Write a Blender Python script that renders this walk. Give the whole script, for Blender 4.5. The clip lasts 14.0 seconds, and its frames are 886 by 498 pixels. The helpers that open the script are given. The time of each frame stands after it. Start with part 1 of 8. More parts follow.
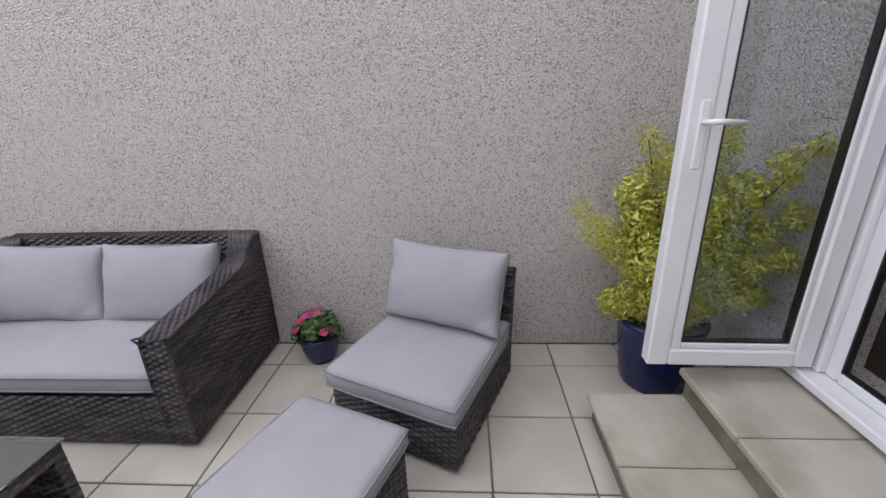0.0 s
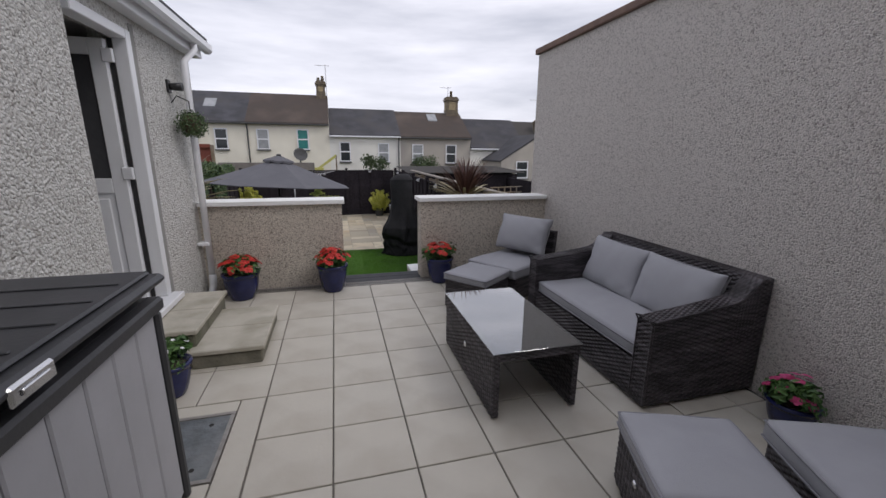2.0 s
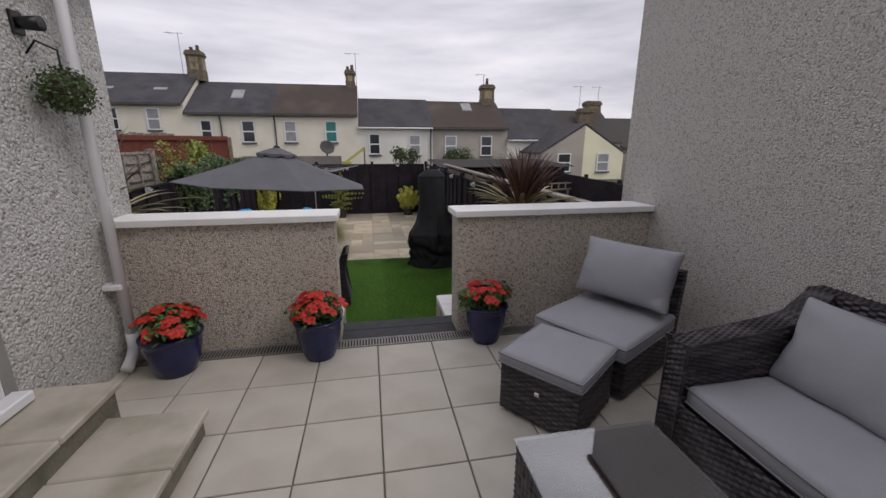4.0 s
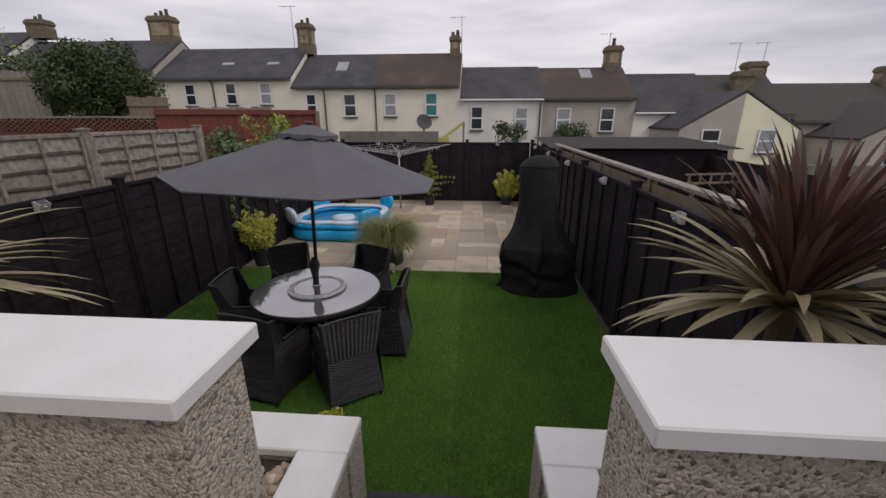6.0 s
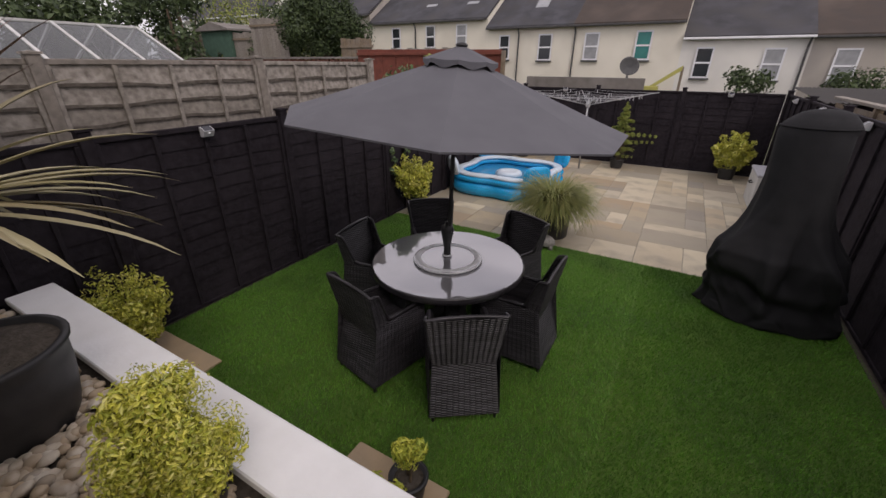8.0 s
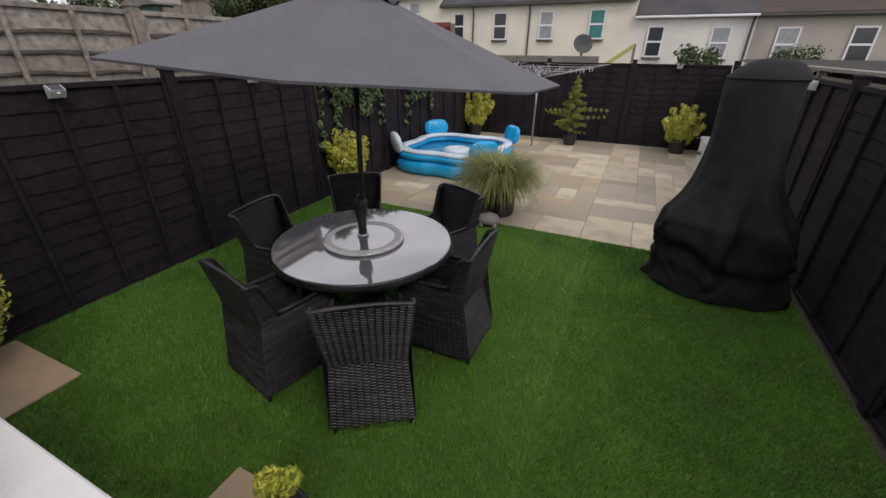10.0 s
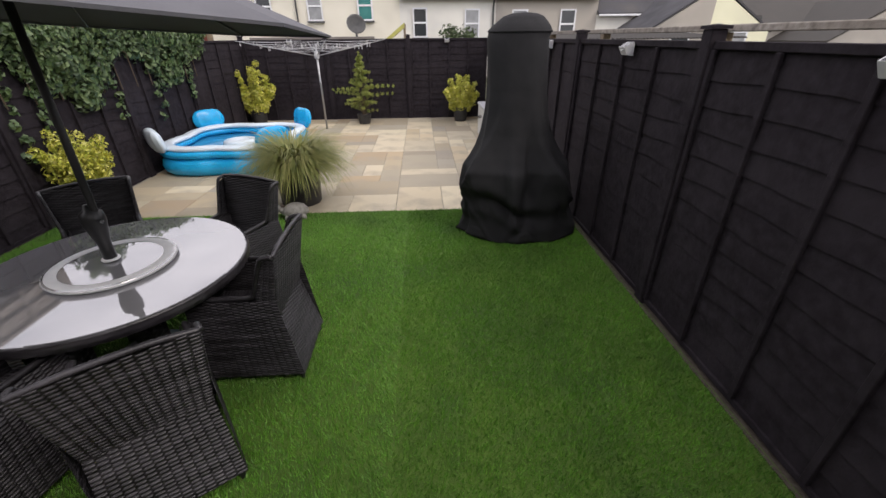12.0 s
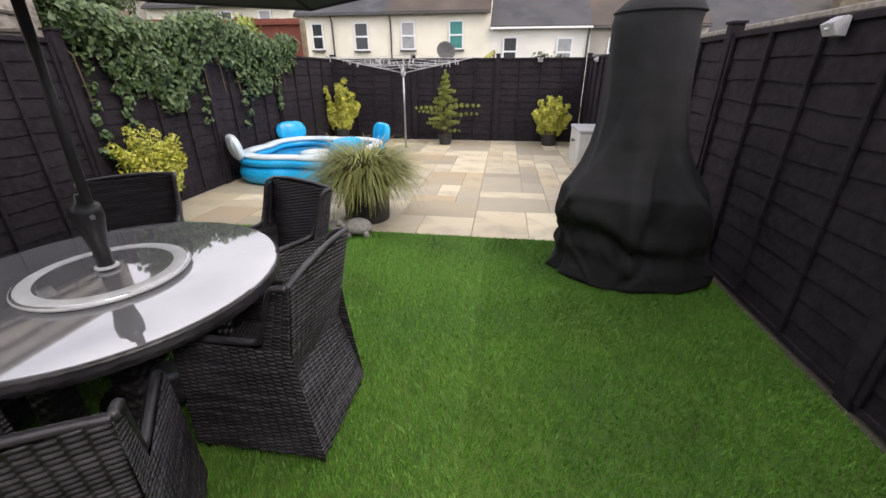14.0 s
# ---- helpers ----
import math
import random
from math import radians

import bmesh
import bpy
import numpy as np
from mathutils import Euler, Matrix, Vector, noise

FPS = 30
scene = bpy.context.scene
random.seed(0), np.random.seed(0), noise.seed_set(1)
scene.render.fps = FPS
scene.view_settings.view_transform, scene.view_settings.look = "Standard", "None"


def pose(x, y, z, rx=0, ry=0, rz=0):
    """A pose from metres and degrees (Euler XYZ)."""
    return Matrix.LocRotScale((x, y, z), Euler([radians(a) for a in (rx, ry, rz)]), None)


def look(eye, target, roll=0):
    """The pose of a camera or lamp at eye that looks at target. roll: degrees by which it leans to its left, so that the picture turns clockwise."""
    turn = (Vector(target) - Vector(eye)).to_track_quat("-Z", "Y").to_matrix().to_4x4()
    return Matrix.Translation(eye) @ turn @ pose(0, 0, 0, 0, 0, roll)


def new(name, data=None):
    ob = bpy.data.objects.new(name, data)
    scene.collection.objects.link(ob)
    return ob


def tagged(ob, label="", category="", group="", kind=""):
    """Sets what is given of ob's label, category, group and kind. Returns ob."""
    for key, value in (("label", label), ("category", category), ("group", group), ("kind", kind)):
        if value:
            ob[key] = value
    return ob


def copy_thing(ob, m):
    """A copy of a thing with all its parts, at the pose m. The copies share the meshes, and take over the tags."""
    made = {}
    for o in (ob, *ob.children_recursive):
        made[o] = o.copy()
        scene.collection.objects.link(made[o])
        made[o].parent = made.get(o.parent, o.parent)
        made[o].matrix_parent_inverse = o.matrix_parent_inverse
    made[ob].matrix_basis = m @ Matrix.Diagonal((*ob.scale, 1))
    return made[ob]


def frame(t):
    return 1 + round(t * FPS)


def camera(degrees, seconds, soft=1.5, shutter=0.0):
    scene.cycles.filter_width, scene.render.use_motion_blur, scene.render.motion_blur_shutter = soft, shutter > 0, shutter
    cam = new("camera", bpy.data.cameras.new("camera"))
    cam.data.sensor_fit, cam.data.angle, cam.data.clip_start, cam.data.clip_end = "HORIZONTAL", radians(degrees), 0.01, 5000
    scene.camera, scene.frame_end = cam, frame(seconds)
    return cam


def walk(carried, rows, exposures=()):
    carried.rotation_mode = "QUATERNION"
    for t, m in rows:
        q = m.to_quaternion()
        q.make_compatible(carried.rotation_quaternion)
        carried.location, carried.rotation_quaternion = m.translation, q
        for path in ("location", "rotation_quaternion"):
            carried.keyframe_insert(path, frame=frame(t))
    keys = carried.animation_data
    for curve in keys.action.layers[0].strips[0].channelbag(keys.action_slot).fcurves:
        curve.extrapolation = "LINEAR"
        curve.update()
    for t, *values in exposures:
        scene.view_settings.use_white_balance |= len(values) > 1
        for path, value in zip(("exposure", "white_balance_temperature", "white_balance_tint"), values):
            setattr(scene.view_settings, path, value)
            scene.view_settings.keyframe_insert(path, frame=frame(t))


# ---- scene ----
cam = camera(96.1, 14.0)
PATH = [
    (0, (-0.081, -0.147, 1.588), (1.798, -0.03, 0.912), -1.9),
    (0.5, (-0.18, -0.319, 1.604), (1.564, 0.411, 0.951), -0.7),
    (1, (-0.364, -0.456, 1.651), (1.059, 0.746, 0.922), 0.4),
    (1.5, (-0.466, -0.605, 1.662), (0.492, 1.02, 0.997), 0.4),
    (2, (-0.503, -0.706, 1.686), (-0.001, 1.17, 1.209), 0.5),
    (2.2, (-0.503, -0.691, 1.689), (-0.097, 1.219, 1.258), 0.4),
    (4.3, (-0.072, 1.56, 1.633), (0.253, 3.463, 1.114), -0.0),
    (4.5, (-0.021, 1.791, 1.645), (0.274, 3.699, 1.125), 0.0),
    (5, (0.075, 2.475, 1.66), (0.225, 4.4, 1.139), -0.1),
    (5.5, (0.132, 3.127, 1.659), (0.165, 5.049, 1.106), -0.1),
    (6, (0.18, 3.732, 1.641), (0.037, 5.625, 1.013), -0.1),
    (6.5, (0.191, 4.265, 1.628), (-0.108, 6.117, 0.935), -0.1),
    (7, (0.166, 4.677, 1.599), (-0.247, 6.47, 0.814), 0.0),
    (7.5, (0.102, 4.864, 1.553), (-0.644, 6.534, 0.745), 0.2),
    (7.7, (0.055, 4.883, 1.502), (-0.848, 6.462, 0.669), 0.4),
    (10, (0.239, 5.523, 1.132), (-0.511, 7.147, 0.237), 0.4),
    (10.5, (0.19, 5.695, 0.89), (-0.19, 7.461, 0.032), -0.1),
    (11, (0.14, 5.804, 0.906), (-0.215, 7.581, 0.06), -0.2),
    (11.5, (0.177, 5.806, 0.899), (-0.091, 7.581, 0.016), -0.4),
    (12, (0.251, 5.817, 0.902), (0.335, 7.579, -0.041), -0.6),
    (12.5, (0.275, 5.878, 0.893), (0.509, 7.615, -0.07), -0.7),
    (13, (0.242, 5.984, 0.85), (0.279, 7.721, -0.141), -0.2),
    (13.5, (0.17, 6.229, 0.66), (0.094, 8.004, -0.259), -0.2),
    (14, (0.14, 6.6, 0.559), (-0.119, 8.408, -0.255), -0.1),
]
walk(cam, [(t, look(eye, target, roll)) for t, eye, target, roll in PATH],
     [(0, 1.28, 6500, 14), (0.5, 1.10, 6480, 13.5), (1, 0.68, 6330, 13.5), (1.5, 0.36, 6300, 13.5), (2, 0.06, 6380, 13.5), (4.5, -0.13, 6650, 15.5), (5, -0.1, 6650, 15.5), (6, -0.22, 6750, 16.5),
      (6.5, -0.4, 6900, 19), (7.5, -0.02, 6950, 20), (10, 0.24, 6800, 15), (11, 0.63, 6800, 15), (12.5, 0.84, 6850, 14.5), (14, 1.15, 6850, 13.5)])

# ---- light ----
world = bpy.data.worlds.new("overcast_sky")
scene.world = world
world.use_nodes = True
wn, wl = world.node_tree.nodes, world.node_tree.links
wn.clear()
w_out = wn.new("ShaderNodeOutputWorld")
w_bg = wn.new("ShaderNodeBackground")
w_sky = wn.new("ShaderNodeTexSky")
w_sky.sky_type, w_sky.sun_disc = "NISHITA", False
w_sky.sun_elevation, w_sky.sun_rotation = radians(46), radians(125)
w_co = wn.new("ShaderNodeTexCoord")
w_map = wn.new("ShaderNodeMapping")
w_map.inputs["Scale"].default_value = (1.0, 1.0, 5.6)
w_noise = wn.new("ShaderNodeTexNoise")
w_noise.inputs["Scale"].default_value, w_noise.inputs["Detail"].default_value = 2.1, 7
w_noise.inputs["Roughness"].default_value = 0.52
w_ramp = wn.new("ShaderNodeValToRGB")
w_ramp.color_ramp.elements[0].position, w_ramp.color_ramp.elements[1].position = 0.31, 0.68
w_ramp.color_ramp.elements[0].color = (0.47, 0.485, 0.54, 1)
w_ramp.color_ramp.elements[1].color = (0.87, 0.87, 0.915, 1)
w_sep = wn.new("ShaderNodeSeparateXYZ")
w_lift = wn.new("ShaderNodeMapRange")
w_lift.inputs["From Min"].default_value, w_lift.inputs["From Max"].default_value = 0.0, 1.0
w_lift.inputs["To Min"].default_value, w_lift.inputs["To Max"].default_value = 1.22, 1.34
w_mul = wn.new("ShaderNodeVectorMath")
w_mul.operation = "SCALE"
w_dim = wn.new("ShaderNodeVectorMath")
w_dim.operation = "SCALE"
w_dim.inputs["Scale"].default_value = 0.10
w_mix = wn.new("ShaderNodeMix")
w_mix.data_type = "RGBA"
w_mix.inputs["Factor"].default_value = 0.9
wl.new(w_co.outputs["Generated"], w_map.inputs["Vector"])
wl.new(w_map.outputs["Vector"], w_noise.inputs["Vector"])
wl.new(w_noise.outputs["Fac"], w_ramp.inputs["Fac"])
wl.new(w_co.outputs["Generated"], w_sep.inputs["Vector"])
wl.new(w_sep.outputs["Z"], w_lift.inputs["Value"])
wl.new(w_ramp.outputs["Color"], w_mul.inputs[0])
wl.new(w_lift.outputs["Result"], w_mul.inputs["Scale"])
wl.new(w_sky.outputs["Color"], w_dim.inputs[0])
wl.new(w_dim.outputs["Vector"], w_mix.inputs["A"])
wl.new(w_mul.outputs["Vector"], w_mix.inputs["B"])
wl.new(w_mix.outputs["Result"], w_bg.inputs["Color"])
wl.new(w_bg.outputs["Background"], w_out.inputs["Surface"])
w_bg.inputs["Strength"].default_value = 1.0

sun = new("sun", bpy.data.lights.new("sun", "SUN"))
sun.data.energy, sun.data.angle, sun.data.color = 0.75, radians(22), (1.0, 0.96, 0.9)
sun.matrix_world = look((0, 0, 20), (-15.5, 11.0, 0))


# ---- materials ----
def mat(name, base, rough=0.7, metal=0.0, var=None, scale=8.0, bump=0.0, bump_scale=60.0, fine=0.0, stain=None, stain_scale=1.2,
        island=None, rand=None, spec=0.5):
    """A surface with a base colour, a second colour mixed in by noise, larger stains and a fine relief."""
    m = bpy.data.materials.new(name)
    m.use_nodes = True
    nt = m.node_tree
    n, l = nt.nodes, nt.links
    bsdf = n["Principled BSDF"]
    bsdf.inputs["Roughness"].default_value, bsdf.inputs["Metallic"].default_value = rough, metal
    bsdf.inputs["Specular IOR Level"].default_value = spec
    co = n.new("ShaderNodeTexCoord")
    col = n.new("ShaderNodeRGB")
    col.outputs[0].default_value = (*base, 1)
    out = col.outputs[0]

    def noise_mix(out, colour, sc, lo, hi, detail=6.0):
        tex = n.new("ShaderNodeTexNoise")
        tex.inputs["Scale"].default_value, tex.inputs["Detail"].default_value = sc, detail
        l.new(co.outputs["Object"], tex.inputs["Vector"])
        rng = n.new("ShaderNodeMapRange")
        rng.inputs["From Min"].default_value, rng.inputs["From Max"].default_value = lo, hi
        l.new(tex.outputs["Fac"], rng.inputs["Value"])
        mix = n.new("ShaderNodeMix")
        mix.data_type = "RGBA"
        mix.inputs["B"].default_value = (*colour, 1)
        l.new(rng.outputs["Result"], mix.inputs["Factor"])
        l.new(out, mix.inputs["A"])
        return mix.outputs["Result"]

    if island or rand:
        src = n.new("ShaderNodeNewGeometry").outputs["Random Per Island"] if island else n.new("ShaderNodeObjectInfo").outputs["Random"]
        ramp = n.new("ShaderNodeValToRGB")
        cols = island or rand
        while len(ramp.color_ramp.elements) < len(cols):
            ramp.color_ramp.elements.new(0.5)
        for i, c in enumerate(cols):
            ramp.color_ramp.elements[i].position = i / max(1, len(cols) - 1)
            ramp.color_ramp.elements[i].color = (*c, 1)
        l.new(src, ramp.inputs["Fac"])
        out = ramp.outputs["Color"]
    if var:
        out = noise_mix(out, var, scale, 0.35, 0.7)
    if stain:
        out = noise_mix(out, stain, stain_scale, 0.48, 0.78, 3.0)
    l.new(out, bsdf.inputs["Base Color"])
    if bump:
        tex = n.new("ShaderNodeTexNoise")
        tex.inputs["Scale"].default_value, tex.inputs["Detail"].default_value = bump_scale, 8
        l.new(co.outputs["Object"], tex.inputs["Vector"])
        b = n.new("ShaderNodeBump")
        b.inputs["Strength"].default_value, b.inputs["Distance"].default_value = bump, 0.01
        l.new(tex.outputs["Fac"], b.inputs["Height"])
        l.new(b.outputs["Normal"], bsdf.inputs["Normal"])
    return m


def pebbledash(name, light, mid, dark, cell=75.0, relief=0.9):
    """Roughcast render: small stones of three tints thrown on a wall; the dark tint also paints shaded pits."""
    m = bpy.data.materials.new(name)
    m.use_nodes = True
    n, l = m.node_tree.nodes, m.node_tree.links
    bsdf = n["Principled BSDF"]
    bsdf.inputs["Roughness"].default_value = 0.9
    bsdf.inputs["Specular IOR Level"].default_value = 0.25
    co = n.new("ShaderNodeTexCoord")
    vor = n.new("ShaderNodeTexVoronoi")
    vor.inputs["Scale"].default_value = cell
    warp = n.new("ShaderNodeTexNoise")
    warp.inputs["Scale"].default_value, warp.inputs["Detail"].default_value = cell * 0.7, 2
    l.new(co.outputs["Object"], warp.inputs["Vector"])
    push = n.new("ShaderNodeVectorMath")
    push.operation = "MULTIPLY_ADD"
    push.inputs[1].default_value = (1.3 / cell,) * 3
    l.new(warp.outputs["Color"], push.inputs[0])
    l.new(co.outputs["Object"], push.inputs[2])
    l.new(push.outputs["Vector"], vor.inputs["Vector"])
    sep = n.new("ShaderNodeSeparateColor")
    l.new(vor.outputs["Color"], sep.inputs["Color"])
    ramp = n.new("ShaderNodeValToRGB")
    ramp.color_ramp.elements.new(0.5)
    for i, (p, c) in enumerate(((0.02, dark), (0.33, mid), (0.92, light))):
        ramp.color_ramp.elements[i].position = p
        ramp.color_ramp.elements[i].color = (*c, 1)
    l.new(sep.outputs["Red"], ramp.inputs["Fac"])
    big = n.new("ShaderNodeTexNoise")
    big.inputs["Scale"].default_value, big.inputs["Detail"].default_value = 0.9, 5
    l.new(co.outputs["Object"], big.inputs["Vector"])
    rng = n.new("ShaderNodeMapRange")
    rng.inputs["From Min"].default_value, rng.inputs["From Max"].default_value = 0.35, 0.7
    rng.inputs["To Max"].default_value = 0.35
    l.new(big.outputs["Fac"], rng.inputs["Value"])
    mix = n.new("ShaderNodeMix")
    mix.data_type = "RGBA"
    l.new(rng.outputs["Result"], mix.inputs["Factor"])
    l.new(ramp.outputs["Color"], mix.inputs["A"])
    mix.inputs["B"].default_value = (*mid, 1)
    l.new(mix.outputs["Result"], bsdf.inputs["Base Color"])
    b = n.new("ShaderNodeBump")
    b.invert = True
    b.inputs["Strength"].default_value, b.inputs["Distance"].default_value = relief, 0.012
    l.new(vor.outputs["Distance"], b.inputs["Height"])
    l.new(b.outputs["Normal"], bsdf.inputs["Normal"])
    return m


def glass(name, tint=(0.9, 0.93, 0.95), alpha=0.12, rough=0.02):
    """A thin pane: mostly clear, with a mirror-like sheen that grows at a flat angle."""
    m = bpy.data.materials.new(name)
    m.use_nodes = True
    n, l = m.node_tree.nodes, m.node_tree.links
    n.remove(n["Principled BSDF"])
    tr = n.new("ShaderNodeBsdfTransparent")
    tr.inputs["Color"].default_value = (*tint, 1)
    gl = n.new("ShaderNodeBsdfGlossy")
    gl.inputs["Roughness"].default_value = rough
    lw = n.new("ShaderNodeLayerWeight")
    lw.inputs["Blend"].default_value = 0.5
    fr = n.new("ShaderNodeMath")
    fr.operation = "POWER"
    fr.inputs[1].default_value = 4.0
    l.new(lw.outputs["Facing"], fr.inputs[0])
    add = n.new("ShaderNodeMath")
    add.operation = "ADD"
    add.inputs[1].default_value = 0.01 + alpha * 0.2
    mix = n.new("ShaderNodeMixShader")
    l.new(fr.outputs["Value"], add.inputs[0])
    l.new(add.outputs["Value"], mix.inputs["Fac"])
    l.new(tr.outputs["BSDF"], mix.inputs[1])
    l.new(gl.outputs["BSDF"], mix.inputs[2])
    l.new(mix.outputs["Shader"], n["Material Output"].inputs["Surface"])
    return m


M_DASH = pebbledash("pebbledash_grey", (0.79, 0.745, 0.705), (0.67, 0.63, 0.593), (0.33, 0.30, 0.28), 100.0, 1.1)
M_DASH_W = pebbledash("pebbledash_garden_wall", (0.71, 0.65, 0.565), (0.565, 0.51, 0.435), (0.19, 0.163, 0.137), 96.0, 0.8)
M_DASH_P = pebbledash("pebbledash_painted", (0.66, 0.655, 0.63), (0.59, 0.58, 0.55), (0.36, 0.345, 0.32), 55.0, 1.2)
M_WHITE = mat("white_masonry_paint", (0.86, 0.86, 0.85), 0.75, var=(0.80, 0.80, 0.785), scale=5, bump=0.15, bump_scale=40, stain=(0.74, 0.73, 0.70))
M_PVC = mat("white_pvc", (0.80, 0.81, 0.83), 0.3, var=(0.76, 0.77, 0.79), scale=3, bump=0.02, bump_scale=20)
M_SLAB = mat("cream_paving_slab", (0.50, 0.47, 0.41), 0.6, rand=[(0.53, 0.50, 0.435), (0.58, 0.55, 0.48), (0.555, 0.52, 0.45)], var=(0.505, 0.475, 0.415), scale=3.0, bump=0.22, bump_scale=14, stain=(0.47, 0.43, 0.36), stain_scale=2.6)
M_JOINT = mat("paving_joint_mortar", (0.17, 0.155, 0.135), 0.95, var=(0.25, 0.23, 0.20), scale=30, bump=0.4, bump_scale=200)
M_SAND = mat("sandstone_paving", (0.4, 0.35, 0.3), 0.7, rand=[(0.47, 0.385, 0.255), (0.28, 0.245, 0.185), (0.62, 0.55, 0.40), (0.40, 0.30, 0.185), (0.29, 0.265, 0.22), (0.60, 0.52, 0.375), (0.35, 0.31, 0.235), (0.50, 0.42, 0.285)], var=None, bump=0.35, bump_scale=18, stain=(0.33, 0.29, 0.225), stain_scale=2.2)
M_FLAG = mat("buff_sandstone_flag", (0.46, 0.34, 0.21), 0.75, var=(0.40, 0.30, 0.19), scale=5, bump=0.3, bump_scale=18, stain=(0.36, 0.28, 0.19), stain_scale=3)
M_JOINT_S = mat("pale_sand_jointing", (0.46, 0.42, 0.35), 0.95, var=(0.26, 0.24, 0.20), scale=20, bump=0.4, bump_scale=200)
M_FENCE = mat("black_stained_timber", (0.0165, 0.0130, 0.0160), 0.85, var=(0.028, 0.024, 0.029), scale=14, bump=0.5, bump_scale=35, stain=(0.032, 0.027, 0.032), stain_scale=2.0, spec=0.14)
M_GREYWOOD = mat("weathered_grey_timber", (0.27, 0.25, 0.22), 0.9, rand=[(0.24, 0.21, 0.18), (0.42, 0.38, 0.335), (0.30, 0.27, 0.23), (0.37, 0.335, 0.295)], var=(0.16, 0.14, 0.12), scale=16, bump=0.5, bump_scale=40, stain=(0.22, 0.19, 0.155))
# Dark tint for the shadow line painted under each grey board's lap.
M_LAPSHADE = mat("dark_lap_shadow", (0.075, 0.062, 0.05), 0.95, var=(0.14, 0.12, 0.10), scale=18, bump=0.6, bump_scale=60)
M_BROWNWOOD = mat("old_brown_timber", (0.25, 0.19, 0.125), 0.9, var=(0.16, 0.125, 0.09), scale=9, bump=0.5, bump_scale=40, stain=(0.25, 0.22, 0.19))
M_REDWOOD = mat("red_stained_timber", (0.20, 0.055, 0.035), 0.85, var=(0.14, 0.04, 0.028), scale=6, bump=0.4, bump_scale=30)
M_LAWN = mat("artificial_turf_base", (0.055, 0.11, 0.012), 0.9, var=(0.085, 0.155, 0.018), scale=5, bump=0.8, bump_scale=160, stain=(0.04, 0.085, 0.014), stain_scale=1.5)
M_BLADE = mat("artificial_grass_blades", (0.09, 0.2, 0.03), 0.55, island=[(0.047, 0.155, 0.011), (0.096, 0.272, 0.018), (0.165, 0.370, 0.042)], stain=(0.034, 0.098, 0.008), stain_scale=1.3)
M_SOIL = mat("dark_soil", (0.05, 0.04, 0.03), 0.95, var=(0.09, 0.075, 0.06), scale=30, bump=0.8, bump_scale=60)
M_DECK = mat("charcoal_deck_board", (0.034, 0.035, 0.040), 0.75, var=(0.05, 0.052, 0.058), scale=9, bump=0.3, bump_scale=50)
M_GRATE = mat("galvanised_grate", (0.38, 0.36, 0.34), 0.5, 0.5, var=(0.28, 0.26, 0.24), scale=20, bump=0.1)
M_DARKGAP = mat("near_black_recess", (0.02, 0.02, 0.02), 0.9, var=(0.03, 0.028, 0.025), scale=10)
M_TARMAC = mat("back_ground_soil_and_grass", (0.07, 0.085, 0.04), 0.95, var=(0.11, 0.10, 0.07), scale=0.6, bump=0.5, bump_scale=3)


# ---- helpers of this scene ----
def mesh_of(name, verts, faces, material=None, smooth=False):
    me = bpy.data.meshes.new(name)
    me.from_pydata(verts, [], faces)
    me.update()
    if smooth:
        me.polygons.foreach_set("use_smooth", [True] * len(me.polygons))
    if material:
        me.materials.append(material)
    return me


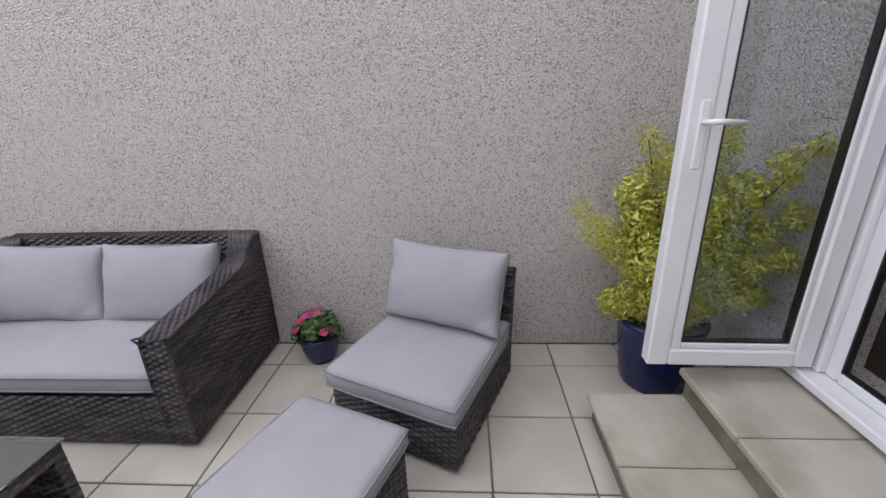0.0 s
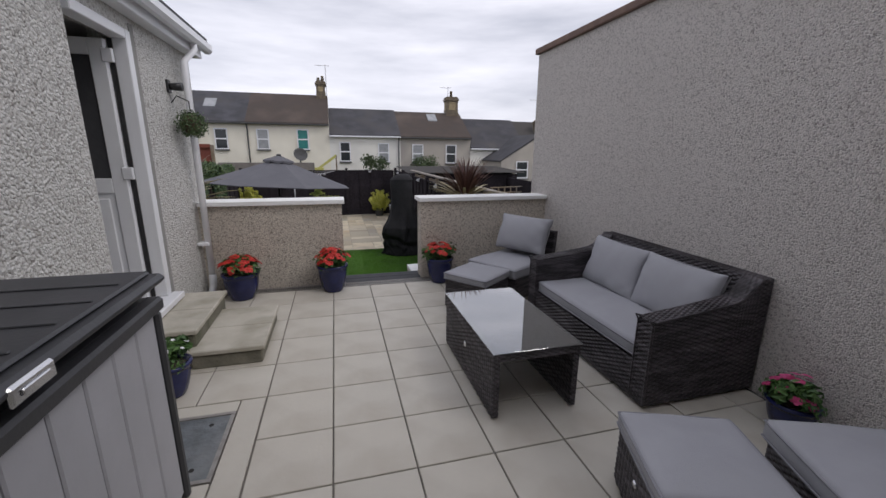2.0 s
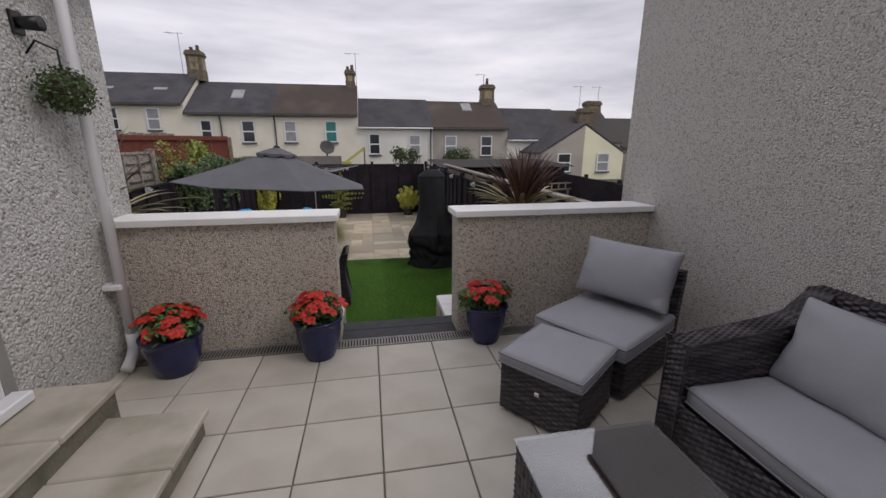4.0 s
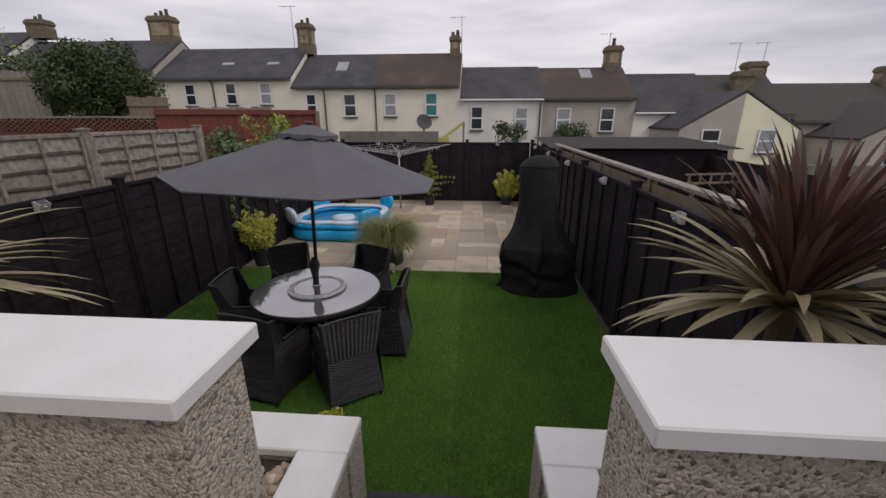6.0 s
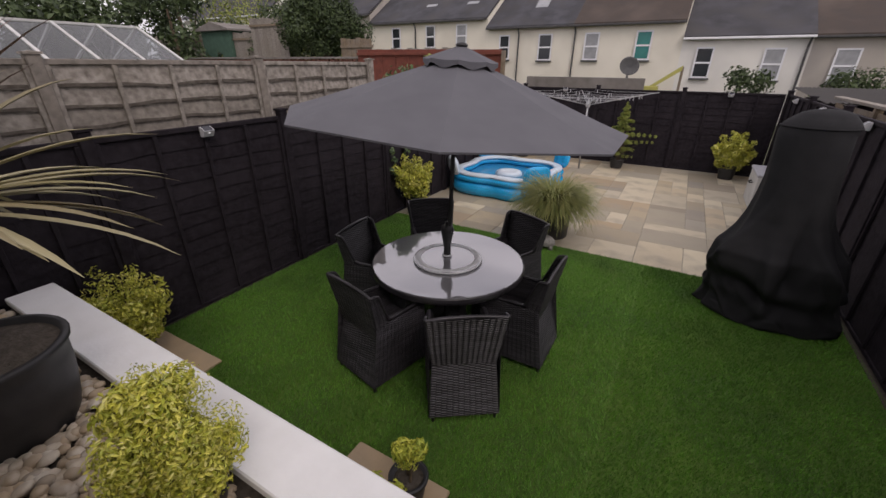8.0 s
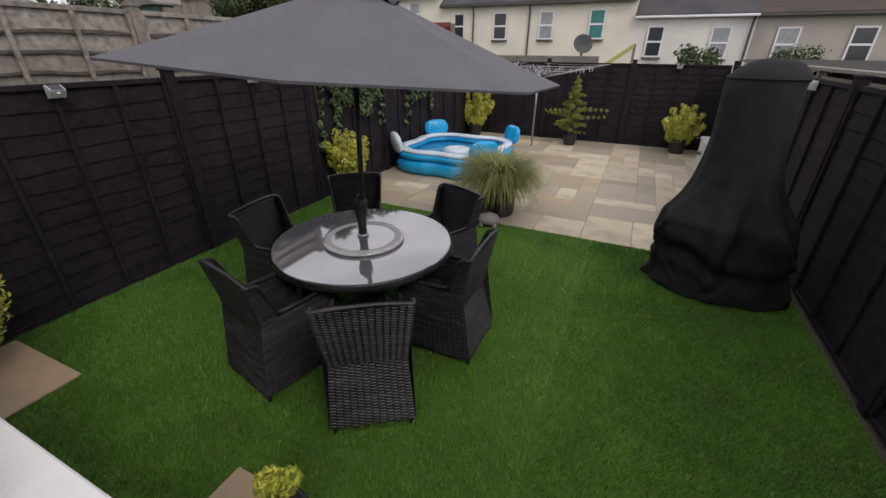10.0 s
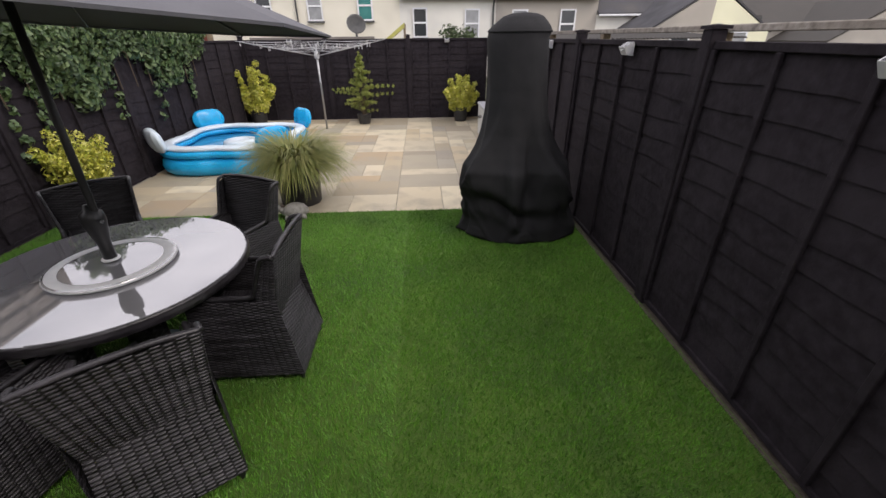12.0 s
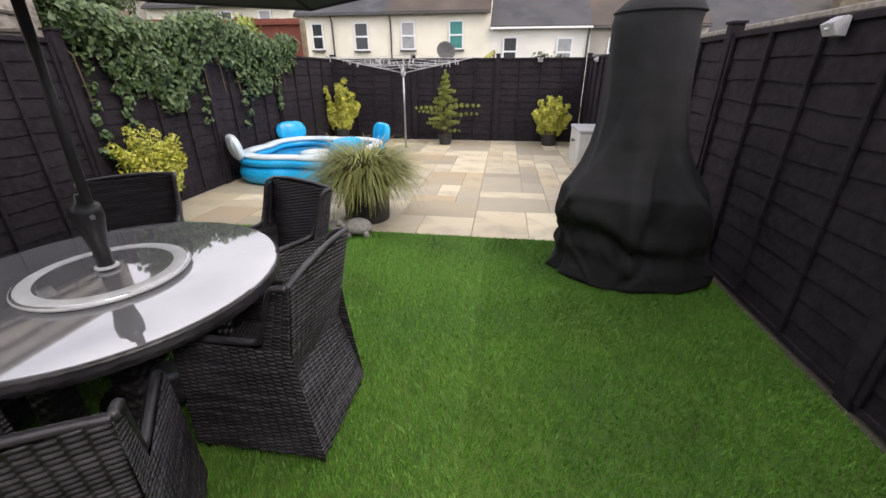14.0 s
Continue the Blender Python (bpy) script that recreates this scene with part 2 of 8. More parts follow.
class Shape:
    """Vertices and faces gathered for one mesh."""

    def __init__(self):
        self.v, self.f = [], []

    def add(self, verts, faces, m=None):
        b = len(self.v)
        self.v += [tuple(m @ Vector(p)) for p in verts] if m else [tuple(p) for p in verts]
        self.f += [tuple(i + b for i in f) for f in faces]
        return self

    def box(self, x0, y0, z0, x1, y1, z1, bevel=0.0, m=None):
        if bevel <= 0:
            p = [(x, y, z) for z in (z0, z1) for y in (y0, y1) for x in (x0, x1)]
            return self.add(p, [(0, 2, 3, 1), (4, 5, 7, 6), (0, 1, 5, 4), (2, 6, 7, 3), (0, 4, 6, 2), (1, 3, 7, 5)], m)
        b = min(bevel, 0.49 * min(x1 - x0, y1 - y0, z1 - z0))
        xs, ys, zs = (x0, x1), (y0, y1), (z0, z1)
        pts, idx = [], {}
        for i in (0, 1):
            for j in (0, 1):
                for k in (0, 1):
                    sx, sy, sz = (1 - 2 * i), (1 - 2 * j), (1 - 2 * k)
                    for a, off in enumerate(((0, b, b), (b, 0, b), (b, b, 0))):
                        idx[i, j, k, a] = len(pts)
                        pts.append((xs[i] + sx * off[0], ys[j] + sy * off[1], zs[k] + sz * off[2]))
        fs = []
        for i in (0, 1):
            fs.append([idx[i, j, k, 0] for j, k in ((0, 0), (1, 0), (1, 1), (0, 1))][:: 1 if i else -1])
            fs.append([idx[j, i, k, 1] for j, k in ((0, 0), (1, 0), (1, 1), (0, 1))][:: -1 if i else 1])
            fs.append([idx[j, k, i, 2] for j, k in ((0, 0), (1, 0), (1, 1), (0, 1))][:: 1 if i else -1])
        for i in (0, 1):
            for j in (0, 1):
                up = 1 if i == j else -1
                fs.append([idx[i, j, 0, 0], idx[i, j, 0, 1], idx[i, j, 1, 1], idx[i, j, 1, 0]][::up])
                fs.append([idx[i, 0, j, 0], idx[i, 1, j, 0], idx[i, 1, j, 2], idx[i, 0, j, 2]][::up])
                fs.append([idx[0, i, j, 1], idx[0, i, j, 2], idx[1, i, j, 2], idx[1, i, j, 1]][::up])
        for i in (0, 1):
            for j in (0, 1):
                for k in (0, 1):
                    fs.append([idx[i, j, k, 0], idx[i, j, k, 1], idx[i, j, k, 2]][:: 1 if (i + j + k) % 2 else -1])
        return self.add(pts, fs, m)

    def tube(self, path, radius, sides=8, cap=True):
        """A round bar along points; radius may be a list."""
        path = [Vector(p) for p in path]
        n = len(path)
        rads = radius if isinstance(radius, (list, tuple)) else [radius] * n
        verts, faces = [], []
        ref = None
        for i, p in enumerate(path):
            d = (path[min(i + 1, n - 1)] - path[max(i - 1, 0)]).normalized()
            if ref is None:
                ref = d.orthogonal().normalized()
            ref = (ref - d * ref.dot(d)).normalized()
            s = d.cross(ref)
            for k in range(sides):
                a = 2 * math.pi * k / sides
                verts.append(p + (ref * math.cos(a) + s * math.sin(a)) * rads[i])
        for i in range(n - 1):
            for k in range(sides):
                k2 = (k + 1) % sides
                faces.append((i * sides + k, i * sides + k2, (i + 1) * sides + k2, (i + 1) * sides + k))
        if cap:
            faces.append(tuple(range(sides))[::-1])
            faces.append(tuple((n - 1) * sides + k for k in range(sides)))
        return self.add(verts, faces)

    def lathe(self, profile, sides=24, centre=(0, 0, 0), squash=1.0):
        """A turned shape from (radius, height) pairs."""
        verts, faces = [], []
        for r, z in profile:
            for k in range(sides):
                a = 2 * math.pi * k / sides
                verts.append((centre[0] + r * math.cos(a), centre[1] + r * squash * math.sin(a), centre[2] + z))
        for i in range(len(profile) - 1):
            for k in range(sides):
                k2 = (k + 1) % sides
                faces.append((i * sides + k, i * sides + k2, (i + 1) * sides + k2, (i + 1) * sides + k))
        return self.add(verts, faces)

    def prism(self, outline, axis, a, b):
        """An outline of two coordinates pushed along the third axis from a to b."""
        n = len(outline)

        def at(p, w):
            return {"x": (w, p[0], p[1]), "y": (p[0], w, p[1]), "z": (p[0], p[1], w)}[axis]
        verts = [at(p, a) for p in outline] + [at(p, b) for p in outline]
        faces = [tuple(range(n))[::-1], tuple(range(n, 2 * n))] + [(i, (i + 1) % n, n + (i + 1) % n, n + i) for i in range(n)]
        return self.add(verts, faces)

    def mesh(self, name, material=None, smooth=False):
        me = mesh_of(name, self.v, self.f, material, smooth)
        bm = bmesh.new()
        bm.from_mesh(me)
        if len(bm.faces) < 60000:
            bmesh.ops.recalc_face_normals(bm, faces=bm.faces)
        bm.to_mesh(me)
        bm.free()
        return me


def part(name, shape, material, parent=None, label="", smooth=False, m=None):
    """Links a shape, or a ready mesh, as one object under a thing or part."""
    me = shape.mesh(name, material, smooth) if isinstance(shape, Shape) else shape
    ob = new(name, me)
    if parent:
        ob.parent = parent
    if m:
        ob.matrix_basis = m
    if label:
        ob["label"] = label
    return ob


def thing(name, label, category, m=None, group="", kind=""):
    ob = new(name)
    ob.empty_display_size = 0.1
    if m:
        ob.matrix_basis = m
    return tagged(ob, label, category, group, kind)


def solid(name, shape, material, label="", category="", kind="", group="", smooth=False, m=None):
    """A thing or piece of the setting that is one mesh."""
    ob = part(name, shape, material, None, "", smooth, m)
    return tagged(ob, label, category, group, kind)


LAWN_Z = -1.08


# ---- the setting ----
WALL_X = 2.37          # face of the tall neighbouring wall
EXT_X = -2.05          # face of the extension
REAR_Y = -1.75         # face of the house's rear wall
LOW_Y0, LOW_Y1 = 4.40, 4.64   # the low garden wall
LEFT_X, RIGHT_X, FAR_Y = -4.19, 2.045, 17.25   # the fences

ground = solid("ground", Shape().box(-400, -400, -1.6, 400, 400, -1.32), M_TARMAC, "rough ground beyond the gardens", "ground", "structure")

hv, hf = [], []
for i in range(61):
    u = i / 60
    a = radians(-6 + 46 * u)
    for k, (d, q) in enumerate(((300.0, 0.0), (345.0, 0.75), (385.0, 1.0), (398.0, 0.3))):
        rise = max(0.0, math.sin(math.pi * min(1.0, 1.12 * u))) ** 0.7 * (11.5 + 1.6 * math.sin(9 * u) + 0.8 * math.sin(23 * u + 1))
        hv.append((d * math.cos(a), d * math.sin(a), -1.32 + q * rise))
for i in range(60):
    for k in range(3):
        hf.append((4 * i + k, 4 * i + 4 + k, 4 * i + 5 + k, 4 * i + 1 + k))
M_HILL = mat("far_wooded_hill", (0.055, 0.065, 0.07), 0.95, var=(0.085, 0.09, 0.08), scale=0.05, stain=(0.11, 0.115, 0.11), stain_scale=0.02)
solid("backdrop", Shape().add(hv, hf), M_HILL, "low wooded hill beyond the houses", "hill", "structure", smooth=True)

# tall pebbledashed wall, its brown coping
solid("wall_east", Shape().box(WALL_X, -3.2, -1.3, WALL_X + 0.3, 4.86, 3.02), M_DASH, "tall grey pebbledashed wall beside the patio", "wall", "structure")
M_COPING = mat("brown_coping_tile", (0.20, 0.13, 0.10), 0.8, var=(0.14, 0.09, 0.075), scale=8, bump=0.3)
solid("trim", Shape().box(WALL_X - 0.04, -3.2, 3.022, WALL_X + 0.34, 4.91, 3.10, 0.01), M_COPING, "brown coping along the tall wall's top", "coping", "structure")

# low garden wall on both sides of the gap
for nm, x0, x1, c0, c1 in (("wall_low_west", EXT_X + 0.002, -0.45, EXT_X + 0.004, -0.417), ("wall_low_east", 0.56, WALL_X - 0.002, 0.53, WALL_X - 0.004)):
    w = solid(nm, Shape().box(x0, LOW_Y0, -1.1, x1, LOW_Y1, 1.041), M_DASH_W, "low pebbledashed garden wall with a white coping", "garden wall", "structure")
    part("coping", Shape().box(c0, LOW_Y0 - 0.045, 1.043, c1, LOW_Y1 + 0.05, 1.096, 0.005), M_WHITE, w, "white painted coping")

# the house: rear wall with a glazed door, extension with a panelled door
M_IN = mat("painted_room_wall", (0.62, 0.61, 0.6), 0.8, var=(0.57, 0.56, 0.55), scale=2)
M_INFLOOR = mat("dark_room_floor", (0.07, 0.055, 0.045), 0.5, var=(0.1, 0.08, 0.06), scale=8)
D_X0, D_X1, D_Z0, D_Z1 = 0.02, 1.63, 0.34, 2.45
rear = Shape()
rear.box(EXT_X - 0.3, REAR_Y - 0.3, -1.1, D_X0, REAR_Y, 5.2)
rear.box(D_X1, REAR_Y - 0.3, -1.1, WALL_X, REAR_Y, 5.2)
rear.box(D_X0, REAR_Y - 0.3, -1.1, D_X1, REAR_Y, D_Z0)
rear.box(D_X0, REAR_Y - 0.3, D_Z1, D_X1, REAR_Y, 5.2)
solid("wall_south", rear, M_DASH, "pebbledashed rear wall of the house", "wall", "structure")
room = Shape()
room.box(-1.2, REAR_Y - 3.6, 0.31, 2.6, REAR_Y - 3.5, 2.8)
room.box(-1.2, REAR_Y - 3.5, 0.31, -1.1, REAR_Y - 0.302, 2.8)
room.box(2.5, REAR_Y - 3.5, 0.31, 2.6, REAR_Y - 0.302, 2.8)
solid("wall_room", room, M_IN, "pale painted walls of the room behind the door", "wall", "structure")
solid("floor_room", Shape().box(-1.2, REAR_Y - 3.6, 0.22, 2.6, REAR_Y - 0.302, 0.308), M_INFLOOR, "dark floor of the room behind the door", "floor", "structure")
solid("ceiling_room", Shape().box(-1.2, REAR_Y - 3.6, 2.802, 2.6, REAR_Y - 0.302, 2.9), M_IN, "pale ceiling of the room", "ceiling", "structure")

W_Y0, W_Y1, W_Z0, W_Z1, EXT_Y, EXT_TOP = 2.48, 3.33, 0.34, 2.60, 4.76, 2.78
ext = Shape()
ext.box(EXT_X - 0.28, REAR_Y, -1.1, EXT_X, W_Y0, EXT_TOP)
ext.box(EXT_X - 0.28, W_Y1, -1.1, EXT_X, EXT_Y, EXT_TOP)
ext.box(EXT_X - 0.28, W_Y0, -1.1, EXT_X, W_Y1, W_Z0)
ext.box(EXT_X - 0.28, W_Y0, W_Z1, EXT_X, W_Y1, EXT_TOP)
ext.box(-4.4, EXT_Y - 0.28, -1.1, EXT_X - 0.282, EXT_Y, EXT_TOP)
ext.box(-4.4, REAR_Y, -1.1, -4.12, EXT_Y - 0.282, EXT_TOP)
solid("wall_west", ext, M_DASH_P, "white pebbledashed wall of the house extension", "wall", "structure")
solid("floor_extension", Shape().box(-4.12, REAR_Y, 0.2, EXT_X - 0.282, EXT_Y - 0.282, 0.33), M_INFLOOR, "dark floor inside the extension", "floor", "structure")
# Added ceiling: blocks sky light that leaked in under the extension's roof.
solid("ceiling_extension", Shape().box(-4.12, REAR_Y, 2.62, EXT_X - 0.282, EXT_Y - 0.282, 2.70), M_IN, "ceiling added to keep the sky out of the extension", "ceiling", "structure")
M_SLATE = mat("grey_roof_slate", (0.085, 0.085, 0.095), 0.8, spec=0.2, rand=[(0.062, 0.062, 0.072), (0.085, 0.085, 0.095), (0.075, 0.073, 0.08)], var=(0.048, 0.048, 0.053), scale=1.2, bump=0.3, bump_scale=6, stain=(0.095, 0.09, 0.088), stain_scale=0.6)
solid("roof_extension", Shape().prism([(-4.6, 3.6), (-4.6, 3.75), (-1.86, 2.92), (-1.86, 2.80)], "y", REAR_Y, EXT_Y + 0.12), M_SLATE, "slate roof of the extension", "roof", "structure")
eaves = solid("trim_eaves", Shape().box(EXT_X + 0.002, REAR_Y, 2.70, -1.93, EXT_Y + 0.1, 2.86, 0.006), M_PVC, "white fascia and gutter under the roof", "fascia", "structure")
part("gutter", Shape().prism([(-1.928, 2.86), (-1.928, 2.80), (-1.90, 2.765), (-1.85, 2.765), (-1.825, 2.80), (-1.825, 2.86)], "y", REAR_Y, EXT_Y + 0.16), M_PVC, eaves, "white half-round gutter")
pipe = thing("downpipe", "white plastic downpipe on the extension's corner", "downpipe")
part("pipe", Shape().tube([(-1.88, 4.42, 2.775), (-1.88, 4.42, 2.70), (EXT_X + 0.10, 4.27, 2.56), (EXT_X + 0.10, 4.265, 0.20)], 0.034, 14), M_PVC, pipe, smooth=True)
part("shoe", Shape().tube([(EXT_X + 0.10, 4.265, 0.27), (EXT_X + 0.10, 4.26, 0.16), (EXT_X + 0.10, 4.215, 0.10), (EXT_X + 0.11, 4.11, 0.055)], 0.040, 14), M_PVC, pipe, smooth=True)
for z in (0.62, 1.9):
    part("bracket", Shape().box(EXT_X + 0.002, 4.21, z, EXT_X + 0.12, 4.32, z + 0.04, 0.006), M_PVC, pipe)

# patio bed and slabs are laid at the end of the file
bed = solid("floor", Shape().box(EXT_X, REAR_Y, -1.1, WALL_X, LOW_Y0 - 0.002, -0.014), M_JOINT, "patio of square cream paving slabs", "patio", "structure")

# drain along the low wall: channel, frame and slotted grating
drain = thing("drain_channel", "slotted metal drain grating along the low wall", "drain")
part("channel", Shape().box(EXT_X + 0.1, 4.262, -0.0135, WALL_X - 0.02, 4.39, -0.004), M_DARKGAP, drain)
part("edge", Shape().box(EXT_X + 0.1, 4.255, -0.012, WALL_X - 0.02, 4.268, 0.004), M_GRATE, drain)
part("edge", Shape().box(EXT_X + 0.1, 4.384, -0.012, WALL_X - 0.02, 4.396, 0.004), M_GRATE, drain)
bars = Shape()
k = EXT_X + 0.12
while k < WALL_X - 0.05:
    bars.box(k, 4.27, -0.003, k + 0.011, 4.383, 0.003)
    k += 0.0245
tagged(part("grating_bars", bars, M_GRATE, drain), kind="stuff")

# sleeper and steps down to the lawn
def garden_step(y0, y1, z):
    s = thing("garden_step", "charcoal composite step between white planters", "step", group="steps to the lawn")
    n = 2
    for i in range(n):
        a = y0 + (y1 - y0) * i / n
        part("board", Shape().box(-0.50, a + 0.003, z - 0.03, 0.59, y0 + (y1 - y0) * (i + 1) / n - 0.003, z, 0.005), M_DECK, s)
    part("riser", Shape().box(-0.49, y1 - 0.045, z - 0.20, 0.58, y1 - 0.02, z - 0.031), M_DECK, s)
    part("carcass", Shape().box(-0.49, y0 + 0.01, LAWN_Z, 0.58, y1 - 0.046, z - 0.031), M_DECK, s)


for i in range(5):
    garden_step(4.402 + (0 if i == 0 else 0.35 + 0.27 * (i - 1)), 4.402 + 0.35 + 0.27 * i, 0.0 - 0.216 * i)

# raised planters with white copings behind the low walls
PL_Y, PL_Z = 5.80, -0.20
for nm, xo, xi, sgn in (("wall_planter_west", LEFT_X + 0.05, -0.51, -1), ("wall_planter_east", RIGHT_X - 0.03, 0.60, 1)):
    a, b = sorted((xo, xi))
    wi = 0.30
    e0, e1 = sorted((xi, xi + sgn * wi))
    pw = Shape().box(a, PL_Y - wi + 0.02, -1.3, b, PL_Y - 0.02, PL_Z - 0.062)
    pw.box(e0 + 0.02, LOW_Y1 + 0.002, -1.3, e1 - 0.02, PL_Y - wi + 0.018, PL_Z - 0.062)
    pl = solid(nm, pw, M_DASH_W, "pebbledashed raised planter wall with a white coping", "planter", "structure")
    part("coping", Shape().box(a, PL_Y - wi, PL_Z - 0.06, b, PL_Y, PL_Z, 0.008), M_WHITE, pl, "white painted coping")
    part("coping", Shape().box(e0, LOW_Y1 + 0.004, PL_Z - 0.06, e1, PL_Y - wi - 0.002, PL_Z, 0.008), M_WHITE, pl, "white painted coping")
    s0, s1 = sorted((xo, xi + sgn * (wi - 0.015)))
    solid("ground_planter", Shape().box(s0, LOW_Y1 + 0.004, -1.3, s1, PL_Y - wi + 0.016, PL_Z - 0.10), M_SOIL, "dark soil in the raised planter", "soil", "structure")

# lawn and garden paving
solid("ground_lawn_bed", Shape().box(LEFT_X - 0.1, 5.0, -1.31, RIGHT_X + 0.1, 10.61, LAWN_Z - 0.02), M_SOIL, "bed under the turf", "ground", "structure")
lawn = solid("lawn", Shape().box(LEFT_X + 0.02, 5.78, LAWN_Z - 0.018, RIGHT_X - 0.02, 10.61, LAWN_Z), M_LAWN, "green artificial turf lawn", "lawn", "structure")
pav = solid("pavement", Shape().box(LEFT_X - 0.1, 10.612, -1.31, RIGHT_X + 0.1, FAR_Y + 0.1, LAWN_Z - 0.010), M_JOINT_S, "patio of mixed cream and grey sandstone flags", "paving", "structure")


# ---- fences ----
def wavy_board(length, z0, z1, depth, seed):
    """A waney-edged board along x with an uneven lower edge, leaning out at the bottom."""
    rnd = random.Random(seed)
    n = 14
    ph, am = rnd.uniform(0, 6), rnd.uniform(0.004, 0.012)
    v, f = [], []
    for i in range(n + 1):
        x = length * i / n
        w = am * math.sin(ph + 5.5 * x) + 0.5 * am * math.sin(2 * ph + 13.0 * x) + rnd.uniform(-0.003, 0.003)
        v += [(x, 0.0, z1), (x, depth, z0 + w), (x, depth + 0.009, z0 + w), (x, 0.009, z1)]
    for i in range(n):
        for j in range(4):
            f.append((4 * i + j, 4 * i + (j + 1) % 4, 4 * i + 4 + (j + 1) % 4, 4 * i + 4 + j))
    f += [(0, 3, 2, 1), (4 * n, 4 * n + 1, 4 * n + 2, 4 * n + 3)]
    return Shape().add(v, f)


def bark_edge(length, z0, depth, seed):
    """The dark strip that paints the lap's shadow under a board, uneven along its length."""
    rnd = random.Random(seed)
    ph, v, f, n = rnd.uniform(0, 6), [], [], 18
    for i in range(n + 1):
        x = length * i / n
        w = 0.010 * math.sin(ph + 4.7 * x) + 0.006 * math.sin(2.3 * ph + 11.0 * x)
        t = 0.012 + 0.010 * abs(math.sin(ph + 3.1 * x)) + rnd.uniform(0, 0.006)
        v += [(x, depth - 0.004, z0 + w + t), (x, depth - 0.006, z0 + w - 0.006), (x, depth + 0.014, z0 + w - 0.004), (x, depth + 0.012, z0 + w + t)]
    for i in range(n):
        for j in range(4):
            f.append((4 * i + j, 4 * i + (j + 1) % 4, 4 * i + 4 + (j + 1) % 4, 4 * i + 4 + j))
    f += [(0, 3, 2, 1), (4 * n, 4 * n + 1, 4 * n + 2, 4 * n + 3)]
    return Shape().add(v, f)


def fence_panel(length, height, material, boards, battens, label, seed, name="timber_fence", lap=0.014):
    """A lapped panel along +x, its face towards -y at y = 0, standing on z = 0."""
    p = thing(name, label, "fence", group="timber fences")
    step = (height - 0.06) / boards
    for i in range(boards):
        part("board", wavy_board(length, 0.03 + step * i - 0.025, 0.03 + step * (i + 1), -lap, seed + i), material, p)
        if lap > 0.02:
            part("bark_edge", bark_edge(length, 0.03 + step * i - 0.025, -lap, seed + i), M_LAPSHADE, p, "dark strip painted as the board lap's shadow")
    part("rail", Shape().box(0, -0.032, height - 0.045, length, 0.03, height, 0.004), material, p)
    part("rail", Shape().box(0, -0.028, 0.0, length, 0.03, 0.04, 0.004), material, p)
    for i in range(battens):
        x = length * i / (battens - 1)
        x = min(max(x, 0.018), length - 0.018)
        part("batten", Shape().box(x - 0.019, -0.028 - lap, 0.041, x + 0.019, -0.0005 - lap, height - 0.046, 0.004), material, p)
    return p


def fence_post(x, y, z, top, material, label, w=0.1):
    s = Shape().box(x - w / 2, y - w / 2, z, x + w / 2, y + w / 2, top, 0.006)
    t = Shape().box(x - w / 2 - 0.012, y - w / 2 - 0.012, top + 0.001, x + w / 2 + 0.012, y + w / 2 + 0.012, top + 0.02).add(
        [(x - w / 2, y - w / 2, top + 0.02), (x + w / 2, y - w / 2, top + 0.02), (x + w / 2, y + w / 2, top + 0.02), (x - w / 2, y + w / 2, top + 0.02), (x, y, top + 0.03)],
        [(0, 1, 4), (1, 2, 4), (2, 3, 4), (3, 0, 4)])
    p = thing("fence_post", label, "fence post", group="fence posts")
    part("post", s, material, p)
    part("cap", t, material, p)
    return p


FH = 1.94
bl = "black-stained lapped timber fence panel"
left_posts = [4.86, 6.36, 8.37, 10.38, 12.4, 14.41, 17.27]
right_posts = [4.96, 6.33, 8.52, 10.8, 12.96, 15.12, 17.27]
far_posts = [-4.2, -2.12, -0.04, 2.05]
master = {}


def panel_at(length, m, key=""):
    r = round(length, 2)
    if (r, key) not in master:
        master[r, key] = fence_panel(length, FH, M_FENCE, 12, 5, bl, int(r * 100))
        master[r, key].matrix_basis = m
        return
    copy_thing(master[r, key], m)


for a, b in zip(left_posts, left_posts[1:]):
    panel_at(b - a - 0.1, pose(LEFT_X - 0.04, a + 0.05, LAWN_Z, 0, 0, 90))
for a, b in zip(right_posts, right_posts[1:]):
    panel_at(b - a - 0.1, pose(RIGHT_X + 0.04, b - 0.05, LAWN_Z, 0, 0, -90))
for a, b in zip(far_posts, far_posts[1:]):
    panel_at(b - a - 0.1, pose(a + 0.05, FAR_Y + 0.04, LAWN_Z))
for y in left_posts:
    fence_post(LEFT_X - 0.02, y, -1.32, LAWN_Z + FH + 0.065, M_FENCE, "square black-stained timber fence post")
for y in right_posts:
    fence_post(RIGHT_X + 0.03, y, -1.32, LAWN_Z + FH + 0.065, M_FENCE, "square black-stained timber fence post")
for x in far_posts[1:-1]:
    fence_post(x, FAR_Y + 0.03, -1.32, LAWN_Z + FH + 0.065, M_FENCE, "square black-stained timber fence post")


# neighbour's weathered fence behind the west side
gl = "weathered grey lapped timber panel of the next garden"
gposts = [4.86, 6.33, 8.40, 10.49]
for a, b in zip(gposts, gposts[1:]):
    g = fence_panel(b - a - 0.1, 1.72, M_GREYWOOD, 10, 5, gl, 77 + int(a * 10), "weathered_fence", 0.026)
    g.matrix_basis = pose(-4.55, a + 0.05, -0.25, 0, 0, 90)
for y in gposts:
    fence_post(-4.53, y, -1.32, 1.50, M_GREYWOOD, "weathered grey timber fence post")
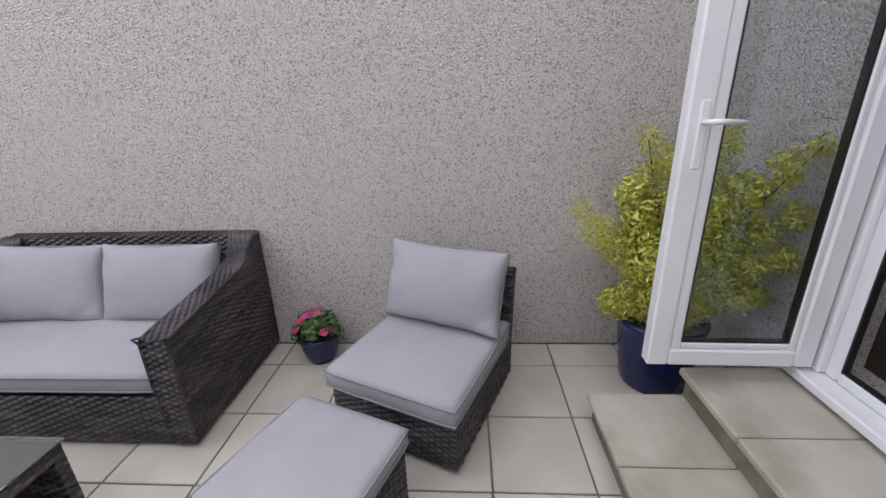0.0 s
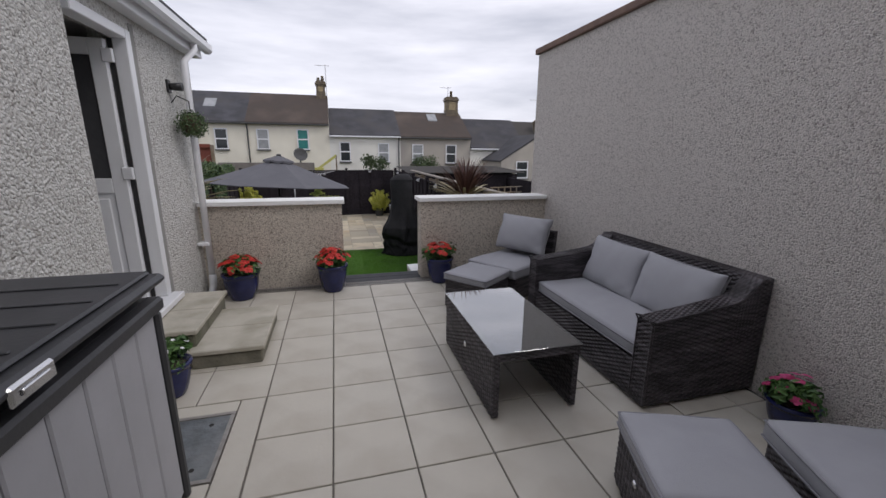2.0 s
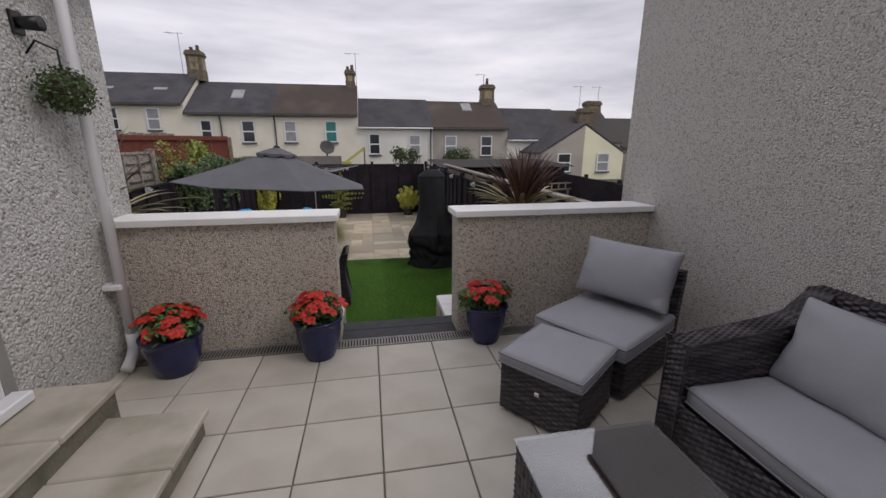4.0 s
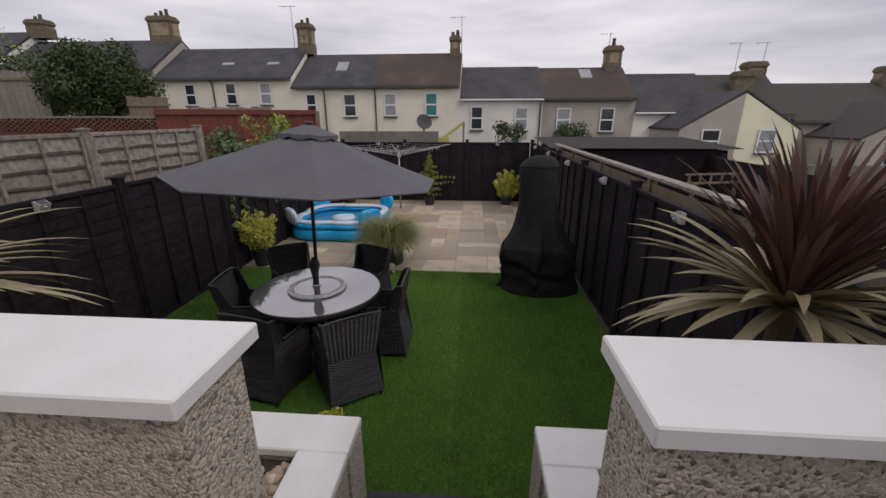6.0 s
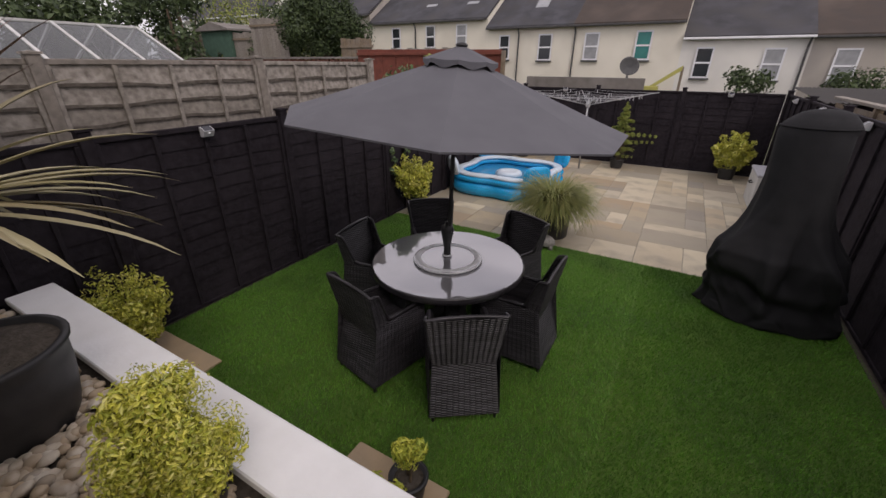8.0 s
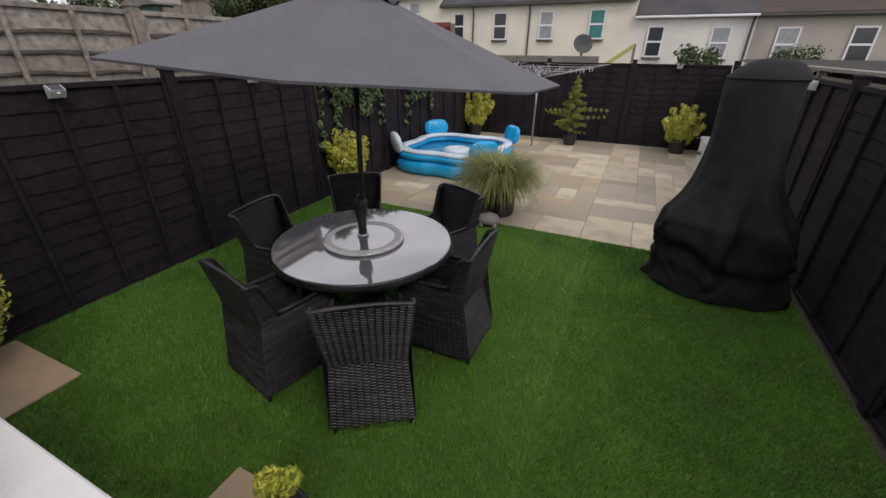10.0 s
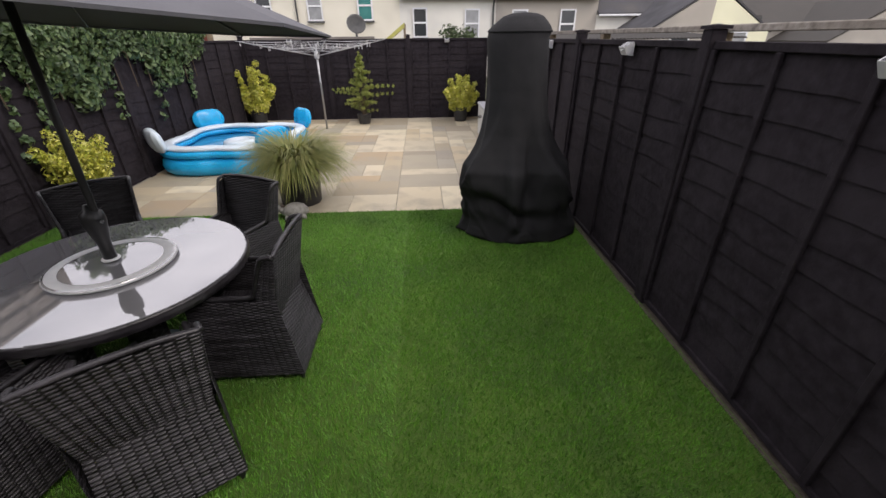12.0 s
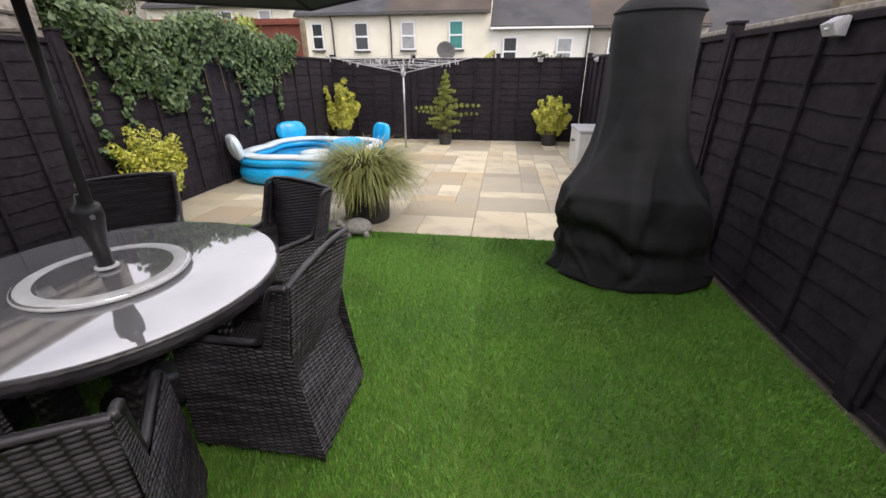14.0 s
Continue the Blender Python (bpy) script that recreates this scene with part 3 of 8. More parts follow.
# neighbour's brown fence behind the east side, with its capping rail
for a, b in ((4.9, 6.9), (6.9, 8.95), (8.95, 11.0), (11.0, 13.1), (13.1, 15.2)):
    g = thing("brown_fence", "old brown timber fence bay with a flat capping rail", "fence", group="brown fences")
    zt = 0.91
    for i in range(4):
        part("board", Shape().box(2.42, a + 0.05, zt - 0.72 + 0.165 * i, 2.445, b - 0.05, zt - 0.56 + 0.165 * i, 0.003), M_BROWNWOOD, g)
    part("capping_rail", Shape().box(2.37, a, zt, 2.51, b, zt + 0.045, 0.006), M_GREYWOOD, g)
    part("post", Shape().box(2.385, a - 0.048, -1.32, 2.475, a + 0.048, zt - 0.002, 0.005), M_BROWNWOOD, g)

# ---- terraced houses behind the gardens ----
M_RENDER_W = mat("cream_house_render", (0.83, 0.79, 0.675), 0.85, var=(0.77, 0.73, 0.62), scale=0.7, bump=0.1, bump_scale=20, stain=(0.68, 0.64, 0.54), stain_scale=0.35)
M_RENDER_P = mat("pale_house_render", (0.82, 0.80, 0.735), 0.85, var=(0.76, 0.74, 0.68), scale=0.7, stain=(0.64, 0.63, 0.60), stain_scale=0.35)
M_RENDER_G = mat("grey_beige_house_render", (0.46, 0.42, 0.37), 0.85, var=(0.41, 0.375, 0.33), scale=0.7, stain=(0.30, 0.28, 0.26), stain_scale=0.35)
M_RENDER_L = mat("pale_lemon_house_render", (0.84, 0.82, 0.60), 0.85, var=(0.79, 0.77, 0.56), scale=0.7, stain=(0.74, 0.72, 0.54), stain_scale=0.35)
M_TILE_B = mat("brown_roof_tile", (0.064, 0.046, 0.036), 0.8, var=(0.055, 0.042, 0.036), scale=1.5, bump=0.3, bump_scale=6, stain=(0.10, 0.075, 0.06), stain_scale=0.5)
M_TILE_D = mat("dark_roof_tile", (0.055, 0.049, 0.044), 0.8, var=(0.05, 0.046, 0.042), scale=1.5, bump=0.3, bump_scale=6)
M_BRICK_Y = mat("yellow_brick", (0.40, 0.32, 0.19), 0.9, var=(0.30, 0.24, 0.15), scale=6, bump=0.3, stain=(0.10, 0.09, 0.075), stain_scale=2.0)
M_BRICK_D = mat("sooty_brick", (0.12, 0.095, 0.075), 0.9, var=(0.20, 0.165, 0.11), scale=5, bump=0.3)
M_PANE = mat("dark_window_pane", (0.03, 0.035, 0.04), 0.08, spec=0.6, var=(0.045, 0.05, 0.055), scale=0.8)
M_PANE_G = mat("window_pane_with_green_blind", (0.03, 0.22, 0.20), 0.2, var=(0.02, 0.17, 0.16), scale=2)
M_NET = mat("window_pane_with_net_curtain", (0.34, 0.35, 0.36), 0.15, var=(0.26, 0.27, 0.28), scale=3)
M_SILL = mat("dark_window_sill", (0.07, 0.07, 0.07), 0.8, var=(0.1, 0.1, 0.1), scale=5)
M_METAL = mat("dull_metal", (0.45, 0.45, 0.46), 0.4, 0.8, var=(0.35, 0.35, 0.36), scale=6)
M_PIPE = mat("dark_pipe", (0.05, 0.05, 0.05), 0.6, var=(0.08, 0.08, 0.08), scale=5)


def house_window(parent, x, z0, z1, w, y, pane):
    win = part("window", Shape().box(x - w / 2, y - 0.05, z0, x + w / 2, y - 0.045, z1), pane, parent)
    fr = Shape()
    t = 0.07
    fr.box(x - w / 2 - 0.01, y - 0.08, z0 - 0.01, x - w / 2 + t, y - 0.051, z1 + 0.01)
    fr.box(x + w / 2 - t, y - 0.08, z0 - 0.01, x + w / 2 + 0.01, y - 0.051, z1 + 0.01)
    fr.box(x - w / 2 + t, y - 0.08, z1 - t, x + w / 2 - t, y - 0.051, z1 + 0.01)
    fr.box(x - w / 2 + t, y - 0.08, z0 - 0.01, x + w / 2 - t, y - 0.051, z0 + t)
    fr.box(x - w / 2 + t, y - 0.085, (z0 + z1) / 2 - 0.045, x + w / 2 - t, y - 0.051, (z0 + z1) / 2 + 0.045)
    part("frame", fr, M_PVC, win)
    part("sill", Shape().box(x - w / 2 - 0.06, y - 0.16, z0 - 0.10, x + w / 2 + 0.06, y - 0.051, z0 - 0.012), M_SILL, win)


def chimney(parent, x, y, z0, z1, w=0.95, d=0.6, pots=2, body=None):
    """A stack with sooty corner courses, a stepped crown and weathered pots."""
    c = part("chimney", Shape().box(x - w / 2, y - d / 2, z0, x + w / 2, y + d / 2, z1 - 0.42, 0.01), body or M_BRICK_Y, parent, "yellow brick chimney stack")
    q = min(0.2, w * 0.22)
    for sx in (-1, 1):
        xa, xb = sorted((x + sx * (w / 2 + 0.012), x + sx * (w / 2 - q)))
        part("corner_course", Shape().box(xa, y - d / 2 - 0.012, z0, xb, y - d / 2 + q, z1 - 0.43), M_BRICK_D, c, "sooty brick corner")
    part("base_course", Shape().box(x - w / 2 - 0.03, y - d / 2 - 0.03, z0, x + w / 2 + 0.03, y + d / 2 + 0.03, z0 + 0.75), M_BRICK_D, c, "sooty brick base")
    cr = Shape()
    for k, (o, h0, h1) in enumerate(((0.04, 0.44, 0.34), (0.09, 0.339, 0.20), (0.05, 0.199, 0.08), (-0.02, 0.079, 0.0))):
        cr.box(x - w / 2 - o, y - d / 2 - o, z1 - h0, x + w / 2 + o, y + d / 2 + o, z1 - h1, 0.012)
    part("crown", cr, M_BRICK_D, c, "stepped sooty brick crown")
    for i in range(pots):
        px = x + (i - (pots - 1) / 2) * min(0.42, w * 0.5)
        hp = 0.26 + 0.12 * ((i * 7 + int(abs(x) * 3)) % 3)
        part("chimney_pot", Shape().lathe([(0.0, 0), (0.14, 0.0), (0.105, hp * 0.75), (0.13, hp * 0.85), (0.10, hp), (0.0, hp - 0.02)], 10, (px, y, z1)), M_BRICK_D, c, smooth=True)
    return c


def terrace(x0, x1, eave, ridge, wall, roof, windows, label, y=32.0, depth=7.0, skylight=None, chim=None, pipe_x=None, base=-1.4, aerial=None, slots=()):
    h = thing("terraced_house", label, "house", group="terraced houses")
    yr = y + depth / 2
    part("wall", Shape().prism([(y, base), (y, eave), (yr, ridge - 0.16), (y + depth, eave), (y + depth, base)], "x", x0, x1 - 0.004), wall, h)
    part("roof", Shape().prism([(y - 0.25, eave - 0.02), (y - 0.25, eave + 0.10), (yr, ridge), (y + depth + 0.25, eave + 0.10), (y + depth + 0.25, eave - 0.02), (yr, ridge - 0.14)], "x", x0, x1 - 0.004), roof, h)
    part("gutter", Shape().box(x0, y - 0.36, eave - 0.08, x1 - 0.004, y - 0.252, eave + 0.03, 0.02), M_PIPE if wall is not M_RENDER_P else M_PVC, h)
    for x, z0, z1, w, pane in windows:
        house_window(h, x, z0, z1, w, y, pane)
    if pipe_x is not None:
        part("drainpipe", Shape().tube([(pipe_x, y - 0.3, eave - 0.05), (pipe_x, y - 0.08, eave - 0.4), (pipe_x, y - 0.08, base + 0.3)], 0.05, 6), M_PIPE, h)
    if skylight:
        sx, f = skylight
        yy, zz = y + (yr - y) * f, eave + (ridge - eave) * f
        sl = (ridge - eave) / (yr - y)
        part("skylight", Shape().add([(sx - 0.4, yy - 0.45, zz - 0.45 * sl + 0.17), (sx + 0.4, yy - 0.45, zz - 0.45 * sl + 0.17), (sx + 0.4, yy + 0.45, zz + 0.45 * sl + 0.17), (sx - 0.4, yy + 0.45, zz + 0.45 * sl + 0.17),
                                     (sx - 0.4, yy - 0.45, zz - 0.45 * sl), (sx + 0.4, yy - 0.45, zz - 0.45 * sl), (sx + 0.4, yy + 0.45, zz + 0.45 * sl), (sx - 0.4, yy + 0.45, zz + 0.45 * sl)],
                                    [(0, 1, 2, 3), (0, 4, 5, 1), (1, 5, 6, 2), (2, 6, 7, 3), (3, 7, 4, 0)]), M_NET, h, "pale roof window")
    sl = (ridge - eave) / (yr - y)
    for sx, f in slots:
        yy, zz = y + (yr - y) * f, eave + (ridge - eave) * f + 0.06
        part("roof_vent", Shape().box(-0.42, -0.16, 0.0, 0.42, 0.16, 0.10, 0.02), M_NET, h, "small pale roof window", m=pose(sx, yy, zz, math.degrees(math.atan(sl)), 0, 0))
    if chim:
        cx, top, w, pots = chim
        chimney(h, cx, yr, ridge - 0.5, top, w, 0.9, pots)
    if aerial:
        ax, az = aerial
        part("aerial", Shape().tube([(ax, yr, ridge), (ax, yr, az)], 0.025, 5).tube([(ax - 0.8, yr - 0.2, az - 0.1), (ax + 0.3, yr + 0.1, az - 0.05)], 0.018, 5).tube([(ax - 0.5, yr - 0.4, az - 0.1), (ax - 0.5, yr + 0.3, az - 0.08)], 0.012, 5), M_METAL, h)
    return h


terrace(-46.0, -33.5, 5.3, 7.9, M_RENDER_P, M_SLATE, [(-38.0, 2.9, 4.4, 0.8, M_PANE)], "white terraced house under a slate roof", chim=(-33.0, 8.7, 1.4, 2))
terrace(-33.5, -21.9, 4.75, 7.2, M_RENDER_G, M_SLATE, [(-24.0, 2.6, 4.0, 0.8, M_PANE)], "grey-rendered terraced house under a slate roof", chim=(-23.1, 8.75, 1.75, 3))
terrace(-21.9, -12.2, 4.12, 6.55, M_RENDER_W, M_SLATE, [(-19.5, 2.45, 3.82, 0.75, M_PANE), (-16.55, 2.5, 3.88, 0.75, M_PANE), (-14.1, 2.5, 3.88, 0.8, M_NET)], "cream terraced house with dark windows and slate roof", pipe_x=-17.8, chim=(-12.25, 8.1, 0.98, 2), aerial=(-13.2, 9.3), slots=((-17.3, 0.42), (-14.0, 0.42)))
terrace(-12.2, -6.6, 3.55, 6.05, M_RENDER_W, M_SLATE, [(-10.95, 1.75, 3.15, 0.7, M_PANE), (-8.27, 1.7, 3.15, 0.85, M_PANE)], "cream terraced house with a roof window", pipe_x=-10.0, skylight=(-9.2, 0.55))
terrace(-6.6, -0.8, 3.55, 6.05, M_RENDER_W, M_TILE_B, [(-5.5, 1.72, 3.15, 0.82, M_NET), (-2.72, 1.72, 3.18, 0.82, M_PANE_G)], "cream terraced house under brown roof tiles", pipe_x=-6.5, chim=(-1.3, 7.15, 0.66, 2), aerial=(-0.85, 8.4))
terrace(-0.8, 4.66, 2.75, 5.1, M_RENDER_P, M_SLATE, [(0.33, 0.85, 2.32, 0.8, M_PANE), (3.3, 0.8, 2.25, 0.85, M_NET)], "white terraced house under a slate roof", pipe_x=4.5)
terrace(4.66, 10.55, 2.72, 5.0, M_RENDER_G, M_TILE_B, [(6.05, 0.72, 2.2, 0.9, M_NET), (8.85, 0.72, 2.2, 0.9, M_PANE)], "grey-beige terraced house under brown roof tiles", skylight=(7.8, 0.72), chim=(9.8, 6.35, 1.0, 1), aerial=(9.5, 7.2))
terrace(10.55, 15.6, 1.9, 4.55, M_RENDER_P, M_SLATE, [(12.2, -0.2, 1.2, 0.9, M_PANE)], "white terraced house with a low slate roof")
east = terrace(15.6, 20.3, 1.7, 4.45, M_RENDER_G, M_TILE_D, [(18.5, -0.4, 0.8, 0.8, M_NET)], "grey terraced house under dark roof tiles", chim=(19.45, 5.25, 1.2, 0), aerial=(18.25, 6.5))
chimney(east, 18.0, 34.0, 2.6, 4.5, 1.2, 0.7, 0, M_BRICK_D)
east = terrace(20.3, 31.0, 1.3, 3.85, M_RENDER_G, M_TILE_D, [(27.0, -1.0, 0.3, 0.8, M_PANE)], "grey terraced house under dark roof tiles", chim=(28.6, 4.9, 1.7, 0), aerial=(20.0, 6.5))
chimney(east, 29.6, 34.3, 2.2, 4.2, 1.9, 0.9, 2, M_BRICK_D)
terrace(31.0, 44.0, 0.4, 2.8, M_RENDER_G, M_SLATE, [(34.0, -1.0, 0.2, 0.8, M_PANE)], "grey terraced house at the foot of the row", aerial=(31.4, 6.3))


def rear_wing(x0, x1, y0, y1, eave, ridge, left, right, roof, win, label):
    """A gabled rear wing, its gable towards the gardens; a pair may be painted in two colours."""
    h = thing("house_wing", label, "house", group="terraced houses")
    xm = (x0 + x1) / 2
    part("wall", Shape().prism([(x0, -1.4), (xm, -1.4), (xm, ridge - 0.08), (x0, eave)], "y", y0, y1), left, h)
    part("wall", Shape().prism([(xm + 0.002, -1.4), (x1, -1.4), (x1, eave), (xm + 0.002, ridge - 0.08)], "y", y0, y1), right, h)
    part("roof", Shape().prism([(x0 - 0.12, eave - 0.05), (xm, ridge), (x1 + 0.12, eave - 0.05), (x1 + 0.12, eave + 0.05), (xm, ridge + 0.1), (x0 - 0.12, eave + 0.05)], "y", y0 - 0.03, y1), roof, h)
    for x, z0, z1, w, pane in win:
        house_window(h, x, z0, z1, w, y0, pane)
    return h


rear_wing(11.7, 18.0, 28.0, 33.6, 0.98, 2.95, M_RENDER_G, M_RENDER_L, M_SLATE, [(16.4, -0.28, 0.98, 0.95, M_NET), (13.4, -0.3, 0.98, 1.0, M_PANE)], "gabled rear wings, one painted grey and one lemon")
rear_wing(21.4, 28.3, 28.0, 33.6, 0.45, 2.45, M_RENDER_G, M_RENDER_G, M_TILE_D, [(23.3, -0.97, 0.29, 1.1, M_PANE), (26.4, -0.92, 0.31, 1.1, M_PANE)], "grey gabled rear wings with a tiled roof")


# ---- materials of the things ----
def rattan(name, dark, mid, light, rough=0.42):
    """Flat plastic strands: the tint changes from strand to strand and slowly along each."""
    m = mat(name, mid, rough, var=dark, scale=30, bump=0.15, bump_scale=160)
    n, l = m.node_tree.nodes, m.node_tree.links
    bsdf = n["Principled BSDF"]
    old = bsdf.inputs["Base Color"].links[0].from_socket
    co = n.new("ShaderNodeTexCoord")
    mp = n.new("ShaderNodeMapping")
    mp.inputs["Scale"].default_value = (3.5, 3.5, 30.0)
    tex = n.new("ShaderNodeTexNoise")
    tex.inputs["Scale"].default_value, tex.inputs["Detail"].default_value = 1.0, 2
    rng = n.new("ShaderNodeMapRange")
    rng.inputs["From Min"].default_value, rng.inputs["From Max"].default_value = 0.42, 0.68
    mix = n.new("ShaderNodeMix")
    mix.data_type = "RGBA"
    mix.inputs["B"].default_value = (*light, 1)
    l.new(co.outputs["Object"], mp.inputs["Vector"])
    l.new(mp.outputs["Vector"], tex.inputs["Vector"])
    l.new(tex.outputs["Fac"], rng.inputs["Value"])
    l.new(rng.outputs["Result"], mix.inputs["Factor"])
    l.new(old, mix.inputs["A"])
    l.new(mix.outputs["Result"], bsdf.inputs["Base Color"])
    return m


M_RATTAN = rattan("dark_grey_rattan", (0.014, 0.0112, 0.0135), (0.034, 0.029, 0.033), (0.100, 0.089, 0.097))
M_RATTAN_B = rattan("black_brown_rattan", (0.009, 0.0078, 0.0092), (0.018, 0.0165, 0.019), (0.050, 0.0465, 0.053), 0.36)
M_CUSHION = mat("light_grey_cushion_fabric", (0.375, 0.378, 0.405), 0.95, var=(0.335, 0.338, 0.363), scale=4, bump=0.25, bump_scale=220, stain=(0.405, 0.408, 0.43), stain_scale=2, spec=0.2)
M_PIPING = mat("grey_cushion_piping", (0.27, 0.27, 0.29), 0.95, var=(0.24, 0.24, 0.26), scale=20)
M_FOOT = mat("pale_plastic_foot", (0.5, 0.48, 0.44), 0.6, var=(0.42, 0.40, 0.37), scale=10)
M_BLUE = mat("cobalt_glazed_ceramic", (0.010, 0.013, 0.062), 0.18, var=(0.02, 0.026, 0.12), scale=5, bump=0.05, bump_scale=12, stain=(0.01, 0.012, 0.05), stain_scale=4)
M_BLACKPOT = mat("black_plastic_pot", (0.02, 0.02, 0.022), 0.5, var=(0.035, 0.034, 0.035), scale=8, bump=0.1, bump_scale=20)
M_LEAF_G = mat("green_bedding_leaf", (0.05, 0.12, 0.02), 0.55, island=[(0.025, 0.07, 0.016), (0.06, 0.14, 0.03), (0.10, 0.19, 0.05)])
M_LEAF_Y = mat("variegated_golden_leaf", (0.35, 0.38, 0.06), 0.5, island=[(0.22, 0.27, 0.03), (0.52, 0.52, 0.06), (0.68, 0.63, 0.13), (0.36, 0.40, 0.04), (0.72, 0.67, 0.24)])
M_LEAF_B = mat("yellow_green_box_leaf", (0.2, 0.25, 0.05), 0.5, island=[(0.20, 0.26, 0.03), (0.44, 0.48, 0.06), (0.58, 0.56, 0.09)])
M_LEAF_D = mat("dark_ivy_leaf", (0.03, 0.06, 0.02), 0.45, island=[(0.022, 0.045, 0.014), (0.055, 0.10, 0.03), (0.09, 0.145, 0.05), (0.13, 0.18, 0.07)])
M_LEAF_C = mat("conifer_spray", (0.1, 0.16, 0.04), 0.6, island=[(0.10, 0.16, 0.03), (0.27, 0.32, 0.06), (0.40, 0.41, 0.12)])
M_LEAF_T = mat("dark_tree_leaf", (0.03, 0.05, 0.02), 0.6, island=[(0.018, 0.033, 0.012), (0.045, 0.075, 0.022), (0.08, 0.115, 0.038)])
M_RED = mat("red_petal", (0.6, 0.03, 0.015), 0.6, island=[(0.36, 0.011, 0.008), (0.50, 0.022, 0.013), (0.58, 0.038, 0.02)])
M_PINK = mat("pink_petal", (0.6, 0.05, 0.2), 0.6, island=[(0.36, 0.02, 0.10), (0.48, 0.05, 0.17), (0.55, 0.11, 0.25)])
M_WHITEPETAL = mat("white_petal", (0.7, 0.7, 0.7), 0.6, island=[(0.6, 0.6, 0.62), (0.75, 0.75, 0.74)])
M_CORD_R = mat("bronze_cordyline_leaf", (0.12, 0.06, 0.05), 0.5, island=[(0.07, 0.032, 0.03), (0.13, 0.065, 0.052), (0.17, 0.10, 0.075)])
M_CORD_Y = mat("pale_cordyline_leaf", (0.3, 0.25, 0.13), 0.5, island=[(0.20, 0.16, 0.08), (0.32, 0.28, 0.15), (0.40, 0.35, 0.21)])
M_GRASSY = mat("ornamental_grass_blade", (0.2, 0.22, 0.06), 0.6, island=[(0.09, 0.12, 0.025), (0.18, 0.20, 0.045), (0.27, 0.25, 0.085)])
M_STEM = mat("brown_stem", (0.12, 0.085, 0.055), 0.9, var=(0.08, 0.06, 0.04), scale=20, bump=0.4)
M_PEBBLE = mat("rounded_pebble", (0.4, 0.36, 0.3), 0.6, rand=None, island=[(0.44, 0.33, 0.21), (0.62, 0.55, 0.44), (0.72, 0.66, 0.56), (0.32, 0.275, 0.22), (0.54, 0.42, 0.28)], var=(0.40, 0.31, 0.21), scale=12, bump=0.1)
M_COVER = mat("black_weatherproof_fabric", (0.0185, 0.0185, 0.020), 0.82, var=(0.024, 0.024, 0.0255), scale=6, bump=0.25, bump_scale=150, spec=0.2)
M_CANOPY = mat("charcoal_parasol_fabric", (0.138, 0.138, 0.152), 0.9, var=(0.122, 0.122, 0.135), scale=4, bump=0.2, bump_scale=200, spec=0.2)
M_BLACKMETAL = mat("black_painted_metal", (0.012, 0.012, 0.013), 0.4, var=(0.02, 0.02, 0.02), scale=10)
M_CHROME = mat("brushed_steel", (0.62, 0.62, 0.63), 0.25, 0.95, var=(0.5, 0.5, 0.52), scale=10)
M_POOLB = mat("blue_inflatable_vinyl", (0.0, 0.36, 0.72), 0.25, var=(0.01, 0.42, 0.80), scale=4, bump=0.1, bump_scale=14)
M_POOLW = mat("white_inflatable_vinyl", (0.66, 0.74, 0.80), 0.3, var=(0.58, 0.68, 0.76), scale=4, bump=0.1, bump_scale=14)
M_WATER = mat("pool_water", (0.02, 0.22, 0.45), 0.05, var=(0.04, 0.30, 0.52), scale=3, bump=0.25, bump_scale=8)
M_BIN = mat("grey_plastic_panel", (0.42, 0.42, 0.445), 0.55, var=(0.385, 0.385, 0.405), scale=5, bump=0.12, bump_scale=30)
M_BINLID = mat("charcoal_plastic_lid", (0.035, 0.036, 0.04), 0.5, var=(0.05, 0.05, 0.055), scale=5, bump=0.1, bump_scale=60)
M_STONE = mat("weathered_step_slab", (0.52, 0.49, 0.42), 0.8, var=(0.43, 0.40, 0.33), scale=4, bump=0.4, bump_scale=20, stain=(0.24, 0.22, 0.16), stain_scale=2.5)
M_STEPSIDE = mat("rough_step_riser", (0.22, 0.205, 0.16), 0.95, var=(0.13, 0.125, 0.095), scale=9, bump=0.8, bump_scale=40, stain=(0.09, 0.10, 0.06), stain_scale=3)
M_MANHOLE = mat("worn_steel_cover", (0.20, 0.22, 0.235), 0.5, 0.4, var=(0.13, 0.14, 0.15), scale=14, bump=0.4, bump_scale=50, stain=(0.26, 0.27, 0.27), stain_scale=5)
M_TABLEGLASS = mat("dark_tempered_glass", (0.40, 0.40, 0.42), 0.03, 0.62, spec=1.0, var=(0.36, 0.36, 0.38), scale=2)
M_COFFEEGLASS = glass("tinted_table_glass", (0.70, 0.73, 0.76), 1.3, 0.03)
M_LAZY = mat("grey_trim_ring", (0.66, 0.67, 0.68), 0.5, 0.0, var=(0.56, 0.57, 0.58), scale=12)
M_GLASS = glass("clear_door_glass")
M_PANE_R = mat("obscured_dark_glass", (0.06, 0.06, 0.065), 0.35, var=(0.045, 0.045, 0.05), scale=6, bump=0.3, bump_scale=30)
M_LAMP = mat("white_solar_lamp_plastic", (0.52, 0.52, 0.53), 0.35, var=(0.42, 0.42, 0.44), scale=12)
M_SOLAR = mat("dark_solar_cell", (0.02, 0.022, 0.03), 0.15, var=(0.03, 0.03, 0.04), scale=30)
M_ORN = mat("grey_stone_ornament", (0.30, 0.29, 0.27), 0.9, var=(0.21, 0.20, 0.185), scale=30, bump=0.5, bump_scale=60)
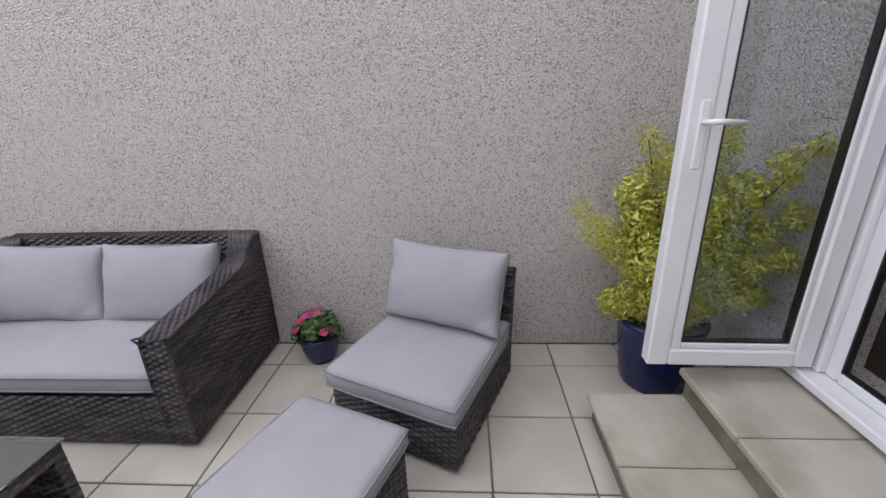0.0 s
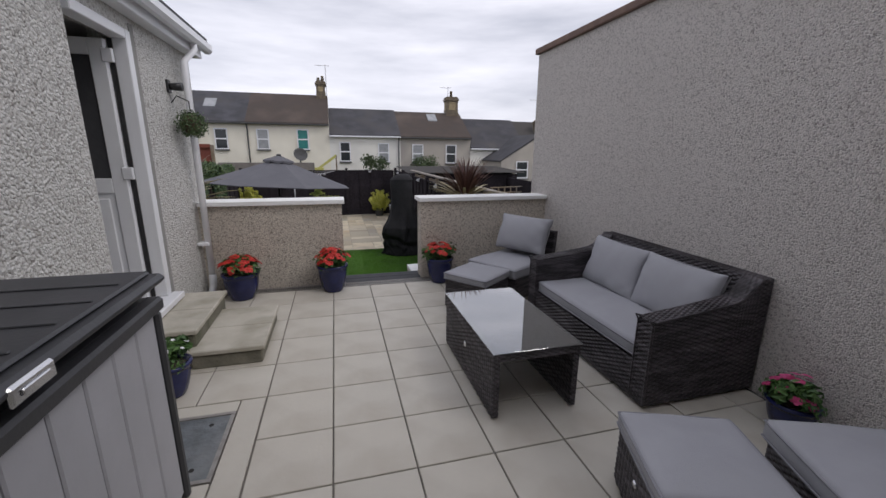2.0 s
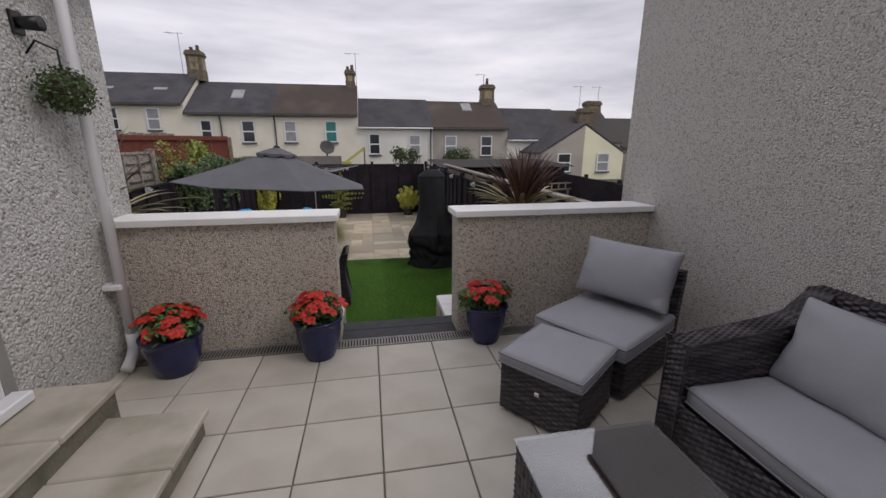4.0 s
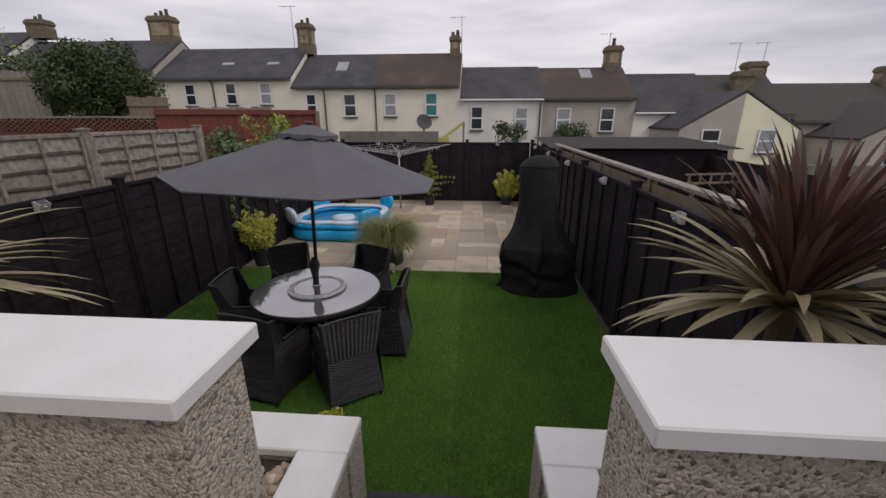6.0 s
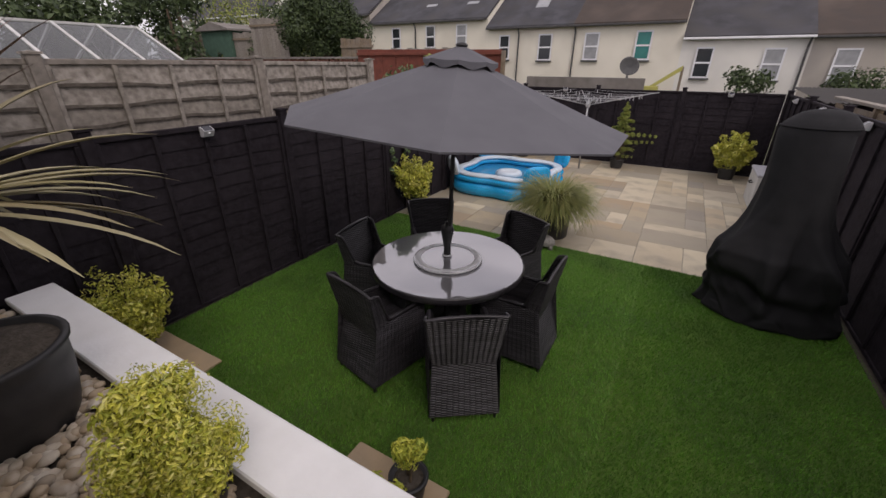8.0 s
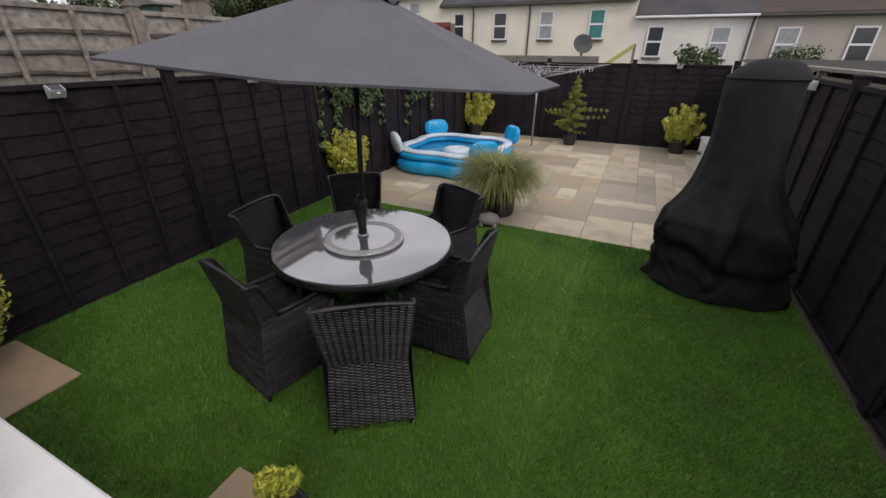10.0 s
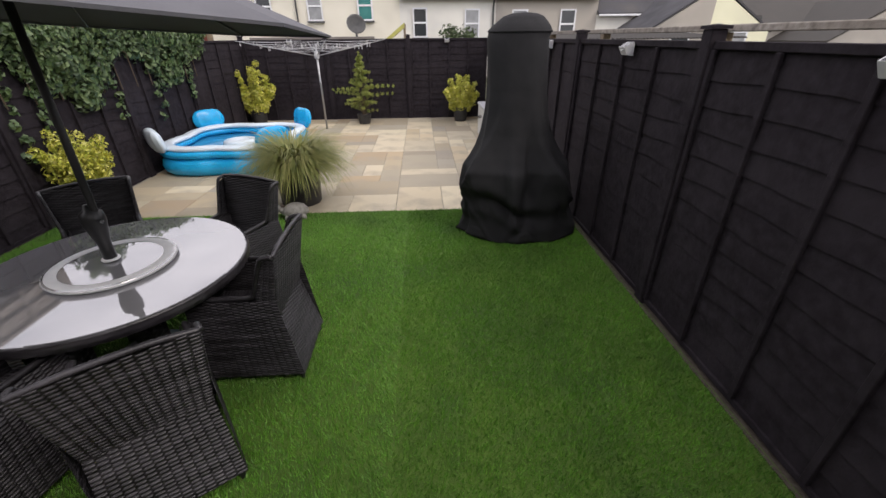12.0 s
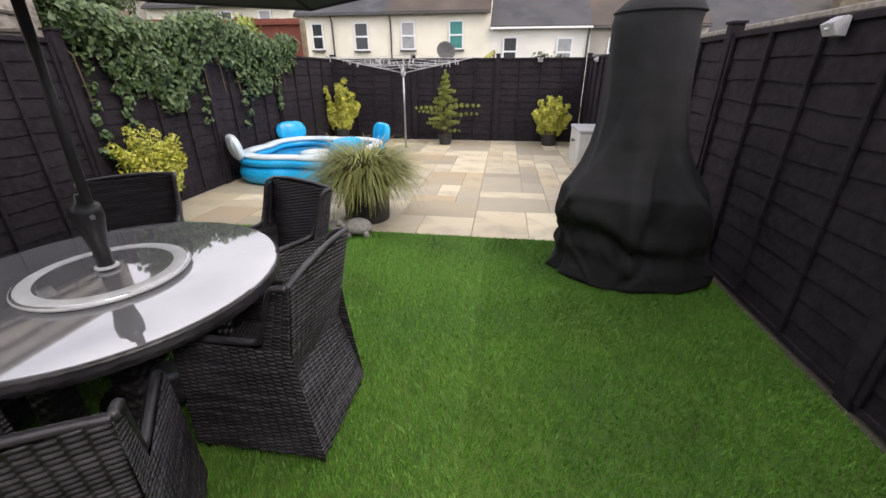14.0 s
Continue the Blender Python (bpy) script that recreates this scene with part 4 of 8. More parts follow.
M_BRICK = mat("red_garden_brick", (0.16, 0.06, 0.045), 0.9, rand=[(0.15, 0.055, 0.04), (0.20, 0.08, 0.055), (0.12, 0.05, 0.04)], var=(0.10, 0.045, 0.035), scale=8, bump=0.4)
M_DARKSILL = mat("smooth_grey_cement", (0.30, 0.295, 0.28), 0.9, var=(0.25, 0.245, 0.23), scale=6, bump=0.2)
M_GREENH = mat("greenhouse_white_frame", (0.6, 0.6, 0.58), 0.5, var=(0.5, 0.5, 0.48), scale=4)
M_BLOCK = mat("grey_concrete_block_wall", (0.22, 0.20, 0.18), 0.95, var=(0.16, 0.145, 0.13), scale=2.5, bump=0.4, bump_scale=10, stain=(0.28, 0.26, 0.24), stain_scale=0.8)


# ---- shapes shared by several things ----
def weave(shape, p00, p10, p11, p01, stake=0.036, strand=0.0155, amp=0.0065, group=1):
    """A basket-weave patch between four corners: flat strands run from p00 to p10, in turn over and under upright stakes."""
    a, b, c, d = (np.array(p, float) for p in (p00, p10, p11, p01))
    wid, hei = max(np.linalg.norm(b - a), np.linalg.norm(c - d)), max(np.linalg.norm(d - a), np.linalg.norm(c - b))
    nu, nv = max(2, int(round(wid / stake))), max(2, int(round(hei / strand)))
    su, sv = np.array([0.0, 0.14, 0.5, 0.86]), np.array([0.0, 0.2, 0.8])
    uu = np.append((np.arange(nu)[:, None] + su).ravel(), nu)
    vv = np.append((np.arange(nv)[:, None] + sv).ravel(), nv)
    over = ((np.floor(uu)[None, :] + np.floor(vv / group)[:, None]) % 2)
    crest = np.interp(vv % 1, [0, 0.2, 0.8, 1], [0.0, 1.0, 1.0, 0.0])[:, None]
    along = np.interp(uu % 1, [0, 0.14, 0.5, 0.86, 1], [0.22, 0.8, 1.0, 0.8, 0.22])[None, :]
    hgt = amp * np.where(over > 0, crest * along, -0.55 * crest * along)
    hgt[[0, -1], :] = 0
    hgt[:, [0, -1]] = 0
    U, V = (uu / nu)[None, :], (vv / nv)[:, None]
    P = ((1 - U) * (1 - V))[..., None] * a + (U * (1 - V))[..., None] * b + (U * V)[..., None] * c + ((1 - U) * V)[..., None] * d
    nrm = np.cross(b - a, d - a)
    P = P + hgt[..., None] * (nrm / np.linalg.norm(nrm))
    w = len(uu)
    r, q = (k.ravel() for k in np.mgrid[0:len(vv) - 1, 0:w - 1])
    f = np.stack([r * w + q, r * w + q + 1, (r + 1) * w + q + 1, (r + 1) * w + q], 1)
    return shape.add(P.reshape(-1, 3).tolist(), f.tolist())


def wrapped(path, radii, step=0.011, sides=10):
    """A rail wrapped in flat strands: a tube whose turns stand out one by one."""
    pts, rads = [], []
    path = [Vector(p) for p in path]
    for k in range(len(path) - 1):
        p0, p1, p2, p3 = path[max(k - 1, 0)], path[k], path[k + 1], path[min(k + 2, len(path) - 1)]
        n = max(2, int((p2 - p1).length / step))
        for i in range(n):
            t = i / n
            q = 0.5 * (2 * p1 + (p2 - p0) * t + (2 * p0 - 5 * p1 + 4 * p2 - p3) * t * t + (3 * p1 - p0 - 3 * p2 + p3) * t ** 3)
            pts.append(q)
            rads.append((radii[k] + (radii[k + 1] - radii[k]) * t) * (1.0 if len(pts) % 2 else 0.90))
    return Shape().tube(pts + [path[-1]], rads + [radii[-1]], sides)


def woven_mesh(name, shape, material):
    """Joins the patches where their edges meet."""
    seen, index, verts = {}, [], []
    for p in shape.v:
        key = (round(p[0] * 2000), round(p[1] * 2000), round(p[2] * 2000))
        if key not in seen:
            seen[key] = len(verts)
            verts.append(p)
        index.append(seen[key])
    faces = [tuple(dict.fromkeys(index[k] for k in f)) for f in shape.f]
    return mesh_of(name, verts, [f for f in faces if len(f) > 2], material, True)


def woven_box(x0, y0, z0, x1, y1, z1, sides="wens", stake=0.036, strand=0.0155, top=False):
    s = Shape()
    if "s" in sides:
        weave(s, (x0, y0, z0), (x1, y0, z0), (x1, y0, z1), (x0, y0, z1), stake, strand)
    if "n" in sides:
        weave(s, (x1, y1, z0), (x0, y1, z0), (x0, y1, z1), (x1, y1, z1), stake, strand)
    if "w" in sides:
        weave(s, (x0, y1, z0), (x0, y0, z0), (x0, y0, z1), (x0, y1, z1), stake, strand)
    if "e" in sides:
        weave(s, (x1, y0, z0), (x1, y1, z0), (x1, y1, z1), (x1, y0, z1), stake, strand)
    if top:
        weave(s, (x0, y0, z1), (x1, y0, z1), (x1, y1, z1), (x0, y1, z1), stake, strand, 0.003)
    return s


def cushion_mesh(w, d, h, puff=0.03, seed=1, corner=6.0, n=22):
    """A soft box: rounded corners, swollen faces, small creases. Centred on x and y, lying from z = 0."""
    rnd = random.Random(seed)
    ph = [rnd.uniform(0, 6) for _ in range(4)]
    v, f = [], []

    def shaped(u, t, s):
        x, y = u * 2 - 1, t * 2 - 1
        edge = max(abs(x), abs(y))
        fall = (1 - abs(x) ** corner) * (1 - abs(y) ** corner)
        z = h / 2 + s * (h / 2 * min(1.0, fall ** 0.28) + puff * (1 - x * x) * (1 - y * y))
        z += s * 0.007 * math.sin(9 * x + ph[0] + 3 * y) * math.sin(7 * y + ph[1]) * edge
        z += s * 0.006 * math.sin(5 * x * y + ph[2]) - s * 0.010 * max(0.0, 1 - abs(abs(x) + abs(y) - 1.45) * 7) * math.sin(3 * x + ph[3])
        ear = 1 + 0.035 * (x * x * y * y) - 0.035 * ((1 - x * x) * abs(y) ** 8 + (1 - y * y) * abs(x) ** 8)
        return (x * w / 2 * ear, y * d / 2 * ear, z)
    for s in (-1, 1):
        b = len(v)
        for j in range(n + 1):
            for i in range(n + 1):
                a = (1 - math.cos(math.pi * i / n)) / 2
                c = (1 - math.cos(math.pi * j / n)) / 2
                v.append(shaped(a, c, s))
        for j in range(n):
            for i in range(n):
                q = b + j * (n + 1) + i
                f.append((q, q + 1, q + n + 2, q + n + 1) if s > 0 else (q, q + n + 1, q + n + 2, q + 1))
    sh = Shape().add(v, f)
    return sh


def pad_mesh(w, d, h, r=0.03, crown=0.015, seed=1):
    """A seat pad: flat box cushion with a soft rim and a slight crown. Lies from z = 0."""
    prof = [(1 - 0.02 / w, 0.0), (1.0, 0.22), (1.0, 0.72), (1 - r * 0.6 / w, 0.93), (1 - r * 2.2 / w, 1.0)]
    n = 12
    ring = []
    for k in range(4 * n):
        side, t = divmod(k, n)
        t = t / n * 2 - 1
        x, y = [(t, -1), (1, t), (-t, 1), (-1, -t)][side]
        m = max(abs(x), abs(y))
        rr = 1 - 0.012 * (abs(x * y) ** 8)
        ring.append((x * rr, y * rr))
    v, f = [], []
    for s, z in prof:
        sy = 1 - (1 - s) * w / d
        v += [(x * w / 2 * s, y * d / 2 * sy, z * h + (0.003 * math.sin(5 * x + seed) * (z > 0.6))) for x, y in ring]
    L = 4 * n
    for i in range(len(prof) - 1):
        for k in range(L):
            f.append((i * L + k, i * L + (k + 1) % L, (i + 1) * L + (k + 1) % L, (i + 1) * L + k))
    last = (len(prof) - 1) * L
    inner = len(v)
    for q in (0.7, 0.35):
        v += [(v[last + k][0] * q, v[last + k][1] * q, h + crown * (1 - q * q)) for k in range(L)]
    for b0, b1 in ((last, inner), (inner, inner + L)):
        for k in range(L):
            f.append((b0 + k, b0 + (k + 1) % L, b1 + (k + 1) % L, b1 + k))
    v.append((0, 0, h + crown))
    c = len(v) - 1
    for k in range(L):
        f.append((inner + L + k, inner + L + (k + 1) % L, c))
    f.append(tuple(range(L))[::-1])
    return Shape().add(v, f)


def rim_tube(w, d, z, r=0.006):
    pts = []
    n = 10
    for k in range(4 * n + 1):
        side, t = divmod(k % (4 * n), n)
        t = t / n * 2 - 1
        x, y = [(t, -1), (1, t), (-t, 1), (-1, -t)][side]
        rr = 1 - 0.012 * (abs(x * y) ** 8)
        pts.append((x * w / 2 * rr, y * d / 2 * rr, z))
    return Shape().tube(pts, r, 5, False)


def seat_pad(parent, w, d, h, m, seed=1, label="light grey seat cushion"):
    p = part("seat_cushion", pad_mesh(w, d, h, seed=seed), M_CUSHION, parent, label, True, m)
    part("piping", rim_tube(w + 0.004, d + 0.004, h * 0.80), M_PIPING, p, smooth=True)
    part("piping", rim_tube(w + 0.002, d + 0.002, h * 0.12), M_PIPING, p, smooth=True)
    return p


def back_pillow(parent, w, d, h, m, seed=1):
    p = part("back_cushion", cushion_mesh(w, d, h, 0.05, seed), M_CUSHION, parent, "light grey back cushion", True, m)
    part("piping", rim_tube(w * 0.985, d * 0.985, h / 2, 0.005), M_PIPING, p, smooth=True)
    return p


def leaves_mesh(name, places, normals, sizes, material, slim=0.5, fold=0.25, seed=3):
    """Many small folded leaves: each is two triangles pairs about a midrib, an island of its own."""
    rng = np.random.default_rng(seed)
    P, N, S = np.asarray(places, float), np.asarray(normals, float), np.asarray(sizes, float)[:, None]
    n = len(P)
    N = N + rng.normal(0, 0.45, (n, 3))
    N /= np.linalg.norm(N, axis=1)[:, None] + 1e-9
    A = np.cross(N, rng.normal(0, 1, (n, 3)))
    A /= np.linalg.norm(A, axis=1)[:, None] + 1e-9
    B = np.cross(N, A)
    v = np.stack([P - A * S, P + B * S * slim + N * S * fold, P + A * S * 1.0 + N * S * -0.12, P - B * S * slim + N * S * fold], 1).reshape(-1, 3)
    i = np.arange(n) * 4
    f = np.concatenate([np.stack([i, i + 1, i + 2], 1), np.stack([i, i + 2, i + 3], 1)])
    me = bpy.data.meshes.new(name)
    me.from_pydata(v.tolist(), [], f.tolist())
    me.materials.append(material)
    me.update()
    return me


def clumps(centres, count, seed, flat=1.0):
    """Points scattered near the surface of several blobs, with normals outwards. centres: (x, y, z, radius)."""
    rng = np.random.default_rng(seed)
    vol = np.array([c[3] ** 2 for c in centres])
    pick = rng.choice(len(centres), count, p=vol / vol.sum())
    C = np.array(centres)[pick]
    d = rng.normal(0, 1, (count, 3))
    d /= np.linalg.norm(d, axis=1)[:, None]
    r = C[:, 3] * (1 - 0.55 * rng.random(count) ** 2.2) * (1 + 0.12 * rng.normal(0, 1, count))
    off = d * r[:, None]
    off[:, 2] *= flat
    return C[:, :3] + off, d


def blob_bush(rx, rz, z0, seed, n=26, r=0.09):
    """Blob centres that fill an uneven bush of half-width rx and height rz above z0."""
    rnd = random.Random(seed)
    out = []
    for _ in range(n):
        a, q, h = rnd.uniform(0, 6.283), rnd.random() ** 0.6, rnd.random()
        w = rx * (0.75 + 0.35 * math.sin(math.pi * (0.15 + 0.75 * h)))
        out.append((math.cos(a) * q * w, math.sin(a) * q * w, z0 + h * rz, r * rnd.uniform(0.7, 1.35)))
    return out


def shoot_bush(w, z0, h, n, seed, r=0.07):
    """Blob centres along upright shoots that fan out from the pot, with gaps between them."""
    rnd = random.Random(seed)
    out = []
    for k in range(n):
        a, q = 2.4 * k + rnd.uniform(-0.4, 0.4), math.sqrt((k + 0.5) / n)
        top = h * (1.05 - 0.45 * q ** 2 + rnd.uniform(-0.22, 0.1))
        for i in range(6):
            t = i / 5
            sp = w * q * (0.35 + 0.75 * t)
            out.append((math.cos(a) * sp + rnd.uniform(-0.03, 0.03), math.sin(a) * sp + rnd.uniform(-0.03, 0.03), z0 + top * t, r * rnd.uniform(0.7, 1.25) * (1.15 - 0.55 * t)))
    return out


def plant_pot(parent, r0, r1, h, material, belly=0.0, rim=0.012, soil=True):
    prof = [(0.0, 0.0), (r0 * 0.96, 0.0), (r0, 0.012)]
    for i in range(1, 9):
        t = i / 9
        prof.append((r0 + (r1 - r0) * t + belly * math.sin(math.pi * t), h * t))
    prof += [(r1 + rim, h - 0.03), (r1 + rim + 0.004, h - 0.008), (r1 + rim - 0.004, h), (r1 - 0.008, h), (r1 - 0.02, h - 0.04), (0.0, h - 0.045)]
    p = part("pot", Shape().lathe(prof, 32), material, parent, smooth=True)
    if soil:
        part("soil", Shape().lathe([(0.0, h - 0.018), (r1 * 0.6, h - 0.02), (r1 - 0.014, h - 0.034)], 20), M_SOIL, parent)
    return p


def flower_mesh(name, centres, size, material, seed):
    """Open five-petalled flowers, each petal a small folded quad."""
    rnd = random.Random(seed)
    sh = Shape()
    for (x, y, z, nx, ny, nz) in centres:
        nrm = Vector((nx, ny, nz)).normalized()
        a = nrm.orthogonal().normalized()
        b = nrm.cross(a)
        s = size * rnd.uniform(0.8, 1.2)
        t0 = rnd.uniform(0, 6)
        c = Vector((x, y, z))
        for k in range(5):
            t = t0 + k * 1.2566
            d, e = a * math.cos(t) + b * math.sin(t), -a * math.sin(t) + b * math.cos(t)
            p = [c, c + d * s * 0.55 + e * s * 0.5 + nrm * 0.25 * s, c + d * s * 1.02 + e * s * 0.25 + nrm * 0.12 * s, c + d * s * 1.02 - e * s * 0.25 + nrm * 0.16 * s, c + d * s * 0.55 - e * s * 0.5 + nrm * 0.2 * s]
            sh.add(p, [(0, 1, 2, 3, 4)])
    return mesh_of(name, sh.v, sh.f, material)


# ---- patio furniture ----
def sofa_foot(parent, x, y):
    part("foot", Shape().lathe([(0.0, 0.0), (0.02, 0.0), (0.022, 0.028), (0.0, 0.028)], 10, (x, y, 0)), M_FOOT, parent)


def rattan_sofa(L, D, m):
    """Two-seat sofa: x runs along the depth (front at 0, back at D), y along the length."""
    s = thing("rattan_sofa", "dark grey rattan two-seat sofa with light grey cushions", "sofa", m)
    aw, ah, bh = 0.13, 0.63, 0.86
    z0 = 0.03
    part("front_panel", woven_mesh("front_panel", weave(Shape(), (0.004, L - aw, z0), (0.004, aw, z0), (0.004, aw, 0.31), (0.004, L - aw, 0.31)), M_RATTAN), None, s)
    for y0 in (0.0, L - aw):
        w = Shape()
        y1 = y0 + aw
        # the arm runs almost level, then sweeps up to the back's top
        line = [(0.0, ah), (D - 0.27, ah + 0.085), (D - 0.10, bh), (D, bh)]
        for (xa, za), (xb, zb_) in zip(line, line[1:]):
            weave(w, (xa, y0, 0.44), (xb, y0, 0.44), (xb, y0, zb_), (xa, y0, za))
            weave(w, (xb, y1, 0.44), (xa, y1, 0.44), (xa, y1, za), (xb, y1, zb_))
            if xb < D:
                weave(w, (xa, y0, za), (xb, y0, zb_), (xb, y1, zb_), (xa, y1, za))
        weave(w, (0, y0, z0), (D, y0, z0), (D, y0, 0.44), (0, y0, 0.44))
        weave(w, (D, y1, z0), (0, y1, z0), (0, y1, 0.44), (D, y1, 0.44))
        weave(w, (0, y1, z0), (0, y0, z0), (0, y0, ah), (0, y1, ah))
        arm = part("armrest", woven_mesh("armrest", w, M_RATTAN), None, s)
        for y in (y0, y1):
            part("edging", wrapped([(0.0, y, z0 + 0.01), (0.0, y, ah - 0.02), (0.02, y, ah + 0.001), (D - 0.28, y, ah + 0.084), (D - 0.10, y, bh)], [0.009] * 5, 0.014, 8), M_RATTAN, arm, smooth=True)
    b = Shape()
    weave(b, (D, 0, z0), (D, L, z0), (D, L, bh), (D, 0, bh))
    weave(b, (D - 0.14, L, 0.3), (D - 0.14, 0, 0.3), (D - 0.10, 0, bh), (D - 0.10, L, bh))
    weave(b, (D - 0.10, 0, bh), (D, 0, bh), (D, L, bh), (D - 0.10, L, bh))
    part("backrest", woven_mesh("backrest", b, M_RATTAN), None, s)
    part("seat_frame", Shape().box(0.07, aw, 0.24, D - 0.15, L - aw, 0.305), M_RATTAN, s)
    half = (L - 2 * aw) / 2
    seat_pad(s, D - 0.15, 2 * half - 0.008, 0.115, pose((D - 0.15) / 2 + 0.025, L / 2, 0.307), 1, "long light grey seat cushion")
    for k in (0, 1):
        yc = aw + half * (k + 0.5)
        back_pillow(s, half - 0.01, 0.46, 0.15, pose(D - 0.315, yc, 0.63, 72, 0, -90) @ pose(0, 0, -0.075), k + 4)
    for x, y in ((0.05, 0.06), (0.05, L - 0.06), (D - 0.06, 0.06), (D - 0.06, L - 0.06)):
        sofa_foot(s, x, y)
    return s


rattan_sofa(1.68, 0.95, pose(1.405, 1.215, 0))


def armless_chair(m, label, lift=0.0):
    """Single seat without arms: front at x = 0, back at x = D, width along y, centred."""
    W, D, bh = 0.68, 0.84, 0.70 + 0.6 * lift
    c = thing("rattan_armless_chair", label, "chair", m, group="armless rattan chairs")
    part("base", woven_mesh("base", woven_box(0.03, -W / 2, 0.03, D, W / 2, 0.29), M_RATTAN), None, c)
    b = Shape()
    weave(b, (D, -W / 2, 0.28), (D, W / 2, 0.28), (D + 0.05, W / 2, bh), (D + 0.05, -W / 2, bh))
    weave(b, (D - 0.07, W / 2, 0.28), (D - 0.07, -W / 2, 0.28), (D - 0.02, -W / 2, bh), (D - 0.02, W / 2, bh))
    weave(b, (D - 0.07, -W / 2, 0.28), (D, -W / 2, 0.28), (D + 0.05, -W / 2, bh), (D - 0.02, -W / 2, bh))
    weave(b, (D, W / 2, 0.28), (D - 0.07, W / 2, 0.28), (D - 0.02, W / 2, bh), (D + 0.05, W / 2, bh))
    weave(b, (D - 0.02, -W / 2, bh), (D + 0.05, -W / 2, bh), (D + 0.05, W / 2, bh), (D - 0.02, W / 2, bh))
    part("backrest", woven_mesh("backrest", b, M_RATTAN), None, c)
    part("seat_frame", Shape().box(0.04, -W / 2 + 0.01, 0.24, D - 0.08, W / 2 - 0.01, 0.294), M_RATTAN, c)
    seat_pad(c, D - 0.06, W + 0.02, 0.12, pose((D - 0.06) / 2 - 0.005, 0, 0.296), 3)
    back_pillow(c, W + 0.01, 0.44, 0.16, pose(D - 0.20, 0, 0.635 + lift, 68, 0, -90) @ pose(0, 0, -0.08), 9)
    for x, y in ((0.07, -W / 2 + 0.05), (0.07, W / 2 - 0.05), (D - 0.05, -W / 2 + 0.05), (D - 0.05, W / 2 - 0.05)):
        sofa_foot(c, x, y)
    return c


armless_chair(pose(1.375, 0.23, 0, 0, 0, -23), "dark grey rattan armless chair beside the pink flower pot")
armless_chair(pose(1.19, 3.47, 0, 0, 0, 30), "dark grey rattan armless chair in the low wall's corner", 0.05)


def ottoman(m, label):
    W = 0.50
    o = thing("rattan_ottoman", label, "footstool", m, group="rattan footstools")
    part("base", woven_mesh("base", woven_box(-W / 2, -W / 2, 0.03, W / 2, W / 2, 0.33), M_RATTAN), None, o)
    part("lid", Shape().box(-W / 2 + 0.005, -W / 2 + 0.005, 0.30, W / 2 - 0.005, W / 2 - 0.005, 0.335), M_RATTAN, o)
    seat_pad(o, W + 0.03, W + 0.03, 0.085, pose(0, 0, 0.337), 2, "light grey top cushion")
    part("maker_plate", Shape().box(-W / 2 - 0.010, -0.018, 0.205, -W / 2 + 0.002, 0.018, 0.235, 0.006), M_CHROME, o, "small worn metal plate")
    for x in (-0.2, 0.2):
        for y in (-0.2, 0.2):
            sofa_foot(o, x, y)


ottoman(pose(0.975, 0.43, 0, 0, 0, -21), "dark grey rattan footstool with a light grey cushion")
ottoman(pose(0.945, 3.235, 0, 0, 0, 38), "dark grey rattan footstool beside the low wall")

ct = thing("coffee_table", "dark grey rattan coffee table with a glass top", "coffee table", pose(0.385, 1.36, 0))
for x in (0.0, 0.56):
    w = Shape()
    weave(w, (x, 1.11, 0.02), (x, 0, 0.02), (x, 0, 0.455), (x, 1.11, 0.455))
    weave(w, (x + 0.04, 0, 0.02), (x + 0.04, 1.11, 0.02), (x + 0.04, 1.11, 0.455), (x + 0.04, 0, 0.455))
    weave(w, (x, 0, 0.02), (x + 0.04, 0, 0.02), (x + 0.04, 0, 0.455), (x, 0, 0.455))
    weave(w, (x + 0.04, 1.11, 0.02), (x, 1.11, 0.02), (x, 1.11, 0.455), (x + 0.04, 1.11, 0.455))
    part("side_panel", woven_mesh("side_panel", w, M_RATTAN), None, ct)
    for y in (0.03, 1.08):
        part("foot", Shape().lathe([(0.0, 0.0), (0.016, 0.0), (0.018, 0.019), (0.0, 0.019)], 8, (x + 0.02, y, 0)), M_FOOT, ct)
tw = Shape()
weave(tw, (0, 0, 0.412), (0.6, 0, 0.412), (0.6, 0, 0.468), (0, 0, 0.468))
weave(tw, (0.6, 1.11, 0.412), (0, 1.11, 0.412), (0, 1.11, 0.468), (0.6, 1.11, 0.468))
weave(tw, (0, 0, 0.466), (0.6, 0, 0.466), (0.6, 1.11, 0.466), (0, 1.11, 0.466), 0.036, 0.0115, 0.003)
weave(tw, (0.04, 1.11, 0.412), (0.56, 1.11, 0.412), (0.56, 0, 0.412), (0.04, 0, 0.412), 0.036, 0.0115, 0.003)
part("top_frame", woven_mesh("top_frame", tw, M_RATTAN), None, ct)
part("glass_top", Shape().box(-0.012, -0.012, 0.472, 0.612, 1.122, 0.479, 0.002), M_COFFEEGLASS, ct, "tinted glass top")
part("grip", Shape().box(-0.012, 0.535, 0.25, -0.002, 0.575, 0.29, 0.006), M_CHROME, ct, "small metal plate")


